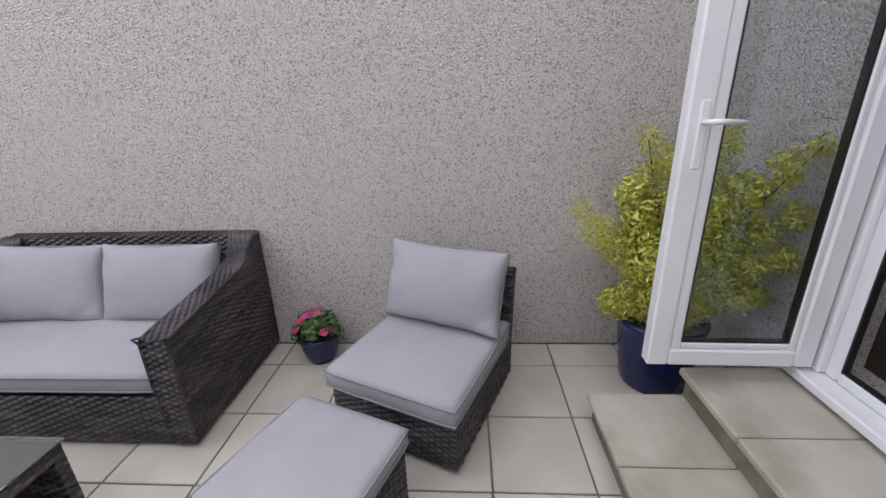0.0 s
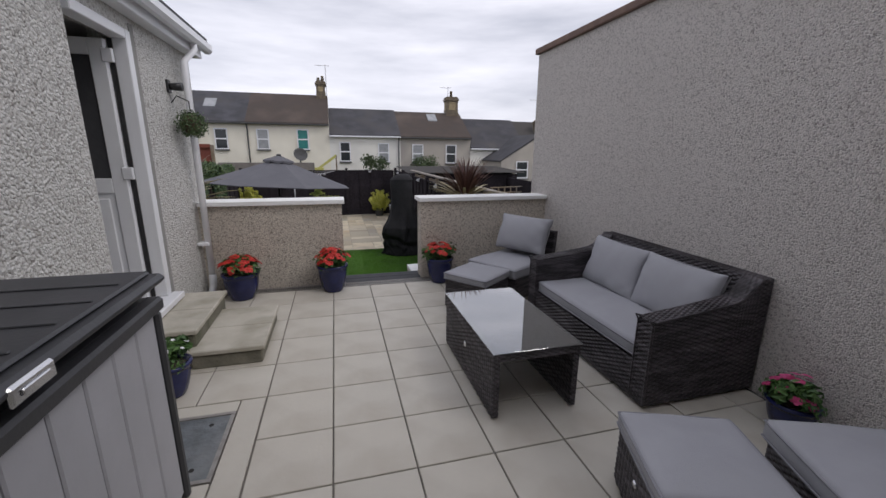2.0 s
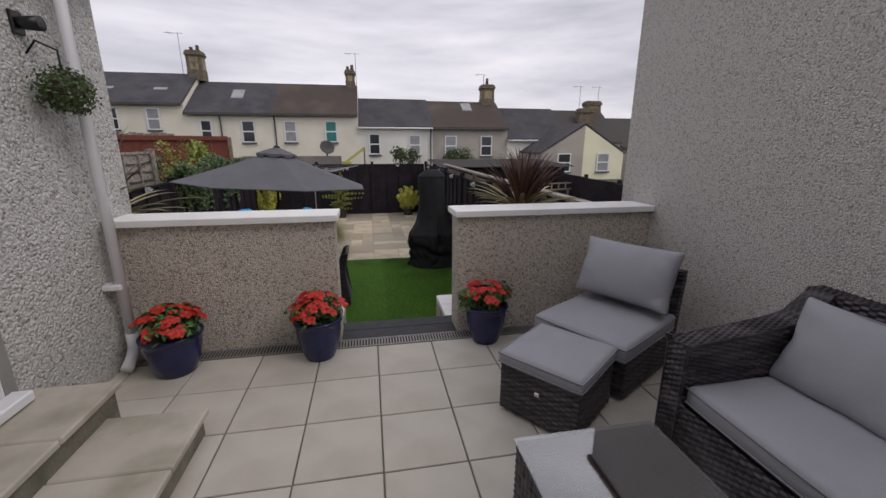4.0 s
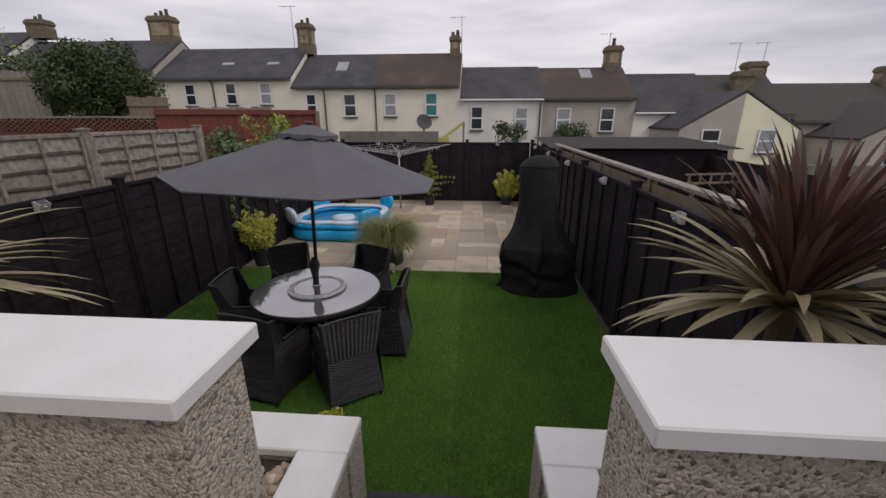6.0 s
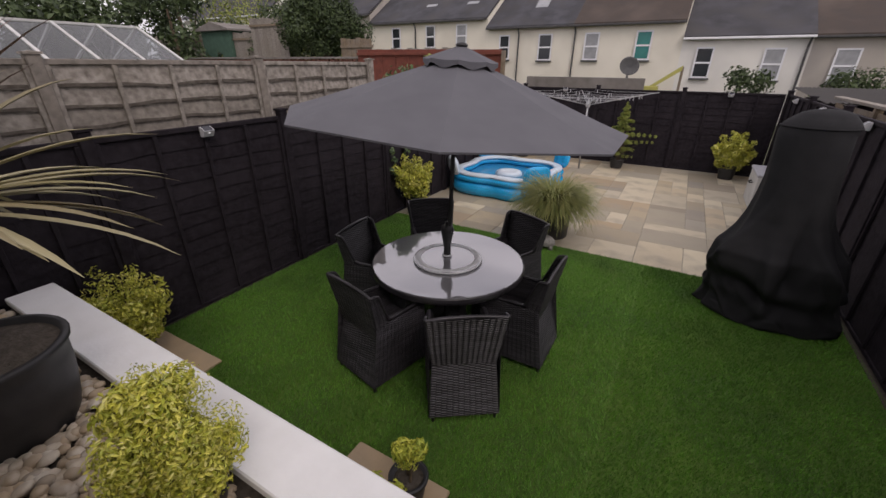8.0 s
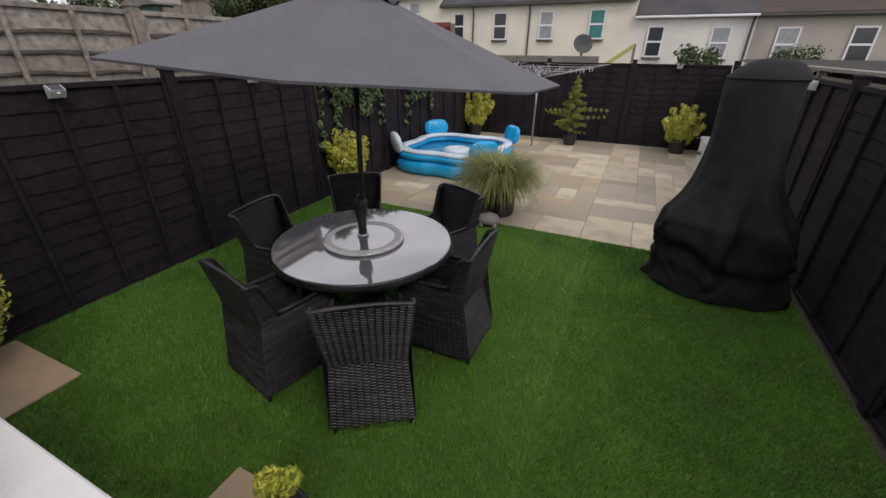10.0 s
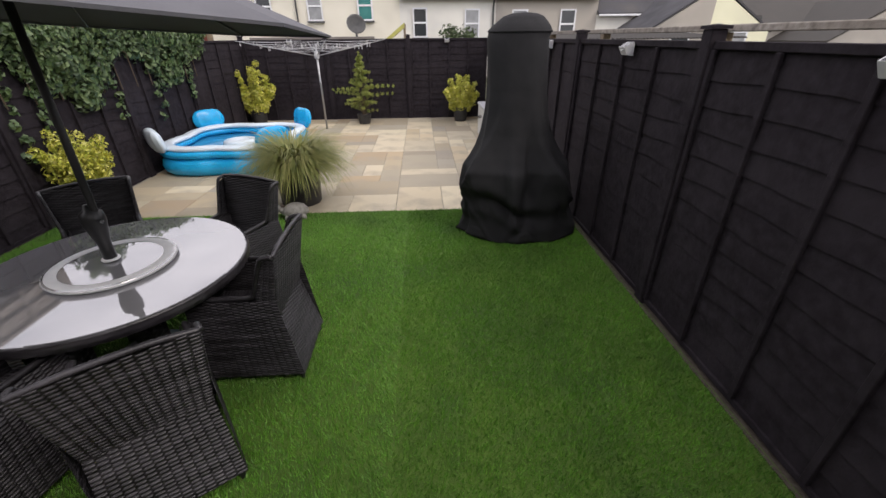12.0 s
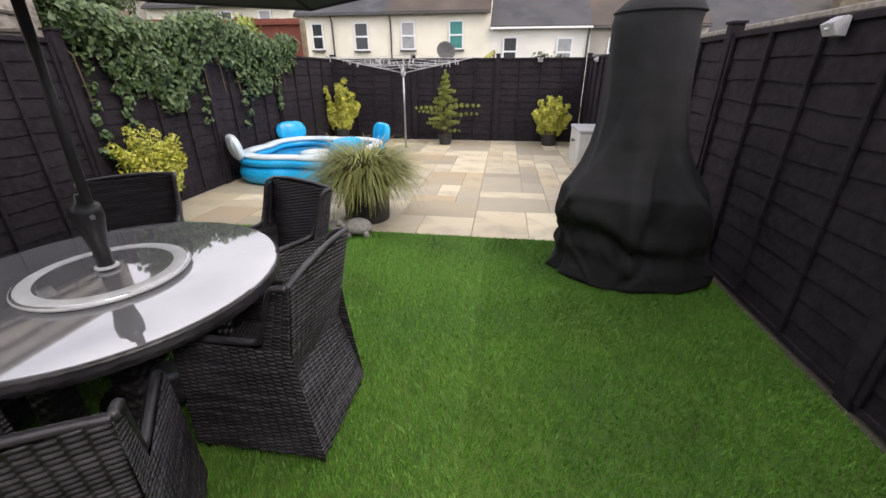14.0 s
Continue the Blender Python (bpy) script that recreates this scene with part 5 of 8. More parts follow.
# ---- doors ----
door = thing("door_1", "white PVC glazed door standing open outwards", "door", pose(D_X1 - 0.055, REAR_Y + 0.02, 0.40, 0, 0, 88.5), kind="structure")
dl, dh = 0.735, 2.02
fr = Shape().box(0, -0.035, 0, 0.085, 0.035, dh, 0.008).box(dl - 0.095, -0.035, 0, dl, 0.035, dh, 0.008)
fr.box(0.086, -0.035, 0, dl - 0.096, 0.035, 0.085, 0.008).box(0.086, -0.035, dh - 0.085, dl - 0.096, 0.035, dh, 0.008)
part("door_frame", fr, M_PVC, door)
bead = Shape().box(0.084, -0.024, 0.08, 0.118, 0.024, dh - 0.08, 0.009).box(dl - 0.148, -0.024, 0.08, dl - 0.094, 0.024, dh - 0.08, 0.009)
bead.box(0.117, -0.024, 0.083, dl - 0.147, 0.024, 0.118, 0.009).box(0.117, -0.024, dh - 0.118, dl - 0.147, 0.024, dh - 0.083, 0.009)
part("glazing_bead", bead, M_PVC, door)
part("gasket", Shape().box(0.116, -0.018, 0.117, 0.126, 0.018, dh - 0.114).box(dl - 0.153, -0.018, 0.117, dl - 0.147, 0.018, dh - 0.114).box(0.126, -0.018, 0.116, dl - 0.154, 0.018, 0.122), M_BLACKMETAL, door, "black rubber glazing gasket")
gp = part("glass_pane", Shape().box(0.127, -0.010, 0.123, dl - 0.154, 0.010, dh - 0.12), M_GLASS, door)
gp.visible_shadow = False
for sgn in (-1, 1):
    hp = part("handle_plate", Shape().box(dl - 0.075, sgn * 0.036 - 0.006, 0.92, dl - 0.04, sgn * 0.036 + 0.006, 1.18, 0.005), M_PVC, door)
    part("lever", Shape().tube([(dl - 0.057, sgn * 0.042, 1.10), (dl - 0.057, sgn * 0.085, 1.10), (dl - 0.10, sgn * 0.09, 1.102), (dl - 0.185, sgn * 0.088, 1.098)], [0.011, 0.011, 0.011, 0.008], 8), M_PVC, hp, smooth=True)
    part("keyhole", Shape().lathe([(0, 0), (0.009, 0), (0.009, 0.012), (0, 0.012)], 10), M_CHROME, hp, m=pose(dl - 0.057, sgn * 0.041, 0.965, 90, 0, 0))
dframe = thing("door_frame_1", "white PVC frame round the open glazed door", "door frame", kind="structure")
part("jamb", Shape().box(D_X1 - 0.10, REAR_Y - 0.07, D_Z0 + 0.04, D_X1 - 0.002, REAR_Y + 0.004, D_Z1 - 0.002, 0.006).box(D_X1 - 0.165, REAR_Y - 0.075, D_Z0 + 0.04, D_X1 - 0.101, REAR_Y - 0.022, D_Z1 - 0.002, 0.01), M_PVC, dframe)
part("seal", Shape().box(D_X1 - 0.174, REAR_Y - 0.06, D_Z0 + 0.10, D_X1 - 0.1655, REAR_Y - 0.03, D_Z1 - 0.08), M_BLACKMETAL, dframe, "black rubber seal, at the side door a dark hinge-gap strip")
part("seal", Shape().box(0.81, REAR_Y - 0.06, D_Z0 + 0.092, D_X1 - 0.166, REAR_Y - 0.03, D_Z0 + 0.100), M_BLACKMETAL, dframe, "black rubber seal, at the side door a dark hinge-gap strip")
part("rebate", Shape().box(0.81, REAR_Y - 0.072, D_Z0 + 0.039, D_X1 - 0.166, REAR_Y - 0.022, D_Z0 + 0.091, 0.008), M_PVC, dframe)
part("jamb", Shape().box(D_X0 + 0.002, REAR_Y - 0.07, D_Z0 + 0.04, D_X0 + 0.07, REAR_Y + 0.004, D_Z1 - 0.002, 0.006), M_PVC, dframe)
part("head", Shape().box(D_X0 + 0.071, REAR_Y - 0.07, D_Z1 - 0.07, D_X1 - 0.166, REAR_Y + 0.004, D_Z1 - 0.002, 0.006), M_PVC, dframe)
part("sill", Shape().box(D_X0 - 0.03, REAR_Y - 0.07, D_Z0 - 0.012, D_X1 + 0.03, REAR_Y + 0.075, D_Z0 + 0.038, 0.008), M_PVC, dframe)
part("fixed_leaf", Shape().box(D_X0 + 0.072, REAR_Y - 0.055, 0.371, D_X0 + 0.17, REAR_Y - 0.005, D_Z1 - 0.073, 0.006).box(0.70, REAR_Y - 0.055, 0.371, 0.80, REAR_Y - 0.005, D_Z1 - 0.073, 0.006).box(D_X0 + 0.171, REAR_Y - 0.055, 0.371, 0.699, REAR_Y - 0.005, 0.48, 0.006), M_PVC, dframe)
fg = part("glass_pane", Shape().box(D_X0 + 0.171, REAR_Y - 0.035, 0.481, 0.699, REAR_Y - 0.025, D_Z1 - 0.073), M_GLASS, dframe)
fg.visible_shadow = False

# panelled door of the extension, ajar inwards, with its frame
wf = thing("door_frame_2", "white PVC frame of the extension's side door", "door frame", kind="structure")
part("jamb", Shape().box(EXT_X - 0.10, W_Y1 - 0.075, W_Z0 + 0.04, EXT_X + 0.012, W_Y1 + 0.01, W_Z1 - 0.002, 0.006), M_PVC, wf)
part("jamb", Shape().box(EXT_X - 0.12, W_Y0 + 0.002, W_Z0 + 0.04, EXT_X - 0.045, W_Y0 + 0.065, W_Z1 - 0.002, 0.006), M_PVC, wf)
part("head", Shape().box(EXT_X - 0.10, W_Y0 + 0.066, W_Z1 - 0.075, EXT_X + 0.012, W_Y1 - 0.076, W_Z1 - 0.002, 0.006), M_PVC, wf)
# Black strip on the jamb paints the shade of the open hinge gap.
part("seal", Shape().box(EXT_X - 0.115, W_Y1 - 0.092, W_Z0 + 0.05, EXT_X - 0.085, W_Y1 - 0.0755, W_Z1 - 0.08), M_BLACKMETAL, wf, "black rubber seal, at the side door a dark hinge-gap strip")
part("sill", Shape().box(EXT_X - 0.10, W_Y0 - 0.06, W_Z0 - 0.02, EXT_X + 0.10, W_Y1 + 0.06, W_Z0 + 0.038, 0.008), M_PVC, wf)
part("reveal", Shape().box(EXT_X + 0.001, W_Y1 + 0.012, W_Z0, EXT_X + 0.008, W_Y1 + 0.085, W_Z1 + 0.06), M_DARKSILL, wf, "smooth grey cement reveal")
d2 = thing("door_2", "grey and white panelled side door standing open inwards", "door", pose(EXT_X - 0.120, W_Y1 - 0.118, W_Z0 + 0.045, 0, 0, 178), kind="structure")
leaf = Shape().box(0, -0.025, 0, 0.11, 0.025, 2.12, 0.006).box(0.60, -0.025, 0, 0.71, 0.025, 2.12, 0.006).box(0.111, -0.025, 0, 0.599, 0.025, 0.16, 0.006)
leaf.box(0.111, -0.025, 2.0, 0.599, 0.025, 2.12, 0.006).box(0.111, -0.025, 0.94, 0.599, 0.025, 1.06, 0.006).box(0.111, -0.010, 0.16, 0.599, 0.010, 0.94).box(0.15, -0.018, 0.20, 0.56, 0.018, 0.90, 0.012)
part("door_leaf", leaf, M_PVC, d2)
part("glass_pane", Shape().box(0.111, -0.01, 1.061, 0.599, 0.01, 1.999), M_PANE_R, d2, "dark obscured upper pane")
for z in (0.12, 1.05, 1.95):
    part("hinge", Shape().box(-0.055, 0.005, z, 0.025, 0.036, z + 0.10, 0.006), M_PVC, d2)

# ---- steps at the two doors ----
def slab_step(name, x0, y0, x1, y1, z, across, label, cuts):
    s = thing(name, label, "step", group="house steps")
    part("riser", Shape().box(x0 + 0.025, y0 + 0.025, 0.0 if z < 0.2 else 0.002, x1 - 0.025, y1 - 0.025, z - 0.042, 0.01), M_STEPSIDE, s, "rough darker riser with green-brown patches")
    e = [0.0, *cuts, 1.0]
    for a, b in zip(e, e[1:]):
        if across == "y":
            part("slab", Shape().box(x0, y0 + (y1 - y0) * a + 0.003, z - 0.041, x1, y0 + (y1 - y0) * b - 0.003, z, 0.008), M_STONE, s)
        else:
            part("slab", Shape().box(x0 + (x1 - x0) * a + 0.003, y0, z - 0.041, x0 + (x1 - x0) * b - 0.003, y1, z, 0.008), M_STONE, s)
    return s


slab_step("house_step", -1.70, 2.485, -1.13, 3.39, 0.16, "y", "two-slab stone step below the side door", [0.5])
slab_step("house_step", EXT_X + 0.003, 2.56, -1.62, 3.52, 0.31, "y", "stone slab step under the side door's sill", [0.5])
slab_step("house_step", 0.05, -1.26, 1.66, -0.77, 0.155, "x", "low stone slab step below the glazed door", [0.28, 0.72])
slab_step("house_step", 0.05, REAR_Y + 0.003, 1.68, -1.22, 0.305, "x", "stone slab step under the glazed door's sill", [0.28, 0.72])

# ---- manhole, storage chest, wall fittings ----
mh = thing("manhole_cover", "worn grey steel manhole cover set in the paving", "manhole cover")
part("frame", Shape().box(-1.82, 1.27, -0.012, -1.22, 1.295, 0.004).box(-1.82, 1.845, -0.012, -1.22, 1.87, 0.004).box(-1.82, 1.296, -0.012, -1.795, 1.844, 0.004).box(-1.245, 1.296, -0.012, -1.22, 1.844, 0.004), M_GRATE, mh)
part("plate", Shape().box(-1.793, 1.298, -0.0115, -1.247, 1.842, -0.001), M_MANHOLE, mh)
for x, y in ((-1.7, 1.38), (-1.34, 1.38), (-1.7, 1.76), (-1.34, 1.76)):
    part("keyhole", Shape().lathe([(0.0, 0.001), (0.014, 0.001), (0.014, -0.001), (0.0, -0.001)], 10, (x, y, 0.0)), M_DARKGAP, mh)

bn = thing("storage_chest", "grey plastic storage chest with a charcoal lid", "storage box", pose(-2.045, -0.42, 0))
bd, bw_, bz = 0.76, 1.645, 1.115
body = part("body", Shape().box(0.02, 0.02, 0.03, bd - 0.04, bw_ - 0.02, bz - 0.06).box(0.04, 0.04, bz - 0.059, bd - 0.07, bw_ - 0.05, bz - 0.002), M_BINLID, bn)
for i in range(9):
    a = 0.04 + 0.172 * i
    part("panel", Shape().box(bd - 0.039, a + 0.004, 0.06, bd - 0.013, a + 0.168, bz - 0.122, 0.006), M_BIN, body)
for i in range(5):
    a, b = 0.04 + (bd - 0.10) * i / 5, 0.04 + (bd - 0.10) * (i + 1) / 5
    part("panel", Shape().box(a + 0.004, bw_ - 0.019, 0.06, b - 0.004, bw_ - 0.002, bz - 0.122, 0.005), M_BIN, body)
for y in (0.0, bw_ - 0.045):
    part("corner_post", Shape().box(bd - 0.044, y, 0.0, bd - 0.002, y + 0.045, bz - 0.125, 0.012), M_BINLID, bn)
part("top_rim", Shape().box(bd - 0.06, -0.005, bz - 0.124, bd + 0.012, bw_ + 0.005, bz - 0.062, 0.012).box(0.0, bw_ - 0.06, bz - 0.123, bd - 0.061, bw_ + 0.005, bz - 0.063, 0.012), M_BINLID, bn, "moulded charcoal rim")
lid = part("lid", Shape().box(0.0, -0.02, bz, bd + 0.03, bw_ + 0.015, bz + 0.042, 0.016).box(0.02, 0.0, bz + 0.0425, bd - 0.015, bw_ - 0.015, bz + 0.060, 0.012), M_BINLID, bn, "charcoal plastic lid")
for i in range(8):
    part("ridge", Shape().box(0.05, 0.14 + 0.185 * i, bz + 0.0602, bd - 0.045, 0.155 + 0.185 * i, bz + 0.066, 0.003), M_BINLID, lid)
latch = part("latch", Shape().box(bd + 0.018, 0.745, bz - 0.022, bd + 0.036, 0.905, bz + 0.034, 0.008), M_CHROME, lid, "worn silver latch plate")
part("grip", Shape().box(bd + 0.0362, 0.775, bz - 0.004, bd + 0.042, 0.875, bz + 0.016, 0.005), M_CHROME, latch)

lampw = thing("wall_spotlight", "small black wall spotlight on the extension", "wall lamp")
part("plate", Shape().box(EXT_X + 0.001, 3.98, 2.22, EXT_X + 0.02, 4.06, 2.34, 0.004), M_BLACKMETAL, lampw)
part("lamp_head", Shape().lathe([(0, 0), (0.03, 0.0), (0.035, 0.03), (0.04, 0.11), (0.0, 0.10)], 14), M_BLACKMETAL, lampw, smooth=True, m=pose(EXT_X + 0.02, 4.02, 2.28, 0, 90, 0))
ball = thing("topiary_ball", "green topiary ball hanging from a wall bracket", "plant", pose(EXT_X + 0.16, 4.05, 1.93))
pp, nn = clumps([(0, 0, 0, 0.13)], 1400, 5)
part("foliage", leaves_mesh("foliage", pp, nn, np.full(len(pp), 0.014), M_LEAF_D, 0.6), None, ball)
part("core", Shape().lathe([(0.0, -0.1), (0.06, -0.08), (0.1, 0), (0.06, 0.08), (0, 0.1)], 12), M_STEM, ball, smooth=True)
part("bracket", Shape().tube([(0, 0, 0.1), (0, 0, 0.22), (-0.1, 0, 0.27), (-0.158, 0, 0.2)], 0.006, 6), M_BLACKMETAL, ball)


# ---- flower pots ----
def impatiens(x, y, r, h, petal, label, seed, crown=0.17, name="flower_pot", nfl=54, fs=0.035, material=None):
    t = thing(name, label, "potted plant", pose(x, y, 0), group="flower pots")
    plant_pot(t, r * 0.66, r, h, material or M_BLUE, belly=r * 0.10)
    blobs = blob_bush(r * 0.98, crown * 0.75, h, seed, 18, r * 0.36)
    pp, nn = clumps(blobs, 700, seed)
    nn[:, 2] = np.abs(nn[:, 2]) + 0.3
    part("foliage", leaves_mesh("foliage", pp, nn, np.random.default_rng(seed).uniform(0.018, 0.034, len(pp)), M_LEAF_G, 0.5, 0.2, seed), None, t)
    rng = np.random.default_rng(seed + 1)
    fl = []
    for _ in range(nfl):
        a, q = rng.uniform(0, 6.283), rng.random() ** 0.5
        px, py = math.cos(a) * q * r * 1.22, math.sin(a) * q * r * 1.22
        pz = h + crown * (1.05 - 0.65 * q ** 2.2) + rng.uniform(-0.02, 0.03)
        fl.append((px, py, pz, px * 3.2, py * 3.2, 0.8 + rng.uniform(-0.2, 0.3)))
    part("blossom", flower_mesh("blossom", fl, fs, petal, seed), None, t)
    return t


red = "cobalt blue glazed pot of red busy lizzies"
impatiens(-1.62, 4.13, 0.19, 0.315, M_RED, red, 21, 0.17, nfl=74)
impatiens(-0.60, 4.17, 0.172, 0.335, M_RED, red, 22, 0.17)
impatiens(0.765, 4.20, 0.168, 0.335, M_RED, red, 23, 0.17)
impatiens(2.18, 0.84, 0.13, 0.20, M_PINK, "small blue pot of pink flowers against the wall", 24, 0.13, nfl=11, fs=0.036)
impatiens(-1.70, 2.19, 0.135, 0.25, M_WHITEPETAL, "blue pot of small white flowers beside the step", 25, 0.16, nfl=22, fs=0.016)


def bush_pot(x, y, z, r, h, pot_mat, blobs, leaf_mat, count, size, label, seed, stems=5, slim=0.45, name="potted_shrub"):
    t = thing(name, label, "potted plant", pose(x, y, z), group="potted shrubs")
    plant_pot(t, r * 0.8, r, h, pot_mat, belly=r * 0.04)
    rnd = random.Random(seed)
    for c in rnd.sample(blobs, min(stems + 4, len(blobs))):
        part("stem", Shape().tube([(rnd.uniform(-0.03, 0.03), rnd.uniform(-0.03, 0.03), h - 0.03), (c[0] * 0.4, c[1] * 0.4, h + (c[2] - h) * 0.5), (c[0], c[1], c[2])], [0.011, 0.007, 0.003], 5), M_STEM, t)
    pp, nn = clumps(blobs, count, seed)
    part("foliage", leaves_mesh("foliage", pp, nn, np.random.default_rng(seed).uniform(size * 0.6, size * 1.3, len(pp)), leaf_mat, slim, 0.2, seed), None, t)
    return t


euo = []
rnd = random.Random(30)
for tx, ty, tz, r in ((0.0, 0.52, 1.06, 0.075), (0.02, 0.34, 0.90, 0.10), (0.02, 0.20, 1.40, 0.085), (0.05, 0.05, 1.30, 0.11), (0.0, -0.14, 1.38, 0.10), (-0.18, -0.46, 1.37, 0.06), (-0.15, -0.34, 1.28, 0.075),
                      (-0.18, -0.44, 1.05, 0.075), (-0.17, -0.40, 0.84, 0.08), (-0.12, -0.36, 0.62, 0.08), (0.0, 0.30, 0.52, 0.09), (0.10, 0.14, 1.02, 0.12), (-0.10, -0.10, 1.05, 0.12), (-0.08, -0.24, 1.16, 0.10), (0.0, 0.26, 1.14, 0.09), (-0.1, 0.12, 0.80, 0.12), (-0.06, -0.2, 0.56, 0.10)):
    for i in range(1, 6):
        q = i / 5
        bow = 0.10 * math.sin(math.pi * q)
        euo.append((tx * q + rnd.uniform(-0.025, 0.025), ty * q ** 1.1 + rnd.uniform(-0.025, 0.025), 0.42 + (tz - 0.42) * q ** 0.9 + 0.3 * bow, r * (1.3 - 0.4 * q) * rnd.uniform(0.85, 1.2)))
bush_pot(1.98, -1.25, 0, 0.225, 0.43, M_BLUE, euo, M_LEAF_Y, 36000, 0.0165, "blue pot with a tall variegated golden euonymus", 31, 8)

# ---- planters behind the low walls ----
def strap_plant(x, y, z, n_up, n_out, length, label, seed, up_mat, out_mat, trunk=0.0, droop=1.0, name="cordyline"):
    """A rosette of long tapering leaves: stiff upright bronze ones in the heart, pale arching ones below."""
    rnd = random.Random(seed)
    t = thing(name, label, "plant", pose(x, y, z), group="cordylines")
    if trunk > 0:
        part("trunk", Shape().tube([(0, 0, 0), (0.01, 0.01, trunk * 0.5), (0, 0, trunk + 0.05)], [0.06, 0.05, 0.045], 10), M_STEM, t)
    for nm, n, m_, lo, hi, w in (("heart_leaves", n_up, up_mat, 52, 88, 0.018), ("arching_leaves", n_out, out_mat, -12, 44, 0.031)):
        sh = Shape()
        for _ in range(n):
            a, e = rnd.uniform(0, 6.283), radians(rnd.uniform(lo, hi))
            L = length * rnd.uniform(0.75, 1.1)
            d = Vector((math.cos(a), math.sin(a), 0))
            s = Vector((-math.sin(a), math.cos(a), 0))
            p = Vector((0, 0, trunk)) + d * 0.02
            v, f = [], []
            k = 8
            ee = e
            for i in range(k + 1):
                q = i / k
                ww = w * (0.55 + 1.5 * q) * (1 - q) ** 0.75 if i < k else 0.001
                ww = max(ww, 0.001)
                up = d * -math.sin(ee) + Vector((0, 0, 1)) * math.cos(ee)
                v += [p + s * ww + up * ww * 0.5, p, p - s * ww + up * ww * 0.5]
                p = p + (d * math.cos(ee) + Vector((0, 0, 1)) * math.sin(ee)) * (L / k)
                ee -= droop * radians(4.5 if nm == "heart_leaves" else 5.5) * (0.4 + q)
            for i in range(k):
                f += [(3 * i, 3 * i + 1, 3 * i + 4, 3 * i + 3), (3 * i + 1, 3 * i + 2, 3 * i + 5, 3 * i + 4)]
            sh.add(v, f)
        part(nm, mesh_of(nm, sh.v, sh.f, m_, True), None, t)
    return t


tub = thing("planter_tub", "large black plastic tub on the pebbled bed", "plant pot", pose(-2.58, 5.12, -0.30))
plant_pot(tub, 0.24, 0.31, 0.50, M_BLACKPOT, 0.02, 0.02)
strap_plant(-2.60, 5.12, 0.17, 84, 70, 1.0, "bronze-leaved cordyline in the black tub", 41, M_CORD_R, M_CORD_Y, 0.72)
strap_plant(1.45, 5.28, -0.30, 150, 62, 0.68, "bronze-leaved cordyline growing in the planter", 42, M_CORD_R, M_CORD_Y, 1.22)
bush_pot(-1.38, 5.33, -0.29, 0.15, 0.20, M_BLACKPOT, blob_bush(0.185, 0.38, 0.21, 51, 60, 0.075), M_LEAF_Y, 18000, 0.0155, "black pot with a rounded golden shrub", 51, slim=0.4)
pp, nn = clumps([(0, 0, 0.08, 0.1), (0.12, 0.05, 0.06, 0.08), (-0.1, 0.02, 0.1, 0.09)], 900, 52)
vp = thing("trailing_plant", "low pale-edged trailing plant by the tub", "plant", pose(-3.15, 5.32, -0.28))
part("foliage", leaves_mesh("foliage", pp, nn, np.full(len(pp), 0.022), M_LEAF_C, 0.25, 0.2, 52), None, vp)


def pebble_mesh(name, spots, material, seed):
    rnd = random.Random(seed)
    sh = Shape()
    for x, y, z, r in spots:
        a, b, c = r * rnd.uniform(0.9, 1.35), r * rnd.uniform(0.75, 1.05), r * rnd.uniform(0.5, 0.75)
        ro = pose(x, y, z + c * 0.6, rnd.uniform(-20, 20), rnd.uniform(-20, 20), rnd.uniform(0, 180))
        v = [(0, 0, -c)]
        for i in range(1, 5):
            t = math.pi * i / 5
            for k in range(8):
                u = 2 * math.pi * k / 8
                v.append((a * math.sin(t) * math.cos(u), b * math.sin(t) * math.sin(u), -c * math.cos(t)))
        v.append((0, 0, c))
        f = [(0, 1 + (k + 1) % 8, 1 + k) for k in range(8)]
        for i in range(3):
            for k in range(8):
                f.append((1 + i * 8 + k, 1 + i * 8 + (k + 1) % 8, 1 + (i + 1) * 8 + (k + 1) % 8, 1 + (i + 1) * 8 + k))
        f += [(33, 25 + k, 25 + (k + 1) % 8) for k in range(8)]
        sh.add(v, f, ro)
    return mesh_of(name, sh.v, sh.f, material, True)


rnd = random.Random(61)
spots = [(rnd.uniform(-4.08, -0.85), rnd.uniform(4.80, 5.46), -0.302 + rnd.uniform(0, 0.03), rnd.uniform(0.022, 0.045)) for _ in range(1500)]
tagged(part("pebbles", pebble_mesh("pebbles", spots, M_PEBBLE, 62), None), "rounded beige and grey pebbles in the planter", "pebbles", kind="stuff")
M_PEBBLE_D = mat("dark_pebble", (0.06, 0.055, 0.06), 0.5, island=[(0.035, 0.033, 0.036), (0.08, 0.07, 0.065), (0.12, 0.10, 0.09)], bump=0.1)
spots = [(rnd.uniform(0.94, 1.98), rnd.uniform(4.70, 5.46), -0.302 + rnd.uniform(0, 0.03), rnd.uniform(0.02, 0.04)) for _ in range(620)]
tagged(part("pebbles", pebble_mesh("pebbles", spots, M_PEBBLE_D, 63), None), "dark rounded pebbles in the planter", "pebbles", kind="stuff")


# low plants, pots and flags at the foot of the planter
def flag(x0, y0, x1, y1, rz=0):
    cx, cy = (x0 + x1) / 2, (y0 + y1) / 2
    solid("stepping_stone", Shape().box(-(x1 - x0) / 2, -(y1 - y0) / 2, 0.001, (x1 - x0) / 2, (y1 - y0) / 2, 0.03, 0.008), M_FLAG, "single buff sandstone flag laid on the turf", "paving slab", m=pose(cx, cy, LAWN_Z, 0, 0, rz), group="loose flags")


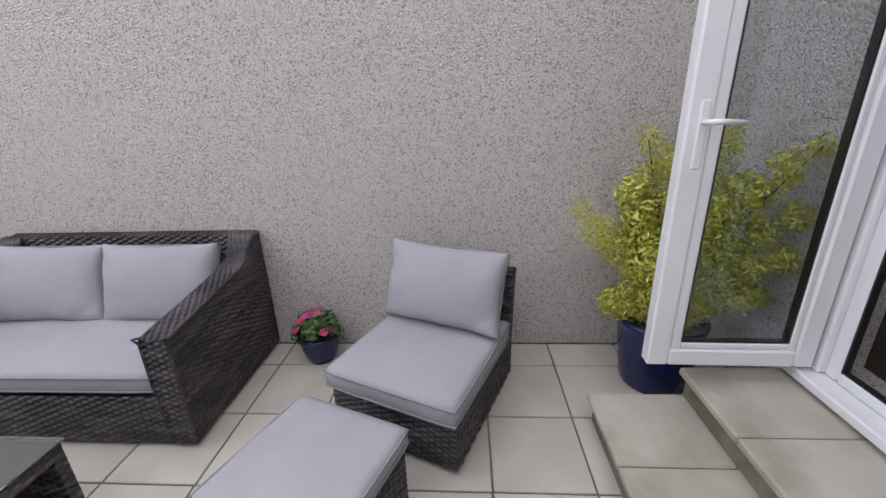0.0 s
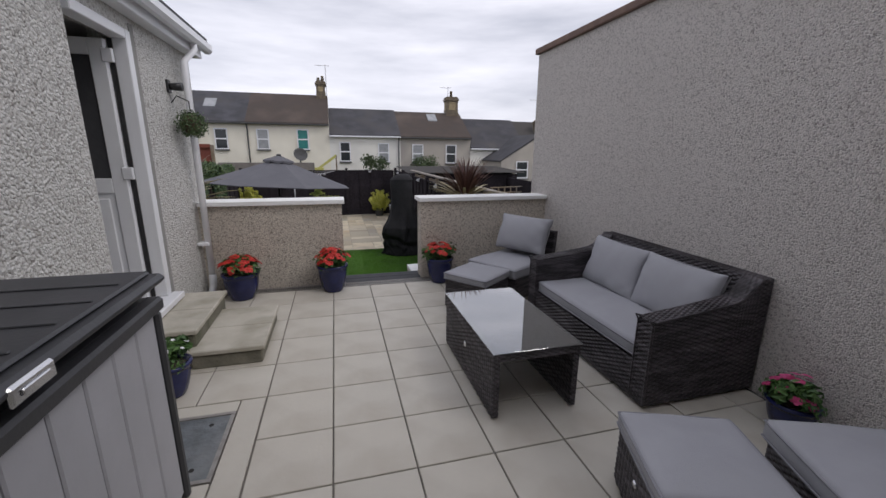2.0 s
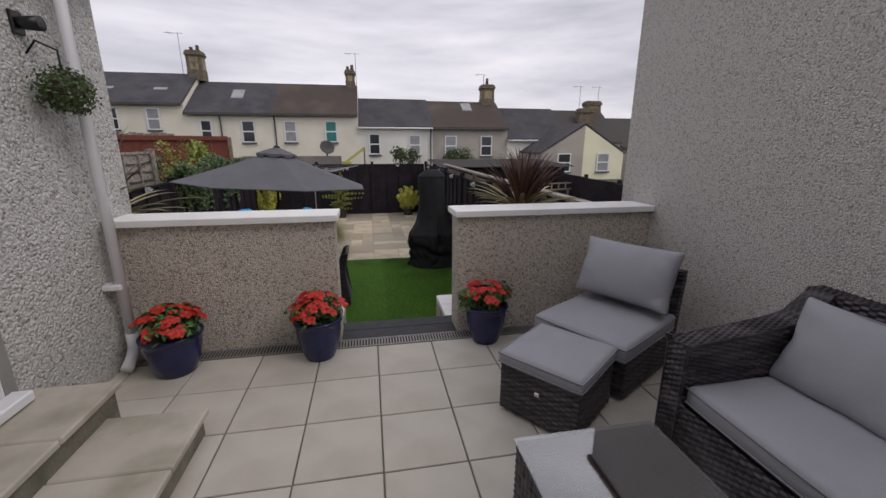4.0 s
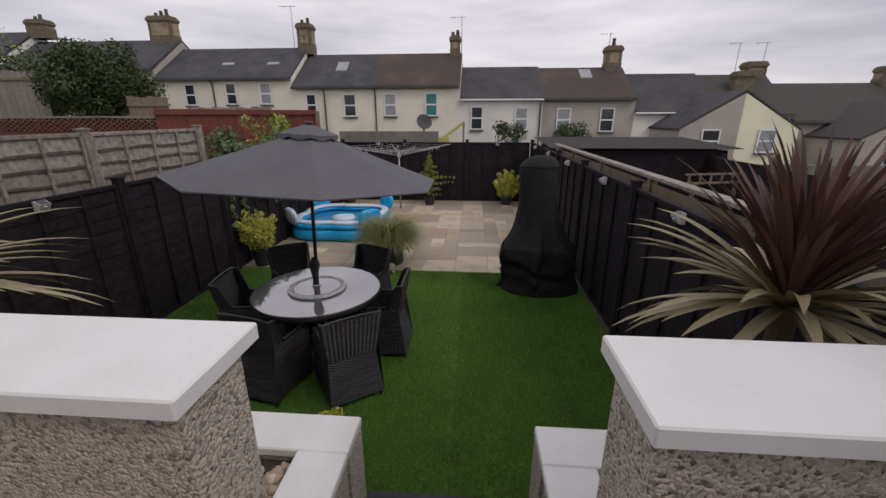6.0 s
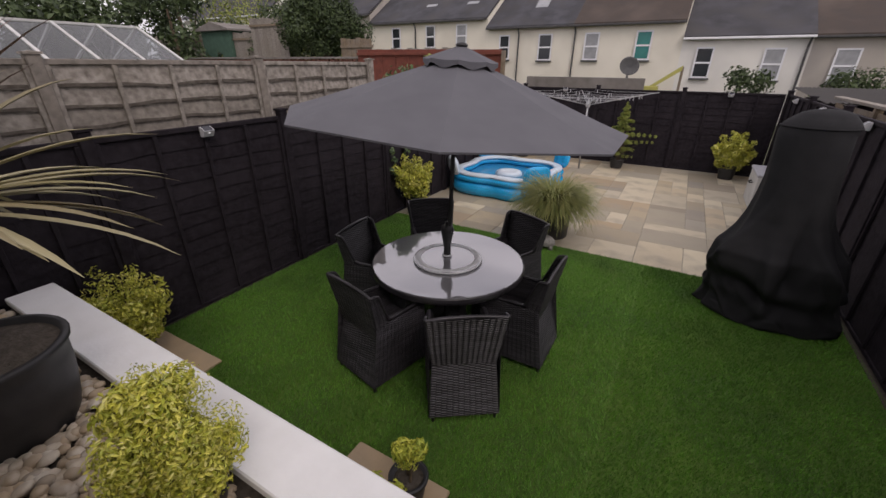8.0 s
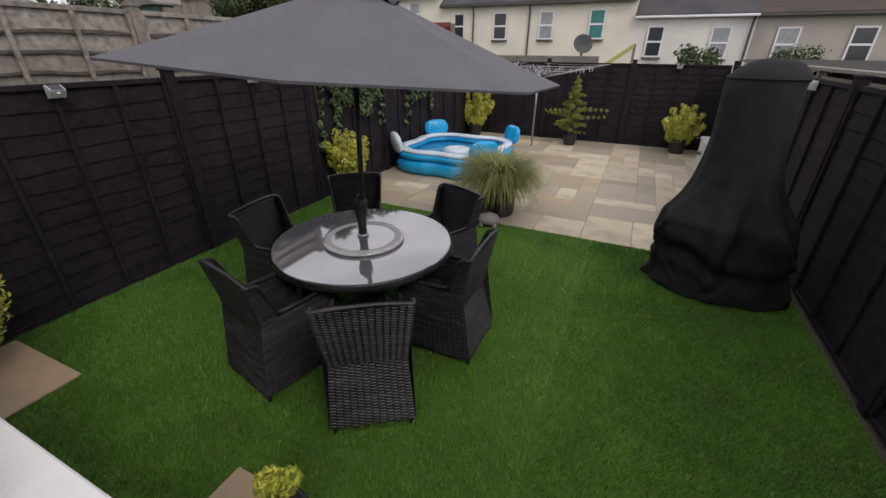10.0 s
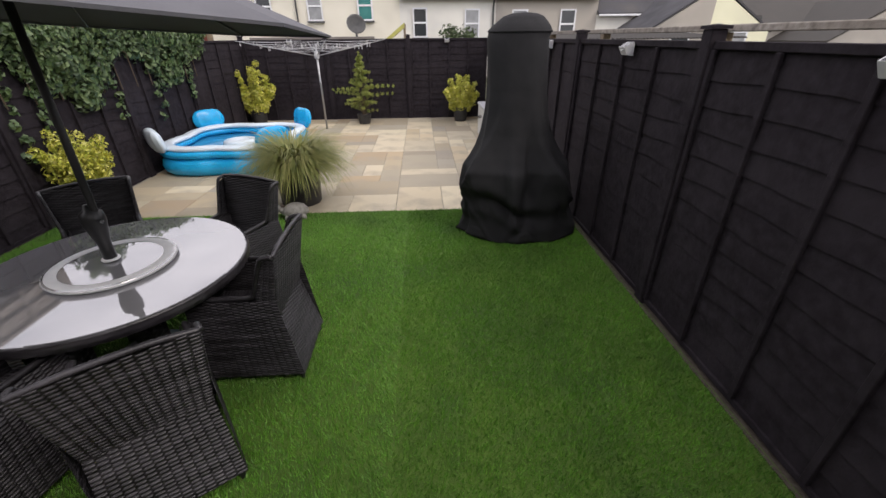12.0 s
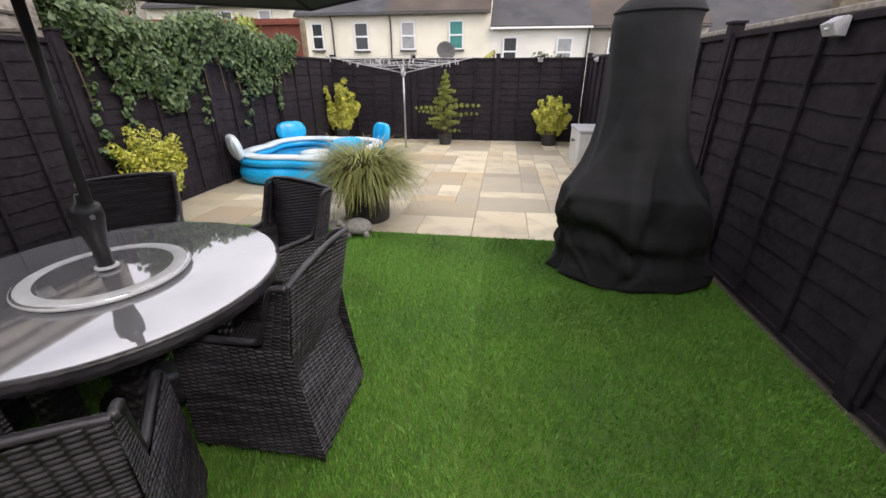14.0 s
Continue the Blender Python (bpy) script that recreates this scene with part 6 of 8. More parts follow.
flag(-4.08, 5.85, -3.15, 6.42, 1)
flag(-1.47, 5.83, -0.72, 6.40, 0)
bush_pot(-3.88, 6.10, LAWN_Z + 0.03, 0.15, 0.27, M_BLACKPOT, shoot_bush(0.33, 0.28, 0.54, 16, 71, 0.115), M_LEAF_Y, 9000, 0.022, "black pot with a yellow-green shrub by the fence", 71)
bush_pot(-0.93, 6.24, LAWN_Z + 0.03, 0.11, 0.2, M_BLACKPOT, [(0, 0, 0.36, 0.07), (0.05, 0.03, 0.42, 0.06), (-0.04, 0.0, 0.40, 0.06)], M_LEAF_B, 800, 0.02, "small pot with a clipped yellow-green sprig", 72)
bush_pot(-0.95, 6.0, LAWN_Z + 0.03, 0.10, 0.18, M_BLACKPOT, [(0, 0, 0.28, 0.08), (0.06, 0.05, 0.3, 0.06), (-0.06, 0.02, 0.34, 0.05)], M_LEAF_B, 800, 0.02, "small pot with a leafy yellow-green plant", 73)


# ---- dining set on the lawn ----
TX, TY, TZ = -1.67, 8.04, -0.325
tb = thing("dining_table", "round dark rattan dining table with a black glass top", "table", pose(TX, TY, LAWN_Z))
th = TZ - LAWN_Z
rim = Shape()
R = 0.75
nst = 140
v, f = [], []
for i in range(nst):
    a = 2 * math.pi * i / nst
    for k, (dr, z) in enumerate(((-0.02, th - 0.075), (0.004, th - 0.06), (0.0, th - 0.045), (0.006, th - 0.03), (0.001, th - 0.018), (0.005, th - 0.008), (-0.02, th - 0.004))):
        rr = R + dr + 0.004 * math.cos(math.pi * (i + k))
        v.append((rr * math.cos(a), rr * math.sin(a), z))
for i in range(nst):
    for k in range(6):
        j = (i + 1) % nst
        f.append((i * 7 + k, j * 7 + k, j * 7 + k + 1, i * 7 + k + 1))
part("rim", mesh_of("rim", v, f, M_RATTAN_B, True), None, tb)
part("underframe", Shape().lathe([(0.0, th - 0.07), (R - 0.03, th - 0.07), (R - 0.03, th - 0.012), (0.0, th - 0.012)], 40), M_RATTAN_B, tb)
part("glass_top", Shape().lathe([(0.0, th - 0.006), (R - 0.012, th - 0.006), (R - 0.006, th - 0.003), (R - 0.012, th), (0.0, th)], 64), M_TABLEGLASS, tb, "black tempered glass top")
ls = part("turntable", Shape().lathe([(0.0, th + 0.012), (0.27, th + 0.012), (0.335, th + 0.010), (0.34, th + 0.02), (0.335, th + 0.028), (0.30, th + 0.03), (0.295, th + 0.026), (0.0, th + 0.026)], 64), M_TABLEGLASS, tb, "glass turntable")
part("turntable_ring", Shape().lathe([(0.266, th + 0.0275), (0.270, th + 0.030), (0.318, th + 0.030), (0.338, th + 0.026), (0.342, th + 0.018), (0.335, th + 0.008), (0.30, th + 0.002)], 64), M_LAZY, ls, "pale grey ring", True)
for i in range(4):
    a = math.pi / 4 + i * math.pi / 2
    x, y = 0.36 * math.cos(a), 0.36 * math.sin(a)
    part("leg", woven_mesh("leg", woven_box(x - 0.06, y - 0.06, 0.0, x + 0.06, y + 0.06, th - 0.072, "wens", 0.04, 0.026), M_RATTAN_B), None, tb)

pr = thing("parasol", "open charcoal parasol through the table's centre", "parasol", pose(TX - 0.02, TY + 0.02, LAWN_Z))
part("base", Shape().lathe([(0.0, 0.0), (0.24, 0.0), (0.24, 0.04), (0.06, 0.08), (0.03, 0.12), (0.03, 0.30), (0.0, 0.30)], 28), M_BLACKMETAL, pr, smooth=True)
pole_top = 1.50 - LAWN_Z
part("pole", Shape().tube([(0, 0, 0.30), (0.03, 0, 1.2), (0.08, 0, pole_top - 0.02)], 0.02, 14), M_BLACKMETAL, pr, smooth=True)
cl = part("tilt_collar", Shape().lathe([(0.0, 0.0), (0.036, 0.0), (0.034, 0.10), (0.044, 0.16), (0.062, 0.26), (0.058, 0.31), (0.03, 0.33), (0.021, 0.36), (0.0, 0.36)], 18, (0, 0, th + 0.032)), M_BLACKMETAL, pr, "black parasol collar", True)
part("ring", Shape().lathe([(0.034, 0.0), (0.05, 0.002), (0.048, 0.012), (0.034, 0.014)], 20, (0, 0, th + 0.034)), M_PVC, cl, "white plastic ring", True)
part("knob", Shape().tube([(0.05, -0.03, th + 0.30), (0.085, -0.05, th + 0.305)], 0.012, 8), M_CHROME, cl)
NR, CR, ZE, ZT = 8, 1.46, 0.955 - LAWN_Z, 1.50 - LAWN_Z
tilt = pose(0.07, 0, ZE + 0.055, -2.2, 3.3, 0)
canopy, flap = Shape(), Shape()


def canopy_point(k, q, sag=0.0):
    """A point of the canopy: k in ribs, q from the crown (0) to the edge (1)."""
    k0 = math.floor(k)
    t = k - k0
    a0, a1 = 2 * math.pi * (k0 + 0.55) / NR, 2 * math.pi * (k0 + 1.55) / NR
    p0, p1 = Vector((math.cos(a0), math.sin(a0), 0)), Vector((math.cos(a1), math.sin(a1), 0))
    p = p0.lerp(p1, t) * CR * q
    z = (ZT - ZE - 0.03) * (1 - q) ** 1.05 - 0.05 * math.sin(math.pi * t) * q * (1 - q) + sag
    return Vector((p.x, p.y, z))


def sheet(shape, q0, q1, nq, lift, hem):
    nk = NR * 6
    v, f = [], []
    for j in range(nq + 1):
        q = q0 + (q1 - q0) * j / nq
        for i in range(nk):
            v.append(canopy_point(i / 6, q, lift))
    if hem:
        for i in range(nk):
            p = canopy_point(i / 6, q1, lift)
            scal = 0.5 + 0.5 * math.cos(2 * math.pi * (i / 6)) if hem > 0.05 else 1.0
            v.append(Vector((p.x * 0.998, p.y * 0.998, p.z - hem * (1.0 - 0.45 * scal))))
        nq += 1
    for j in range(nq):
        for i in range(nk):
            f.append((j * nk + i, j * nk + (i + 1) % nk, (j + 1) * nk + (i + 1) % nk, (j + 1) * nk + i))
    return shape.add(v, f)


cp = part("canopy", mesh_of("canopy", *(lambda s: (s.v, s.f))(sheet(canopy, 0.06, 1.0, 8, 0.0, 0.022)), M_CANOPY, False), None, pr, "charcoal fabric canopy", m=tilt)
part("vent_flap", mesh_of("vent_flap", *(lambda s: (s.v, s.f))(sheet(flap, 0.0, 0.21, 3, 0.062, 0.055)), M_CANOPY, False), None, cp, "small scalloped vent flap")
part("finial", Shape().lathe([(0.0, 0.0), (0.045, 0.0), (0.05, 0.015), (0.03, 0.03), (0.0, 0.035)], 14, (0, 0, ZT - ZE + 0.018)), M_BLACKMETAL, cp, smooth=True)
for k in range(NR):
    e0, e1 = canopy_point(k, 0.06, -0.012), canopy_point(k, 0.99, -0.014)
    rb = part("rib", Shape().tube([e0, e0.lerp(e1, 0.5) + Vector((0, 0, -0.004)), e1], 0.007, 6), M_BLACKMETAL, cp)
    mid = canopy_point(k, 0.45, -0.02)
    part("strut", Shape().tube([mid, Vector((0, 0, 0.08))], 0.006, 6), M_BLACKMETAL, cp)


def dining_chair(name_m, label):
    """Woven tub chair: faces +x, back at -x, seat height 0.44, rear rim 0.95 high, flaring outwards at the top."""
    c = thing("dining_chair", label, "chair", name_m, group="chairs round the dining table")
    st, sd = 0.046, 0.0105
    w0, w1 = 0.235, 0.29           # half width at floor and at the rim of the back
    w2 = 0.272                      # half width of the flared foot
    zb, zs, za, zt = 0.06, 0.42, 0.63, 0.94
    b = Shape()
    # outer back: leans and flares
    weave(b, (-0.36, w2, zb), (-0.36, -w2, zb), (-0.262, -w0 - 0.012, 0.48), (-0.262, w0 + 0.012, 0.48), st, sd, 0.0052)
    weave(b, (-0.262, w0 + 0.012, 0.48), (-0.262, -w0 - 0.012, 0.48), (-0.35, -w1, zt), (-0.35, w1, zt), st, sd, 0.0052)
    weave(b, (-0.20, -w0, zs), (-0.20, w0, zs), (-0.31, w1 - 0.02, zt), (-0.31, -w1 + 0.02, zt), st, sd, 0.0048)
    part("backrest", woven_mesh("backrest", b, M_RATTAN_B), None, c)
    part("top_rail", wrapped([(-0.335, -w1, zt - 0.005), (-0.335, -w1 * 0.4, zt + 0.012), (-0.335, w1 * 0.4, zt + 0.012), (-0.335, w1, zt - 0.005)], [0.015] * 4), M_RATTAN_B, c, smooth=True)
    for s in (-1, 1):
        a = Shape()
        front_lo, front_hi = (0.265, s * w2, zb), (0.25, s * (w0 + 0.02), za)
        back_lo, back_hi, back_top = (-0.36, s * w2, zb), (-0.285, s * (w0 + 0.03), za), (-0.35, s * w1, zt)
        if s < 0:
            weave(a, back_lo, front_lo, front_hi, back_hi, st, sd, 0.0052)
        else:
            weave(a, front_lo, back_lo, back_hi, front_hi, st, sd, 0.0052)
        t = 0.045
        i0, i1 = (0.25, s * (w0 - t), zs), (0.25, s * (w0 + 0.02 - t), za)
        j0, j1 = (-0.2, s * (w0 - t), zs), (-0.24, s * (w0 + 0.03 - t), za)
        if s > 0:
            weave(a, j0, i0, i1, j1, st, sd, 0.0048)
        else:
            weave(a, i0, j0, j1, i1, st, sd, 0.0048)
        # wing that sweeps from the armrest up to the back's corner
        k0, k1, k2 = (-0.285, s * (w0 + 0.03), za - 0.01), (-0.165, s * (w0 + 0.028), za), (-0.345, s * w1, zt - 0.01)
        k3 = (-0.255, s * (w1 - 0.012), zt - 0.04)
        q = [k0, k1, k3, k2] if s < 0 else [k1, k0, k2, k3]
        weave(a, q[0], q[1], q[2], q[3], st, sd, 0.0048)
        weave(a, q[1], q[0], q[3], q[2], st, sd, 0.0048)
        part("side_panel", woven_mesh("side_panel", a, M_RATTAN_B), None, c)
        part("armrest", wrapped([(0.255, s * (w0 + 0.0), za - 0.02), (0.22, s * (w0 + 0.0), za + 0.008), (0.0, s * (w0 + 0.006), za + 0.012), (-0.135, s * (w0 + 0.012), za + 0.02), (-0.175, s * (w0 + 0.022), za + 0.07), (-0.245, s * (w1 - 0.012), zt - 0.06), (-0.275, s * (w1 - 0.004), zt - 0.015), (-0.335, s * w1, zt - 0.005)], [0.015, 0.018, 0.018, 0.016, 0.014, 0.013, 0.014, 0.015]), M_RATTAN_B, c, smooth=True)
    fr_ = Shape()
    weave(fr_, (0.265, -w2, zb), (0.265, w2, zb), (0.255, w0, zs), (0.255, -w0, zs), st, sd, 0.0052)
    part("front_panel", woven_mesh("front_panel", fr_, M_RATTAN_B), None, c)
    se = Shape()
    weave(se, (0.25, -w0, zs), (0.25, w0, zs), (-0.2, w0, zs), (-0.2, -w0, zs), st, sd, 0.0048)
    part("seat", woven_mesh("seat", se, M_RATTAN_B), None, c)
    for x, y in ((0.245, -0.235), (0.245, 0.235), (-0.335, -0.245), (-0.335, 0.245)):
        part("leg", Shape().tube([(x, y, 0.0), (x, y, 0.10)], [0.013, 0.018], 8), M_BLACKMETAL, c)
    return c


chair_lab = "black-brown rattan tub armchair drawn up to the table"
first = None
for bx, by, ang in ((-0.97, 7.05, -55), (-1.92, 6.99, -103), (-0.67, 8.03, 0), (-1.25, 9.06, 66), (-2.47, 9.03, 129), (-2.69, 7.91, 187)):
    # bx, by: middle of the chair's back; it faces the table
    a = radians(ang)
    m = pose(bx - 0.25 * math.cos(a), by - 0.25 * math.sin(a), LAWN_Z, 0, 0, ang + 180)
    if first is None:
        first = dining_chair(m, chair_lab)
    else:
        copy_thing(first, m)

# ---- covered item by the fence ----
def draped(prof, rows, n=200):
    """A fabric cover over a round-topped frame, from (radius, height, depth of folds): long creases that run down and aslant, a slack belly and a hem that pools on the turf."""
    rnd = random.Random(81)
    folds = [(rnd.uniform(0, 6.283), k, rnd.uniform(0.4, 0.9)) for k in (2, 3, 5, 8)]
    creases = [(rnd.uniform(0, 6.283), rnd.uniform(0.22, 0.60), rnd.uniform(0.8, 1.6) * rnd.choice((1, 1, -0.8)), rnd.uniform(-0.7, 0.7), rnd.uniform(0.3, 0.95), rnd.uniform(0.35, 0.7)) for _ in range(16)]
    wrinkles = [(rnd.uniform(0, 6.283), rnd.uniform(0.07, 0.16), rnd.uniform(0.3, 0.65) * rnd.choice((1, -1)), rnd.uniform(-1.6, 1.6), rnd.uniform(0.05, 0.7), rnd.uniform(0.12, 0.3)) for _ in range(34)]
    hs = [p[1] for p in prof][::-1]
    tab = [(float(np.interp(z, hs, [p[0] for p in prof][::-1])), float(z), float(np.interp(z, hs, [p[2] for p in prof][::-1]))) for z in np.linspace(prof[0][1], prof[-1][1], rows)]
    v, f = [], []
    for r, z, amp in tab:
        for i in range(n):
            a = 2 * math.pi * i / n
            w = sum(g * math.sin(fr * a + p + z * 1.3) for p, fr, g in folds) / 3.0
            for p, wd, g, drift, zc, zr in creases:
                d = (a - p - drift * (z - zc) + math.pi) % (2 * math.pi) - math.pi
                w += g * max(0.0, 1 - (d / wd if d > 0 else -2.6 * d / wd)) ** 1.15 * math.exp(-((z - zc) / zr) ** 2)
            for p, wd, g, drift, zc, zr in wrinkles:
                d = (a - p - drift * (z - zc) + math.pi) % (2 * math.pi) - math.pi
                w += g * max(0.0, 1 - abs(d) / wd) * math.exp(-((z - zc) / zr) ** 2)
            zt = 0.36 + 0.10 * math.sin(2 * a + 0.4) + 0.03 * math.sin(5 * a)
            tuck = (0.45 + 0.55 * math.sin(3 * a + 0.7)) * math.exp(-((z - zt) / 0.055) ** 2)
            roll = math.exp(-((z - zt - 0.13) / 0.08) ** 2) + 0.7 * math.exp(-((z - zt + 0.14) / 0.06) ** 2)
            rr = r + amp * (0.72 * w - 0.16) + amp * (0.28 * roll - 0.85 * tuck)
            lean = 0.125 * (1 - z / 2.1) + 0.055 * max(0.0, (z - 1.95) / 0.2)
            v.append((min(rr * math.cos(a) + lean, 0.815), rr * math.sin(a) * (0.86 - 0.12 * max(0.0, 1 - z / 1.2)) + 0.02 * math.sin(3 * z), max(0.003, z + (0.02 * math.sin(7 * a) if 0.01 < z < 0.12 else 0))))
    for j in range(len(tab) - 1):
        for i in range(n):
            f.append((j * n + i, (j + 1) * n + i, (j + 1) * n + (i + 1) % n, j * n + (i + 1) % n))
    return v, f


cover = thing("furniture_cover", "tall black fabric cover draped over garden equipment", "furniture cover", pose(1.17, 10.02, LAWN_Z))
part("crown", mesh_of("crown", *draped([(0.0, 2.172, 0.0), (0.10, 2.168, 0.002), (0.19, 2.135, 0.004), (0.26, 2.075, 0.006), (0.292, 2.035, 0.006), (0.298, 2.015, 0.006)], 14), M_COVER, True), None, cover)
part("skirt", mesh_of("skirt", *draped([(0.294, 2.018, 0.006), (0.296, 1.86, 0.014), (0.298, 1.70, 0.022), (0.305, 1.50, 0.032), (0.335, 1.30, 0.055), (0.385, 1.10, 0.075), (0.45, 0.95, 0.09), (0.52, 0.84, 0.10), (0.585, 0.76, 0.105), (0.60, 0.66, 0.11),
                                        (0.595, 0.54, 0.11), (0.59, 0.42, 0.11), (0.59, 0.30, 0.11), (0.60, 0.20, 0.11), (0.62, 0.12, 0.10), (0.645, 0.05, 0.10), (0.66, 0.012, 0.09), (0.62, 0.004, 0.08)], 96), M_COVER, True), None, cover)
part("seam", mesh_of("seam", *draped([(0.300, 2.026, 0.006), (0.307, 2.022, 0.006), (0.307, 2.010, 0.006), (0.298, 2.005, 0.006)], 4), M_COVER, True), None, cover, "stitched seam under the crown")

# ---- garden paving's far end ----
def pool():
    t = thing("paddling_pool", "blue and white inflatable family paddling pool", "paddling pool", pose(-3.06, 13.32, LAWN_Z + 0.001))
    hx, hy, r = 1.0, 1.0, 0.30

    def ring(off, n=80):
        pts = []
        for i in range(n):
            a = 2 * math.pi * i / n
            c, s = math.cos(a), math.sin(a)
            e = 5.0
            q = (abs(c) ** e + abs(s) ** e) ** (-1 / e)
            wave = 1 - 0.045 * math.cos(4 * a) ** 2
            pts.append(((hx + off) * c * q * wave, (hy + off) * s * q * wave))
        return pts
    nm = 80

    def torus(off, z, rad, squash, material, name, label=""):
        c = ring(off)
        sh = Shape()
        v, f = [], []
        for i, (x, y) in enumerate(c):
            x0, y0 = c[i - 1]
            x1, y1 = c[(i + 1) % nm]
            d = Vector((x1 - x0, y1 - y0, 0)).normalized()
            o = Vector((d.y, -d.x, 0))
            for k in range(10):
                b = 2 * math.pi * k / 10
                puff = rad * (1 + 0.03 * math.sin(i * 0.9))
                v.append(Vector((x, y, z)) + o * math.cos(b) * puff + Vector((0, 0, 1)) * math.sin(b) * puff * squash)
        for i in range(nm):
            for k in range(10):
                f.append((i * 10 + k, i * 10 + (k + 1) % 10, ((i + 1) % nm) * 10 + (k + 1) % 10, ((i + 1) % nm) * 10 + k))
        return part(name, mesh_of(name, v, f, material, True), None, t, label)
    torus(0.0, 0.145, 0.115, 1.26, M_POOLB, "wall_ring", "blue inflated wall ring")
    torus(-0.005, 0.345, 0.11, 0.62, M_POOLB, "wall_ring", "blue inflated wall ring")
    torus(-0.03, 0.43, 0.10, 0.45, M_POOLW, "rim_ring", "white inflated rim")
    wp = ring(-0.10)
    part("water", mesh_of("water", [(x, y, 0.28 + 0.004 * math.sin(7 * x + 4 * y)) for x, y in wp] + [(0, 0, 0.28)], [(i, (i + 1) % nm, nm) for i in range(nm)], M_WATER), None, t, "clear blue water")
    part("centre_island", Shape().lathe([(0.0, 0.24), (0.26, 0.24), (0.30, 0.30), (0.27, 0.36), (0.18, 0.375), (0.12, 0.35), (0.0, 0.35)], 28), M_POOLW, t, "white inflated drinks island", True)
    for sx in (-1, 1):
        for sy in (-1, 1):
            m = pose(sx * 0.86, sy * 0.86, 0.43, 0, 0, math.degrees(math.atan2(sy, sx)))
            v, f = [], []
            for j in range(13):
                b = math.pi * (j / 12 - 0.5)
                for i in range(36):
                    a = 2 * math.pi * i / 36
                    ca, sa, cb = math.cos(a), math.sin(a), math.cos(b) ** 0.55
                    yy = 0.29 * math.copysign(abs(sa) ** 0.6, sa) * cb
                    v.append((0.075 * ca * cb * (1 + 0.22 * math.cos(yy * 62)), yy, 0.15 + 0.19 * math.sin(b)))
            for j in range(12):
                for i in range(36):
                    f.append((j * 36 + i, j * 36 + (i + 1) % 36, (j + 1) * 36 + (i + 1) % 36, (j + 1) * 36 + i))
            part("seat_back", Shape().add(v, f), M_POOLB if sy > 0 or sx > 0 else M_POOLW, t, "ribbed inflated corner backrest", True, m @ pose(0.05, 0, -0.01, 0, 12, 0))
    return t


pool()


def grass_pot(x, y):
    t = thing("potted_grass", "tall black pot of arching ornamental grass", "potted plant", pose(x, y, LAWN_Z))
    plant_pot(t, 0.26, 0.285, 0.50, M_BLACKPOT, 0.0, 0.012)
    rnd = random.Random(91)
    sh = Shape()
    for _ in range(3000):
        a, e = rnd.uniform(0, 6.283), radians(rnd.uniform(22, 80))
        L = rnd.uniform(0.46, 0.82)
        q = rnd.random() ** 0.7
        p = Vector((math.cos(a) * 0.2 * q, math.sin(a) * 0.2 * q, 0.48))
        a += rnd.uniform(-0.6, 0.6)
        d, s = Vector((math.cos(a), math.sin(a), 0)), Vector((-math.sin(a), math.cos(a), 0))
        v, f = [], []
        for i in range(6):
            w = 0.0055 * (1 - (i / 5.4) ** 2)
            v += [p + s * w, p - s * w]
            p = p + (d * math.cos(e) + Vector((0, 0, math.sin(e)))) * (L / 5)
            e -= radians(rnd.uniform(12, 30))
        f = [(2 * i, 2 * i + 1, 2 * i + 3, 2 * i + 2) for i in range(5)]
        sh.add(v, f)
    part("grass_blades", mesh_of("grass_blades", sh.v, sh.f, M_GRASSY), None, t)


grass_pot(-1.42, 11.04)

# stone tortoise beside the pot, one plain mesh
tor = Shape()
tor.lathe([(0.0, 0.03), (0.09, 0.03), (0.115, 0.05), (0.108, 0.08), (0.08, 0.115), (0.04, 0.132), (0.0, 0.137)], 18, (0, 0, 0), 0.8)
tor.lathe([(0.0, -0.03), (0.022, -0.022), (0.032, 0.0), (0.024, 0.022), (0.0, 0.032)], 10, (-0.145, 0.0, 0.10))
tor.tube([(-0.09, 0, 0.06), (-0.135, 0, 0.09)], [0.03, 0.024], 8)
for sx in (-0.07, 0.07):
    for sy in (-0.06, 0.06):
        tor.tube([(sx, sy, 0.0), (sx * 0.9, sy * 0.9, 0.05)], [0.026, 0.022], 8)
tor.v = [(1.4 * x, 1.4 * y, 1.4 * z) for x, y, z in tor.v]
solid("tortoise_ornament", tor, M_ORN, "small grey stone tortoise ornament by the pot", "ornament", smooth=True, m=pose(-1.35, 10.49, LAWN_Z + 0.001, 0, 0, 10))

bush_pot(-3.86, 10.74, LAWN_Z, 0.17, 0.42, M_BLACKPOT, shoot_bush(0.34, 0.44, 0.56, 15, 93, 0.11), M_LEAF_Y, 7600, 0.03, "black pot with a rounded yellow-green shrub by the fence", 93)
bush_pot(-3.93, 16.72, LAWN_Z, 0.20, 0.38, M_BLACKPOT, shoot_bush(0.40, 0.42, 0.98, 14, 94, 0.115), M_LEAF_Y, 9500, 0.036, "black pot with a tall golden shrub", 94)
bush_pot(1.27, 16.74, LAWN_Z, 0.19, 0.36, M_BLACKPOT, shoot_bush(0.40, 0.38, 0.64, 14, 95, 0.115), M_LEAF_Y, 8500, 0.036, "black pot with a rounded golden shrub", 95)
con = []
rnd = random.Random(96)
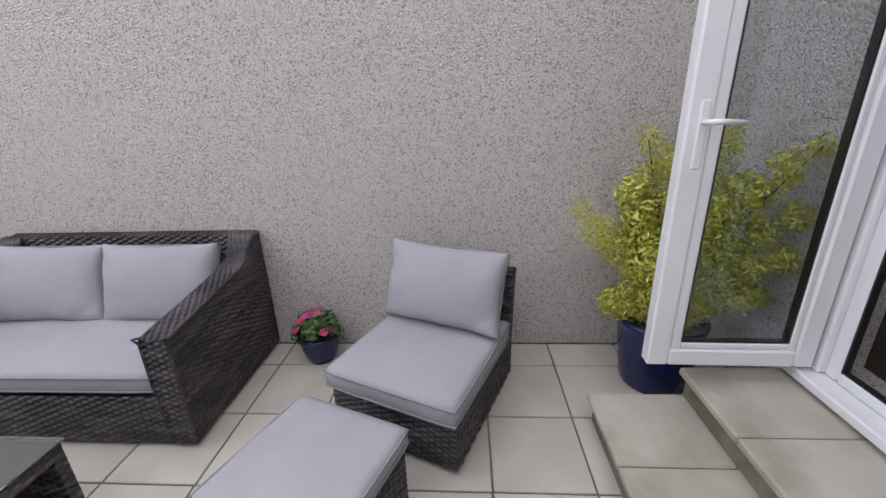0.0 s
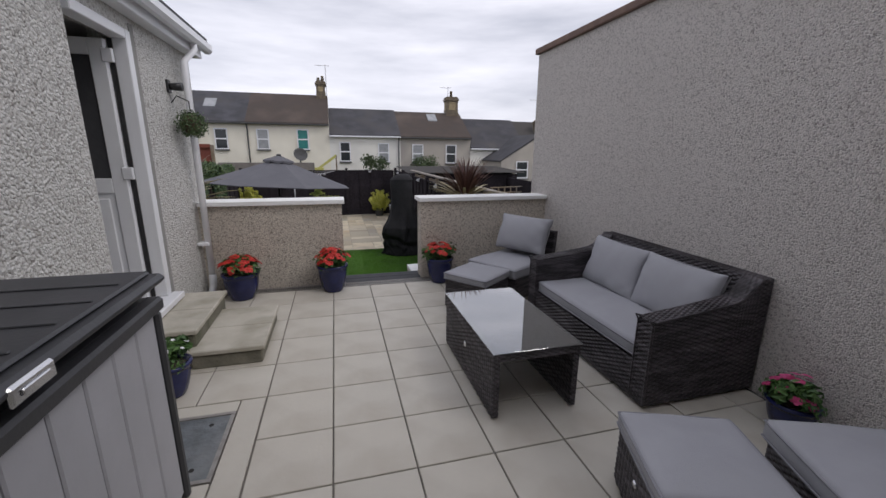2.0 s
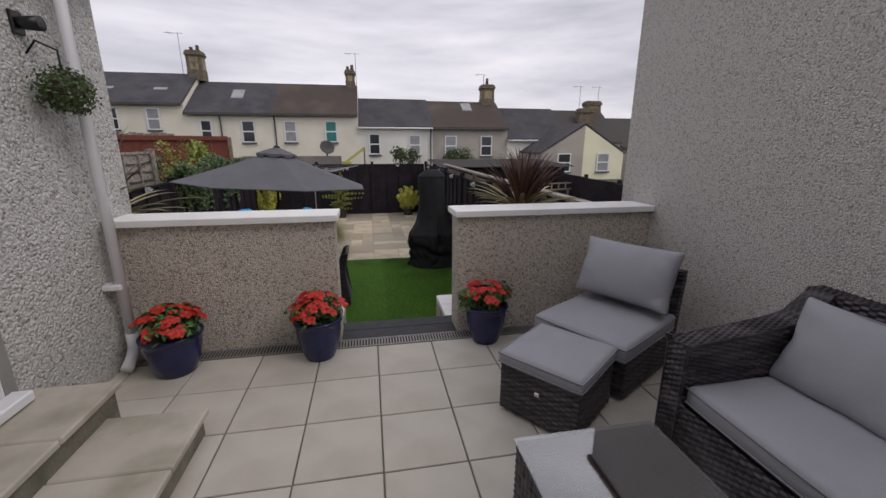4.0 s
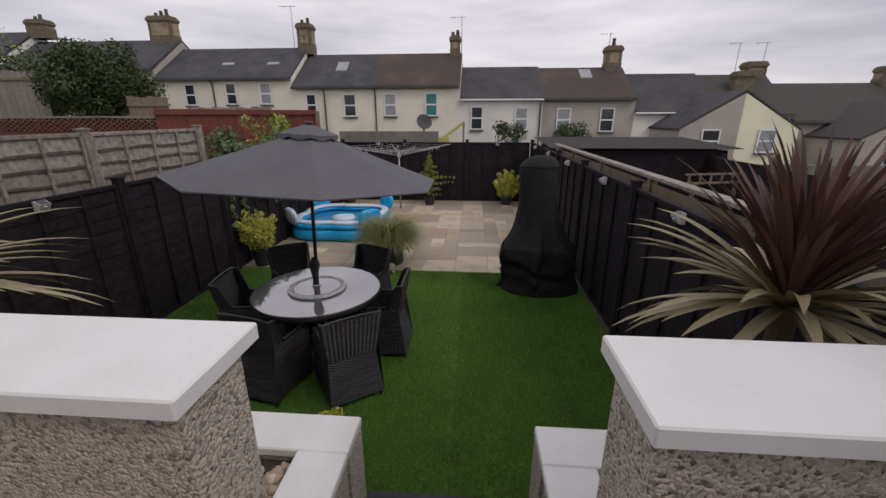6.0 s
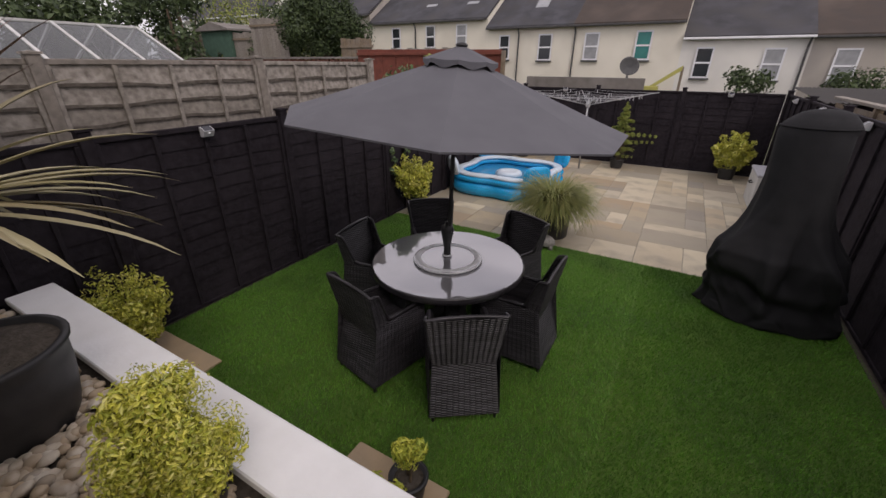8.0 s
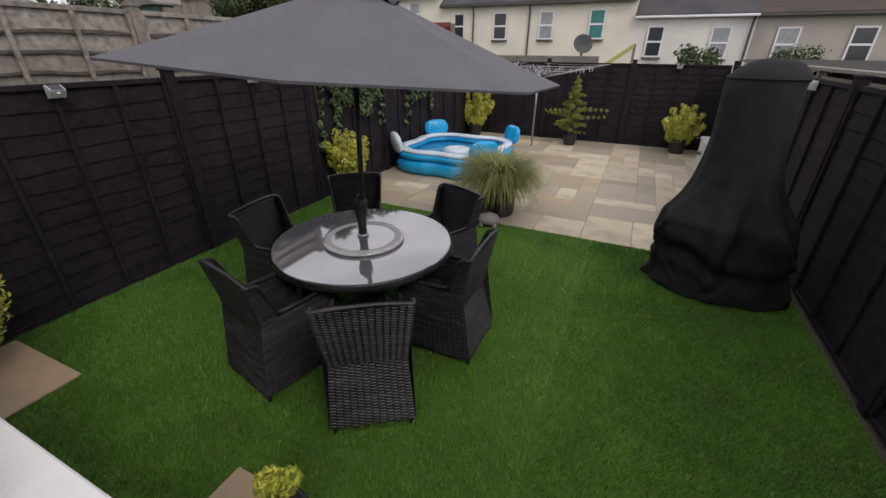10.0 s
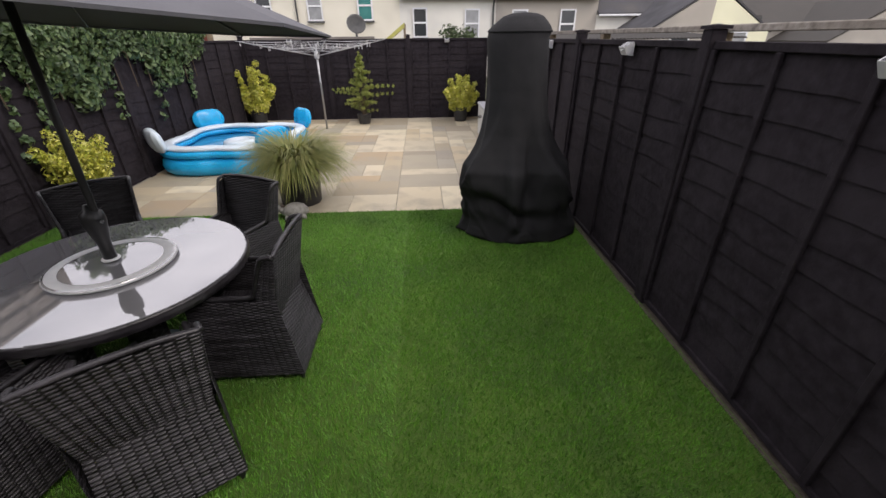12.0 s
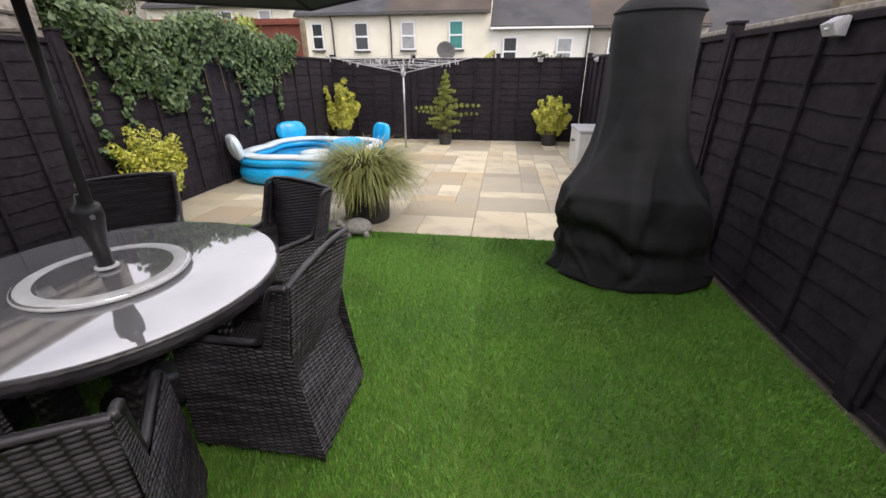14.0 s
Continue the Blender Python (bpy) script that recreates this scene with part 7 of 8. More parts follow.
for i in range(30):
    h = i / 29
    a = i * 2.4
    r = (0.45 if h < 0.2 else 1.0 if h < 0.5 else 0.50 * (1.15 - h)) * rnd.uniform(0.6, 1.05)
    n_k = 6 if r > 0.4 else 3
    for k in range(1, n_k + 1):
        q = k / n_k
        con.append((math.cos(a) * r * q, math.sin(a) * r * q, 0.30 + h * 1.25 + 0.16 * r * q * (1 - 0.6 * q), 0.055 * (1.2 - 0.6 * q)))
for k in range(5):
    con.append((0.0, 0.0, 1.42 + 0.06 * k, 0.045 - 0.006 * k))
bush_pot(-1.23, 16.58, LAWN_Z, 0.17, 0.24, M_BLACKPOT, con, M_LEAF_C, 8000, 0.026, "low pot with an open feathery conifer", 96, 14, 0.28)

# pale storage box behind the cover
sb = thing("storage_box", "pale grey storage box against the fence", "storage box", pose(1.51, 14.19, LAWN_Z))
part("body", Shape().box(0.02, 0.02, 0.0, 0.46, 1.02, 0.62, 0.01), M_GREENH, sb)
part("lid", Shape().box(0.0, 0.0, 0.622, 0.48, 1.04, 0.68, 0.015), M_BIN, sb, "grey lid")
part("handle", Shape().tube([(0.015, 0.42, 0.45), (-0.03, 0.45, 0.43), (-0.03, 0.58, 0.43), (0.015, 0.61, 0.45)], 0.012, 8), M_BLACKMETAL, sb)

# rotary clothes dryer
dr = thing("rotary_dryer", "open rotary clothes dryer with pegs along its lines", "clothes dryer", pose(-2.08, 15.97, LAWN_Z, 0, 0, 20))
part("pole", Shape().tube([(0, 0, 0), (0, 0, 1.78)], 0.022, 10), M_METAL, dr, smooth=True)
part("hub", Shape().lathe([(0, 0), (0.05, 0), (0.06, 0.06), (0.04, 0.14), (0, 0.14)], 12, (0, 0, 1.56)), M_LAMP, dr)
AR = 1.62
tips = []
for k in range(4):
    a = math.pi / 2 * k
    tip = Vector((AR * math.cos(a), AR * math.sin(a), 1.93))
    tips.append(tip)
    am = part("arm", Shape().tube([Vector((0.05 * math.cos(a), 0.05 * math.sin(a), 1.62)), tip], 0.011, 7), M_METAL, dr, smooth=True)
    part("strut", Shape().tube([Vector((0.03 * math.cos(a), 0.03 * math.sin(a), 1.77)), Vector((0, 0, 1.62)).lerp(tip, 0.5)], 0.008, 6), M_METAL, am)
for q in (0.35, 0.5, 0.65, 0.8, 0.97):
    loop = []
    for k in range(4):
        p0, p1 = Vector((0, 0, 1.62)).lerp(tips[k], q), Vector((0, 0, 1.62)).lerp(tips[(k + 1) % 4], q)
        loop += [p0, p0.lerp(p1, 0.5) - Vector((0, 0, 0.03))]
    part("line", Shape().tube(loop + [loop[0]], 0.004, 4, False), M_LAMP, dr, "white plastic line")
rnd = random.Random(97)
for i in range(44):
    k, q, t = rnd.randrange(4), rnd.choice((0.8, 0.97, 0.65)), rnd.random()
    p = Vector((0, 0, 1.62)).lerp(tips[k], q).lerp(Vector((0, 0, 1.62)).lerp(tips[(k + 1) % 4], q), t)
    part("peg", Shape().box(p.x - 0.008, p.y - 0.008, p.z - 0.09, p.x + 0.008, p.y + 0.008, p.z - 0.012), M_LAMP, dr)


# ---- solar lamps on the fences ----
def solar_lamp(m):
    t = thing("solar_lamp", "small white solar wedge lamp on the fence", "garden light", m, group="solar lamps")
    part("housing", Shape().prism([(0.0, 0.05), (-0.02, 0.055), (-0.085, 0.015), (-0.05, -0.045), (0.0, -0.05)], "x", -0.055, 0.055), M_LAMP, t)
    part("solar_panel", Shape().add([(-0.045, -0.022, 0.0562), (0.045, -0.022, 0.0562), (0.045, -0.082, 0.0195), (-0.045, -0.082, 0.0195), (-0.045, -0.022, 0.054), (0.045, -0.022, 0.054), (0.045, -0.082, 0.017), (-0.045, -0.082, 0.017)],
                                    [(0, 1, 2, 3), (0, 4, 5, 1), (1, 5, 6, 2), (2, 6, 7, 3), (3, 7, 4, 0)]), M_SOLAR, t)
    part("sensor", Shape().lathe([(0.0, -0.008), (0.012, -0.004), (0.014, 0.0), (0.012, 0.006), (0.0, 0.01)], 10, (0, -0.075, -0.01)), M_PVC, t, smooth=True)
    return t


lamp0 = None
for y in (7.37, 9.38, 11.38, 13.4):
    m = pose(LEFT_X + 0.002, y, 0.80, 0, 0, 90)
    if lamp0 is None:
        lamp0 = solar_lamp(m)
    else:
        copy_thing(lamp0, m)
for y in (7.32, 9.51, 11.8, 13.95, 16.15):
    copy_thing(lamp0, pose(RIGHT_X - 0.002, y, 0.79, 0, 0, -90))
for x in (-3.0, 0.95):
    copy_thing(lamp0, pose(x, FAR_Y - 0.002, 0.81))

# ---- ivy over the west fence ----
rng = np.random.default_rng(101)
cen = []
for i in range(230):
    y = rng.uniform(10.4, 14.95)
    edge = min(1.0, (y - 10.25) / 0.6, (15.1 - y) / 0.6)
    drop = rng.random() ** 1.5
    z = 1.05 + 0.10 * math.sin(2.1 * y) * edge - drop * (0.80 * (0.65 + 0.35 * math.sin(3.3 * y + 1)) + 0.1)
    if edge < 0.4 and drop > 0.5:
        continue
    cen.append((LEFT_X + 0.02 + 0.20 * (1 - drop) * rng.random(), y, z + 0.06, rng.uniform(0.09, 0.18)))
for y0, d in ((10.5, 1.0), (10.9, 0.75), (12.2, 0.85), (13.2, 1.0), (14.3, 0.8)):
    for k in range(7):
        cen.append((LEFT_X + 0.06, y0 + rng.uniform(-0.06, 0.06), 0.75 - d * k / 6, 0.06))
pp, nn = clumps(cen, 16000, 102)
pp[:, 0] = np.maximum(pp[:, 0], LEFT_X - 0.16)
nn[:, 0] += 0.9
iv = thing("ivy", "dark green ivy spilling over the black fence", "climbing plant")
part("foliage", leaves_mesh("foliage", pp, nn, rng.uniform(0.026, 0.052, len(pp)), M_LEAF_D, 0.62, 0.12, 103), None, iv)
for y0 in np.linspace(10.4, 14.5, 12):
    part("stem", Shape().tube([(LEFT_X - 0.1, y0, 0.85), (LEFT_X + 0.05, y0 + 0.05, 0.72), (LEFT_X + 0.04, y0 + 0.1, 0.25)], 0.008, 5), M_STEM, iv)


# ---- beyond the fences ----
def bush(x, y, z, rx, rz, seed, mat_, count, size, label, name="shrub"):
    t = thing(name, label, "shrub", pose(x, y, z), group="garden shrubs")
    bl = blob_bush(rx, rz, 0.1, seed, 36, rx * 0.4)
    for c in bl[:8]:
        part("branch", Shape().tube([(0, 0, 0), (c[0] * 0.5, c[1] * 0.5, c[2] * 0.6), c[:3]], [0.04, 0.025, 0.01], 5), M_STEM, t)
    a, b = clumps(bl, count, seed)
    part("foliage", leaves_mesh("foliage", a, b, np.random.default_rng(seed).uniform(size * 0.6, size * 1.3, len(a)), mat_, 0.55, 0.2, seed), None, t)


bush(-6.2, 16.4, -1.2, 0.75, 2.75, 111, M_LEAF_C, 3200, 0.07, "leafy yellow-green shrub behind the fence")
bush(-6.6, 14.6, -1.2, 0.7, 2.3, 112, M_LEAF_D, 2600, 0.07, "dark green shrub behind the fence")
bush(2.3, 29.0, -1.3, 0.9, 2.3, 113, M_LEAF_T, 2200, 0.09, "dark rounded shrub before the white house")
bush(6.0, 29.3, -1.3, 1.1, 2.2, 114, M_LEAF_T, 2200, 0.09, "dark rounded shrub before the beige house")

tr = thing("tree", "dense dark green tree beyond the next gardens", "tree", pose(-16.4, 21.6, 1.45))
part("trunk", Shape().tube([(0, 0, 0), (0.1, 0, 1.0), (0, 0.1, 2.0), (0.1, 0, 2.9)], [0.26, 0.2, 0.15, 0.07], 10).tube([(0.05, 0, 0.6), (0.9, 0.3, 2.0)], [0.1, 0.04], 7).tube([(0.05, 0, 0.8), (-1.0, -0.2, 2.1)], [0.1, 0.04], 7).tube([(0, 0, 1.2), (0.3, -0.9, 2.4)], [0.08, 0.03], 7), M_STEM, tr)
rnd = random.Random(121)
tc = []
for _ in range(60):
    a, q, h = rnd.uniform(0, 6.283), rnd.random() ** 0.5, rnd.random()
    w = 2.25 * math.sin(math.pi * (0.25 + 0.63 * h))
    tc.append((math.cos(a) * q * w, math.sin(a) * q * w, 0.4 + 2.6 * h, rnd.uniform(0.4, 0.75)))
a, b = clumps(tc, 24000, 121)
part("crown", leaves_mesh("crown", a, b, np.random.default_rng(122).uniform(0.05, 0.10, len(a)), M_LEAF_T, 0.55, 0.2, 123), None, tr)

for i, (x, y, top, w) in enumerate(((-27.0, 20.0, 5.6, 3.6), (-33.0, 24.0, 8.5, 5.0), (-22.5, 13.5, 4.3, 2.6), (-26.0, 14.0, 3.6, 2.6), (-38.0, 17.0, 7.0, 5.0))):
    t2 = thing("tree", "dark green tree on the rising ground to the west", "tree", pose(x, y, -1.35), group="far trees")
    part("trunk", Shape().tube([(0, 0, 0), (0.1, 0.1, top * 0.45), (0, 0, top)], [0.28, 0.18, 0.05], 8).tube([(0.05, 0, top * 0.3), (w * 0.4, 0.2, top * 0.7)], [0.12, 0.04], 6).tube([(0.05, 0, top * 0.35), (-w * 0.4, -0.2, top * 0.7)], [0.12, 0.04], 6), M_STEM, t2)
    rnd = random.Random(124 + i)
    tc = []
    for _ in range(46):
        a, q, hh = rnd.uniform(0, 6.283), rnd.random() ** 0.5, rnd.random()
        ww = w * math.sin(math.pi * (0.22 + 0.66 * hh))
        tc.append((math.cos(a) * q * ww, math.sin(a) * q * ww, 0.8 + (top + 0.6) * hh, rnd.uniform(0.5, 0.95)))
    a, b = clumps(tc, 5200, 130 + i)
    part("crown", leaves_mesh("crown", a, b, np.random.default_rng(140 + i).uniform(0.10, 0.2, len(a)), M_LEAF_T, 0.55, 0.2, 150 + i), None, t2)
M_SHED = mat("faded_green_shed_paint", (0.07, 0.14, 0.10), 0.85, var=(0.05, 0.10, 0.075), scale=4, bump=0.3)
gs = thing("green_shed", "small faded green timber shed up the slope", "shed", pose(-25.5, 20.8, -0.2))
part("wall", Shape().box(0, 0, 0, 2.6, 2.0, 3.3, 0.01), M_SHED, gs)
part("roof", Shape().prism([(-0.2, 3.302), (2.8, 3.302), (2.8, 3.40), (1.3, 3.75), (-0.2, 3.40)], "y", -0.2, 2.2), M_BLOCK, gs, "grey felt roof")
for i, (x0, x1, y, top) in enumerate(((-14.3, -12.4, 20.4, 2.5), (-20.6, -17.8, 20.5, 3.55), (-12.2, -8.6, 21.4, 2.1), (-31.0, -20.7, 21.0, 3.0))):
    ff = thing("slatted_fence", "weathered brown slatted fence in a far garden", "fence", group="far slatted fences")
    nb_ = int((x1 - x0) / 0.3)
    for k in range(nb_):
        part("slat", Shape().box(x0 + 0.3 * k + 0.01, y, -1.3, x0 + 0.3 * k + 0.29, y + 0.03, top - 0.03 * (k % 3)), M_GREYWOOD if i else M_BROWNWOOD, ff)
    part("rail", Shape().box(x0, y - 0.06, top - 0.4, x1, y - 0.002, top - 0.3), M_BROWNWOOD, ff)

for i, (x, y, top, w) in enumerate(((-19.5, 24.5, 3.4, 1.6), (-23.6, 26.5, 4.4, 2.2), (-30.0, 27.0, 5.6, 2.8), (-21.2, 22.3, 2.2, 1.1))):
    bush(x, y, 1.45, w, top - 1.3, 160 + i, M_LEAF_T if i % 2 else M_LEAF_C, 3600, 0.10, "overgrown dark shrub on the raised ground")
solid("ground_terrace", Shape().box(-70.0, 18.84, -1.31, -12.3, 31.9, 1.5), M_TARMAC, "raised rough ground behind the brick wall", "ground", "structure")

# red-stained fence with brick wall beside it
rf = thing("red_fence", "tall red-brown stained timber fence across the next garden", "fence")
for i in range(10):
    x = -11.6 + i * 0.61
    part("panel", Shape().box(x + 0.004, 18.4 + 0.002 * i, -1.3, x + 0.60, 18.44 + 0.002 * i, 1.95 - 0.006 * i, 0.005), M_REDWOOD, rf)
part("post", Shape().box(-5.50, 18.36, -1.3, -5.38, 18.48, 1.86, 0.01), M_BROWNWOOD, rf)
part("rail", Shape().box(-11.6, 18.33, 1.74, -5.5, 18.398, 1.84, 0.006), M_REDWOOD, rf)
bw = thing("brick_wall", "pierced red-brown brick wall beyond the grey fence", "garden wall")
part("core", Shape().box(-24.0, 18.62, -1.3, -11.62, 18.78, 1.15), M_BRICK, bw)
row = Shape()
for j in range(6):
    for i in range(48):
        x = -24.0 + i * 0.258 + (0.129 if j % 2 else 0)
        row.box(x, 18.58, 1.155 + j * 0.078, x + 0.17, 18.80, 1.223 + j * 0.078)
tagged(part("pierced_bricks", row, M_BRICK, bw), kind="stuff")
part("coping", Shape().box(-24.0, 18.55, 1.63, -11.62, 18.83, 1.70, 0.01), M_BLOCK, bw)

# greenhouse beyond the grey fence
gh = thing("greenhouse", "old white-framed glass greenhouse with a pitched roof", "greenhouse", pose(-8.3, 7.0, -1.3))
gx0, gx1, gy0, gy1, ge, gr = -1.3, 1.3, -2.0, 2.0, 2.70, 3.28
bars_ = [((gx0, y, 0), (gx0, y, ge)) for y in np.linspace(gy0, gy1, 6)] + [((gx1, y, 0), (gx1, y, ge)) for y in np.linspace(gy0, gy1, 6)]
bars_ += [((gx0, y, ge), (0, y, gr)) for y in np.linspace(gy0, gy1, 8)] + [((gx1, y, ge), (0, y, gr)) for y in np.linspace(gy0, gy1, 8)]
bars_ += [((gx0, gy0, ge), (gx0, gy1, ge)), ((gx1, gy0, ge), (gx1, gy1, ge)), ((0, gy0, gr), (0, gy1, gr)), ((gx0, gy1, ge), (gx1, gy1, ge)), ((gx0, gy0, ge), (gx1, gy0, ge)), ((-0.5, gy1, 0), (-0.5, gy1, 2.7)), ((0.5, gy1, 0), (0.5, gy1, 2.7)), ((-0.5, gy0, 0), (-0.5, gy0, 2.7)), ((0.5, gy0, 0), (0.5, gy0, 2.7))]
for p, q in bars_:
    part("glazing_bar", Shape().tube([p, q], 0.028, 4), M_GREENH, gh)
M_GHGLASS = glass("dusty_greenhouse_glass", (0.62, 0.65, 0.66), 0.25, 0.1)
for p in ([(gx0, gy0, ge), (gx0, gy1, ge), (0, gy1, gr), (0, gy0, gr)], [(gx1, gy0, ge), (gx1, gy1, ge), (0, gy1, gr), (0, gy0, gr)], [(gx1, gy0, 0), (gx1, gy1, 0), (gx1, gy1, ge), (gx1, gy0, ge)], [(gx0, gy0, 0), (gx0, gy1, 0), (gx0, gy1, ge), (gx0, gy0, ge)]):
    part("glass_pane", mesh_of("glass_pane", p, [(0, 1, 2, 3)], M_GHGLASS), None, gh)
for yy in (gy0, gy1):
    part("glass_gable", mesh_of("glass_gable", [(gx0, yy, 0), (gx1, yy, 0), (gx1, yy, ge), (0, yy, gr), (gx0, yy, ge)], [(0, 1, 2, 3, 4)], M_GHGLASS), None, gh)

# block wall, dish and yellow slide before the terrace; dark sheds to the east
solid("block_wall", Shape().box(-7.2, 26.0, -1.3, -1.75, 26.2, 0.92, 0.01), M_BLOCK, "low grey block wall before the cream houses", "garden wall")
sd = thing("satellite_dish", "dark satellite dish on a pole by the block wall", "satellite dish", pose(-2.6, 26.6, 1.35))
part("dish", Shape().lathe([(0.0, 0.0), (0.2, 0.03), (0.36, 0.1), (0.43, 0.17), (0.42, 0.18), (0.35, 0.12), (0.0, 0.02)], 20), M_PIPE, sd, smooth=True, m=pose(0, 0, 0, 65, 0, 20))
part("pole", Shape().tube([(0, 0.05, -2.65), (0, 0.05, 0)], 0.05, 8), M_PIPE, sd)
M_SLIDE = mat("faded_yellow_plastic", (0.50, 0.47, 0.12), 0.5, var=(0.42, 0.40, 0.12), scale=4)
sl = thing("garden_slide", "faded yellow plastic slide frame in a far garden", "slide", pose(-1.3, 26.5, -1.3))
part("chute", Shape().prism([(-0.6, 1.5), (-0.6, 1.65), (0.9, 2.75), (0.9, 2.55)], "y", -0.25, 0.25), M_SLIDE, sl)
part("side_panel", Shape().box(-0.5, -0.3, 0.0, 0.1, 0.3, 1.9, 0.02), M_SLIDE, sl)
part("support", Shape().tube([(0.9, -0.2, 0), (0.9, -0.2, 2.7)], 0.05, 6).tube([(0.9, 0.2, 0), (0.9, 0.2, 2.7)], 0.05, 6), M_BROWNWOOD, sl)

sh_ = thing("garden_shed", "low black shed with a corrugated roof behind the fence", "shed", pose(2.60, 15.6, -1.3))
part("wall", Shape().box(0, 0, 0, 4.6, 3.0, 2.05), M_FENCE, sh_)
cor = Shape()
nc = 60
v, f = [], []
for i in range(nc * 2 + 1):
    x = -0.25 + 5.1 * i / (nc * 2)
    z = 2.08 + (0.03 if i % 2 else 0.0) + 0.02
    for yy, dz in ((-0.25, 0.0), (3.2, 0.14)):
        v += [(x, yy, z + dz), (x, yy, z + dz + 0.008)]
for i in range(nc * 2):
    q = 4 * i
    f += [(q + 1, q + 3, q + 7, q + 5), (q, q + 4, q + 6, q + 2), (q, q + 1, q + 5, q + 4), (q + 2, q + 6, q + 7, q + 3)]
part("corrugated_roof", Shape().add(v, f), M_TILE_D, sh_, "grey corrugated sheet roof")
nf = thing("neighbour_fence", "long black fence of the second garden to the east", "fence")
for i in range(9):
    y = 4.9 + 2.0 * i
    part("panel", Shape().box(5.9 + 0.16 * i, y + 0.02, -1.3, 5.95 + 0.16 * i, y + 1.98, 0.62, 0.01), M_FENCE, nf)
    part("post", Shape().box(5.88 + 0.16 * i, y - 0.05, -1.3, 5.98 + 0.16 * i, y + 0.05, 0.70, 0.01), M_FENCE, nf)
part("wall", Shape().box(7.5, 23.0, -1.3, 36.0, 23.3, -0.42, 0.01), M_STEPSIDE, nf, "low mossy stone boundary wall")
gr_ = thing("trellis", "weathered ladder trellis leaning behind the fence", "trellis", pose(5.1, 13.4, 0.14, 0, 0, 12))
part("rail", Shape().box(0, 0, 0.0, 1.6, 0.04, 0.05).box(0, 0, 0.21, 1.6, 0.04, 0.25), M_BROWNWOOD, gr_)
for i in range(6):
    part("rung", Shape().box(0.08 + 0.28 * i, 0.005, 0.051, 0.12 + 0.28 * i, 0.035, 0.209), M_BROWNWOOD, gr_)
for x in (0.2, 1.3):
    part("stand", Shape().box(x, 0.0, -1.44, x + 0.08, 0.04, -0.001), M_GREYWOOD, gr_)

# ---- turf blades: two rolls that meet in a seam, the pile brushed apart along it ----
rng = np.random.default_rng(131)
SEAM_X = 0.033
for x0, x1, side, nb in ((LEFT_X + 0.03, SEAM_X, -1.0, 215000), (SEAM_X, RIGHT_X - 0.055, 1.0, 115000)):
    bx_ = rng.uniform(x0, x1, nb)
    by_ = 5.82 + (10.60 - 5.82) * rng.random(nb)
    ang, hgt = rng.uniform(0, 6.283, nb), rng.uniform(0.014, 0.031, nb)
    tuft = np.sin(bx_ * 41 + 3 * np.sin(by_ * 17)) * np.sin(by_ * 37 + 2.5 * np.sin(bx_ * 13))
    part_ = np.exp(-(np.abs(bx_ - SEAM_X) / 0.16))
    lx, ly = rng.normal(0, 0.009, nb) + side * (0.002 + 0.008 * part_) + 0.004 * tuft, rng.normal(0, 0.009, nb) + 0.005 - 0.004 * side + 0.004 * tuft
    hgt = hgt * (1 + 0.18 * tuft - 0.12 * part_)
    wx, wy = np.cos(ang) * 0.0026, np.sin(ang) * 0.0026
    V = np.empty((nb, 3, 3))
    V[:, 0] = np.stack([bx_ - wx, by_ - wy, np.full(nb, LAWN_Z)], 1)
    V[:, 1] = np.stack([bx_ + wx, by_ + wy, np.full(nb, LAWN_Z)], 1)
    V[:, 2] = np.stack([bx_ + lx, by_ + ly, LAWN_Z + hgt], 1)
    me = bpy.data.meshes.new("turf_blades")
    me.vertices.add(nb * 3)
    me.vertices.foreach_set("co", V.reshape(-1))
    me.loops.add(nb * 3)
    me.loops.foreach_set("vertex_index", np.arange(nb * 3, dtype=np.int32))
    me.polygons.add(nb)
    me.polygons.foreach_set("loop_start", np.arange(0, nb * 3, 3, dtype=np.int32))
    me.update(calc_edges=True)
    me.materials.append(M_BLADE)
    tagged(part("turf_blades", me, None, lawn), "short green artificial grass pile", kind="stuff")
part("edging_strip", Shape().box(RIGHT_X - 0.052, 5.82, LAWN_Z - 0.001, RIGHT_X - 0.028, 10.60, LAWN_Z + 0.006, 0.002), M_SOIL, lawn, "thin line of soil along the fence")

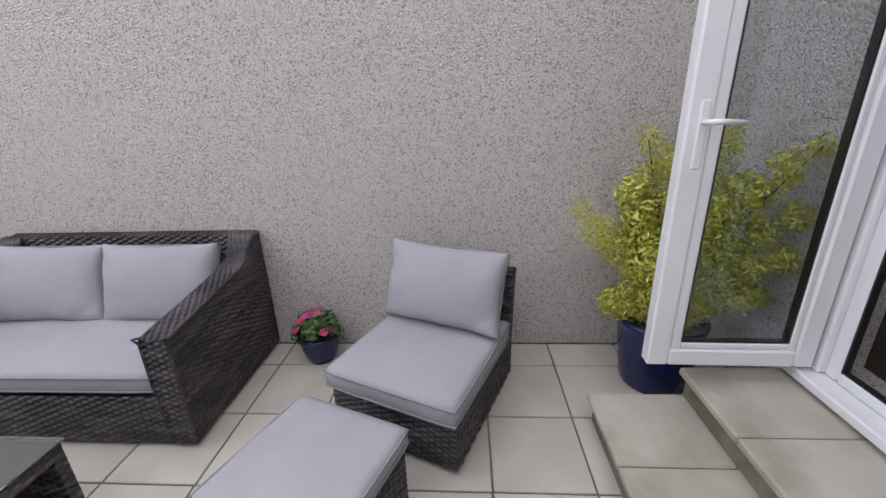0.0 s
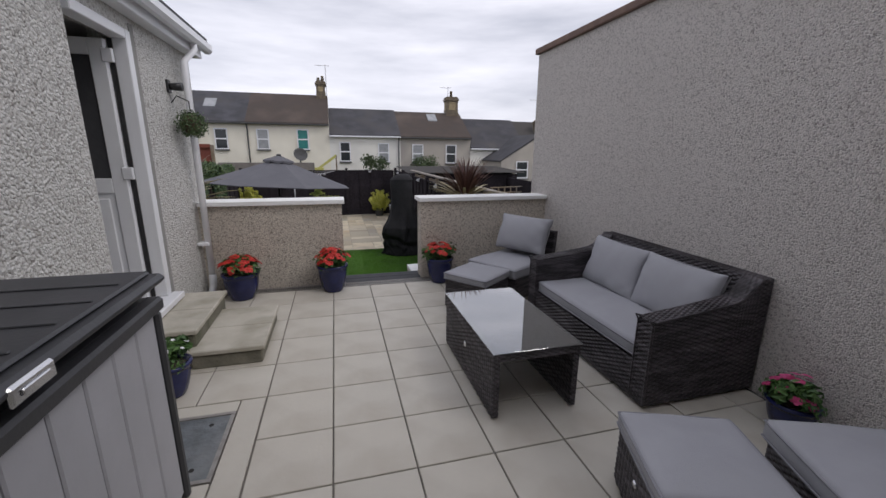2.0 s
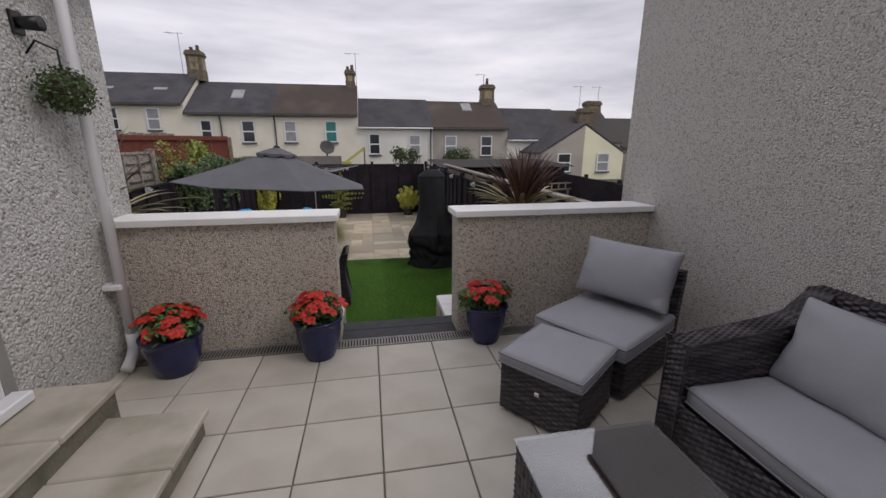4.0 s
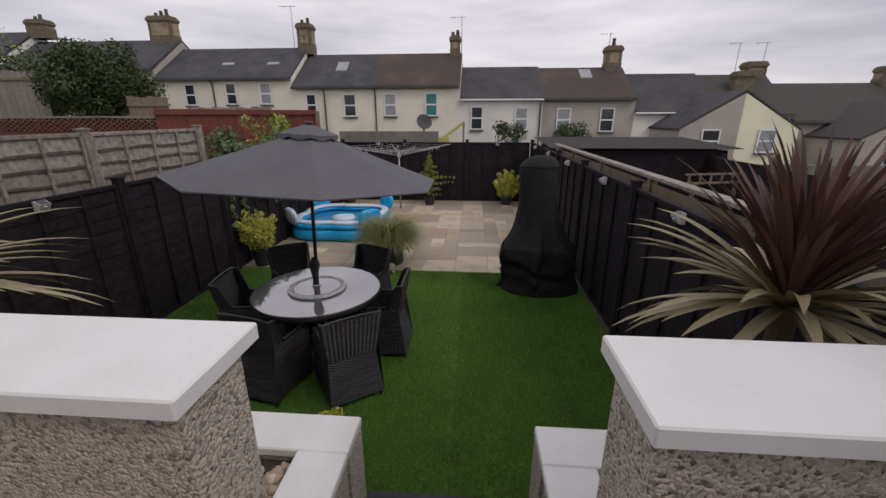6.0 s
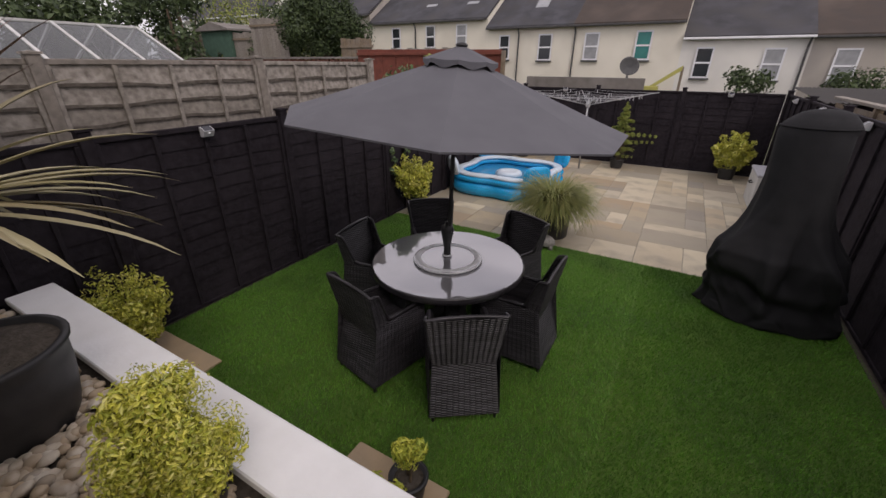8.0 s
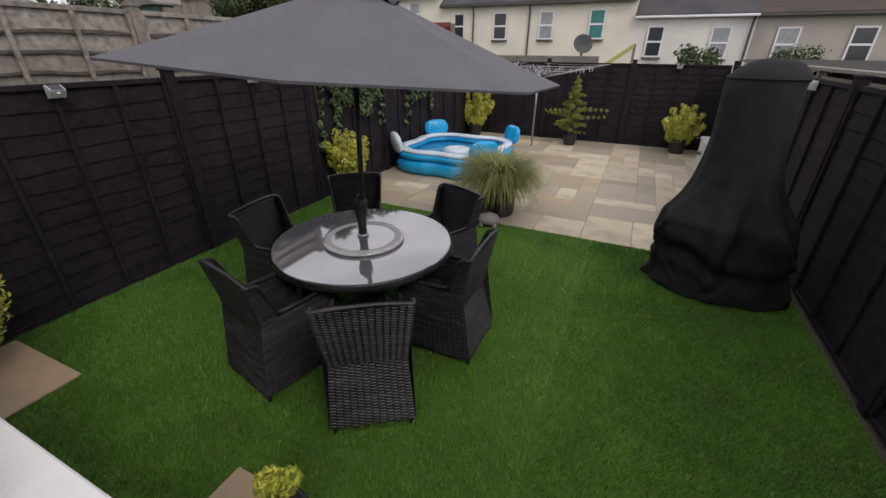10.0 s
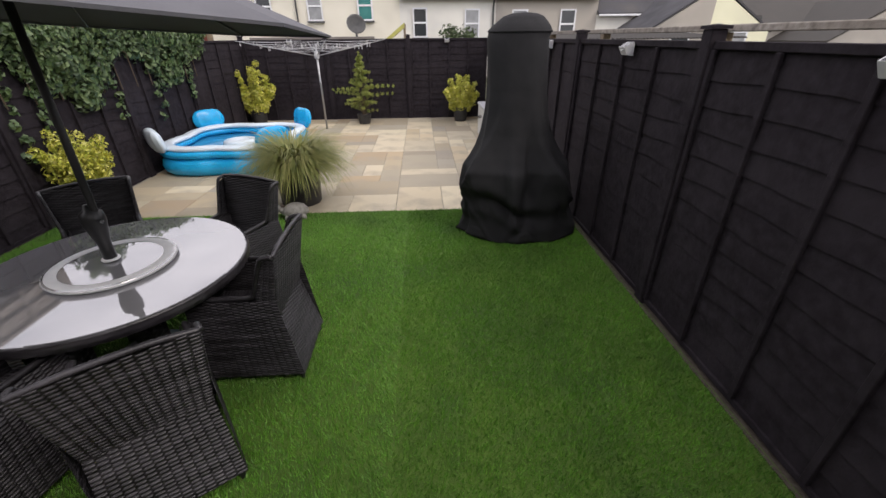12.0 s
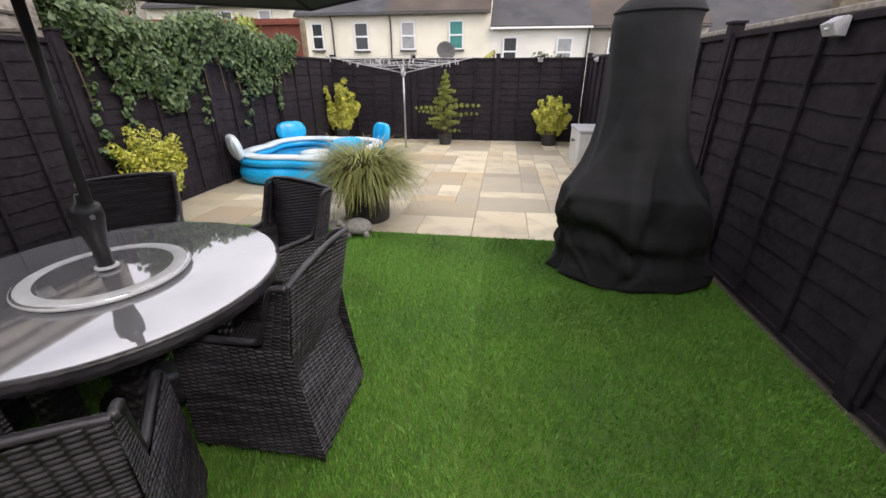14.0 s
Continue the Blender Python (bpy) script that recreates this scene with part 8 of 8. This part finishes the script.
# ---- patio slabs ----
gx = [EXT_X + 0.003] + [-1.95 + 0.45 * i for i in range(10)] + [WALL_X - 0.02]
gy = [REAR_Y + 0.003, -1.60] + [-1.15 + 0.45 * i for i in range(13)]
made = {}
for x0, x1 in zip(gx, gx[1:]):
    for y0, y1 in zip(gy, gy[1:]):
        if x1 - x0 < 0.03 or y1 - y0 < 0.03:
            continue
        if x1 < -1.0 and x0 > -1.96 and y0 < 1.85 and y1 > 1.30:
            continue
        k = (round(x1 - x0, 3), round(y1 - y0, 3))
        if k not in made:
            made[k] = Shape().box(-k[0] / 2 + 0.0045, -k[1] / 2 + 0.0045, -0.0135, k[0] / 2 - 0.0045, k[1] / 2 - 0.0045, 0.0, 0.0035).mesh("slab", M_SLAB)
        part("slab", made[k], None, bed, m=pose((x0 + x1) / 2, (y0 + y1) / 2, 0.0 + 0.0008 * ((len(made) * 7 + int(x0 * 10)) % 3 - 1)))
# Shallow gap filled with near-black: its shade is put into the colour.
part("wall_gap", Shape().box(WALL_X - 0.019, REAR_Y + 0.003, -0.0138, WALL_X - 0.002, LOW_Y0 - 0.004, -0.006), M_DARKGAP, bed, "near-black strip for the shade in the wall-foot gap")
# cut slabs round the manhole
for x0, y0, x1, y1 in ((-1.95, 1.105, -1.22, 1.265), (-1.95, 1.875, -1.22, 1.995), (-1.95, 1.27, -1.825, 1.87), (-1.215, 1.105, -1.055, 1.995)):
    part("slab", Shape().box(x0 + 0.003, y0 + 0.003, -0.0135, x1 - 0.003, y1 - 0.003, 0.0, 0.003), M_SLAB, bed)

# ---- sandstone flags: sizes on a 0.3 m module, laid without straight runs ----
rnd = random.Random(141)
mod = 0.311
nx, ny = 20, 22
ox, oy = LEFT_X + 0.02, 10.615
taken = [[False] * nx for _ in range(ny)]
made = {}
for j in range(ny):
    for i in range(nx):
        if taken[j][i]:
            continue
        opts = [(3, 2), (2, 2), (2, 2), (2, 3), (2, 1), (1, 2), (3, 1), (1, 1)]
        rnd.shuffle(opts)
        opts.sort(key=lambda s: -(s[0] * s[1] > 1) * rnd.random())
        for w, h in opts:
            if i + w <= nx and j + h <= ny and not any(taken[b][a] for b in range(j, j + h) for a in range(i, i + w)):
                break
        else:
            w, h = 1, 1
        for b in range(j, j + h):
            for a in range(i, i + w):
                taken[b][a] = True
        if (w, h) not in made:
            made[w, h] = Shape().box(-w * mod / 2 + 0.005, -h * mod / 2 + 0.005, -0.016, w * mod / 2 - 0.005, h * mod / 2 - 0.005, 0.0, 0.004).mesh("flagstone", M_SAND)
        part("flagstone", made[w, h], None, pav, m=pose(ox + (i + w / 2) * mod, oy + (j + h / 2) * mod * 0.965, LAWN_Z + rnd.uniform(-0.001, 0.002), rnd.uniform(-0.1, 0.1), rnd.uniform(-0.1, 0.1), 0))
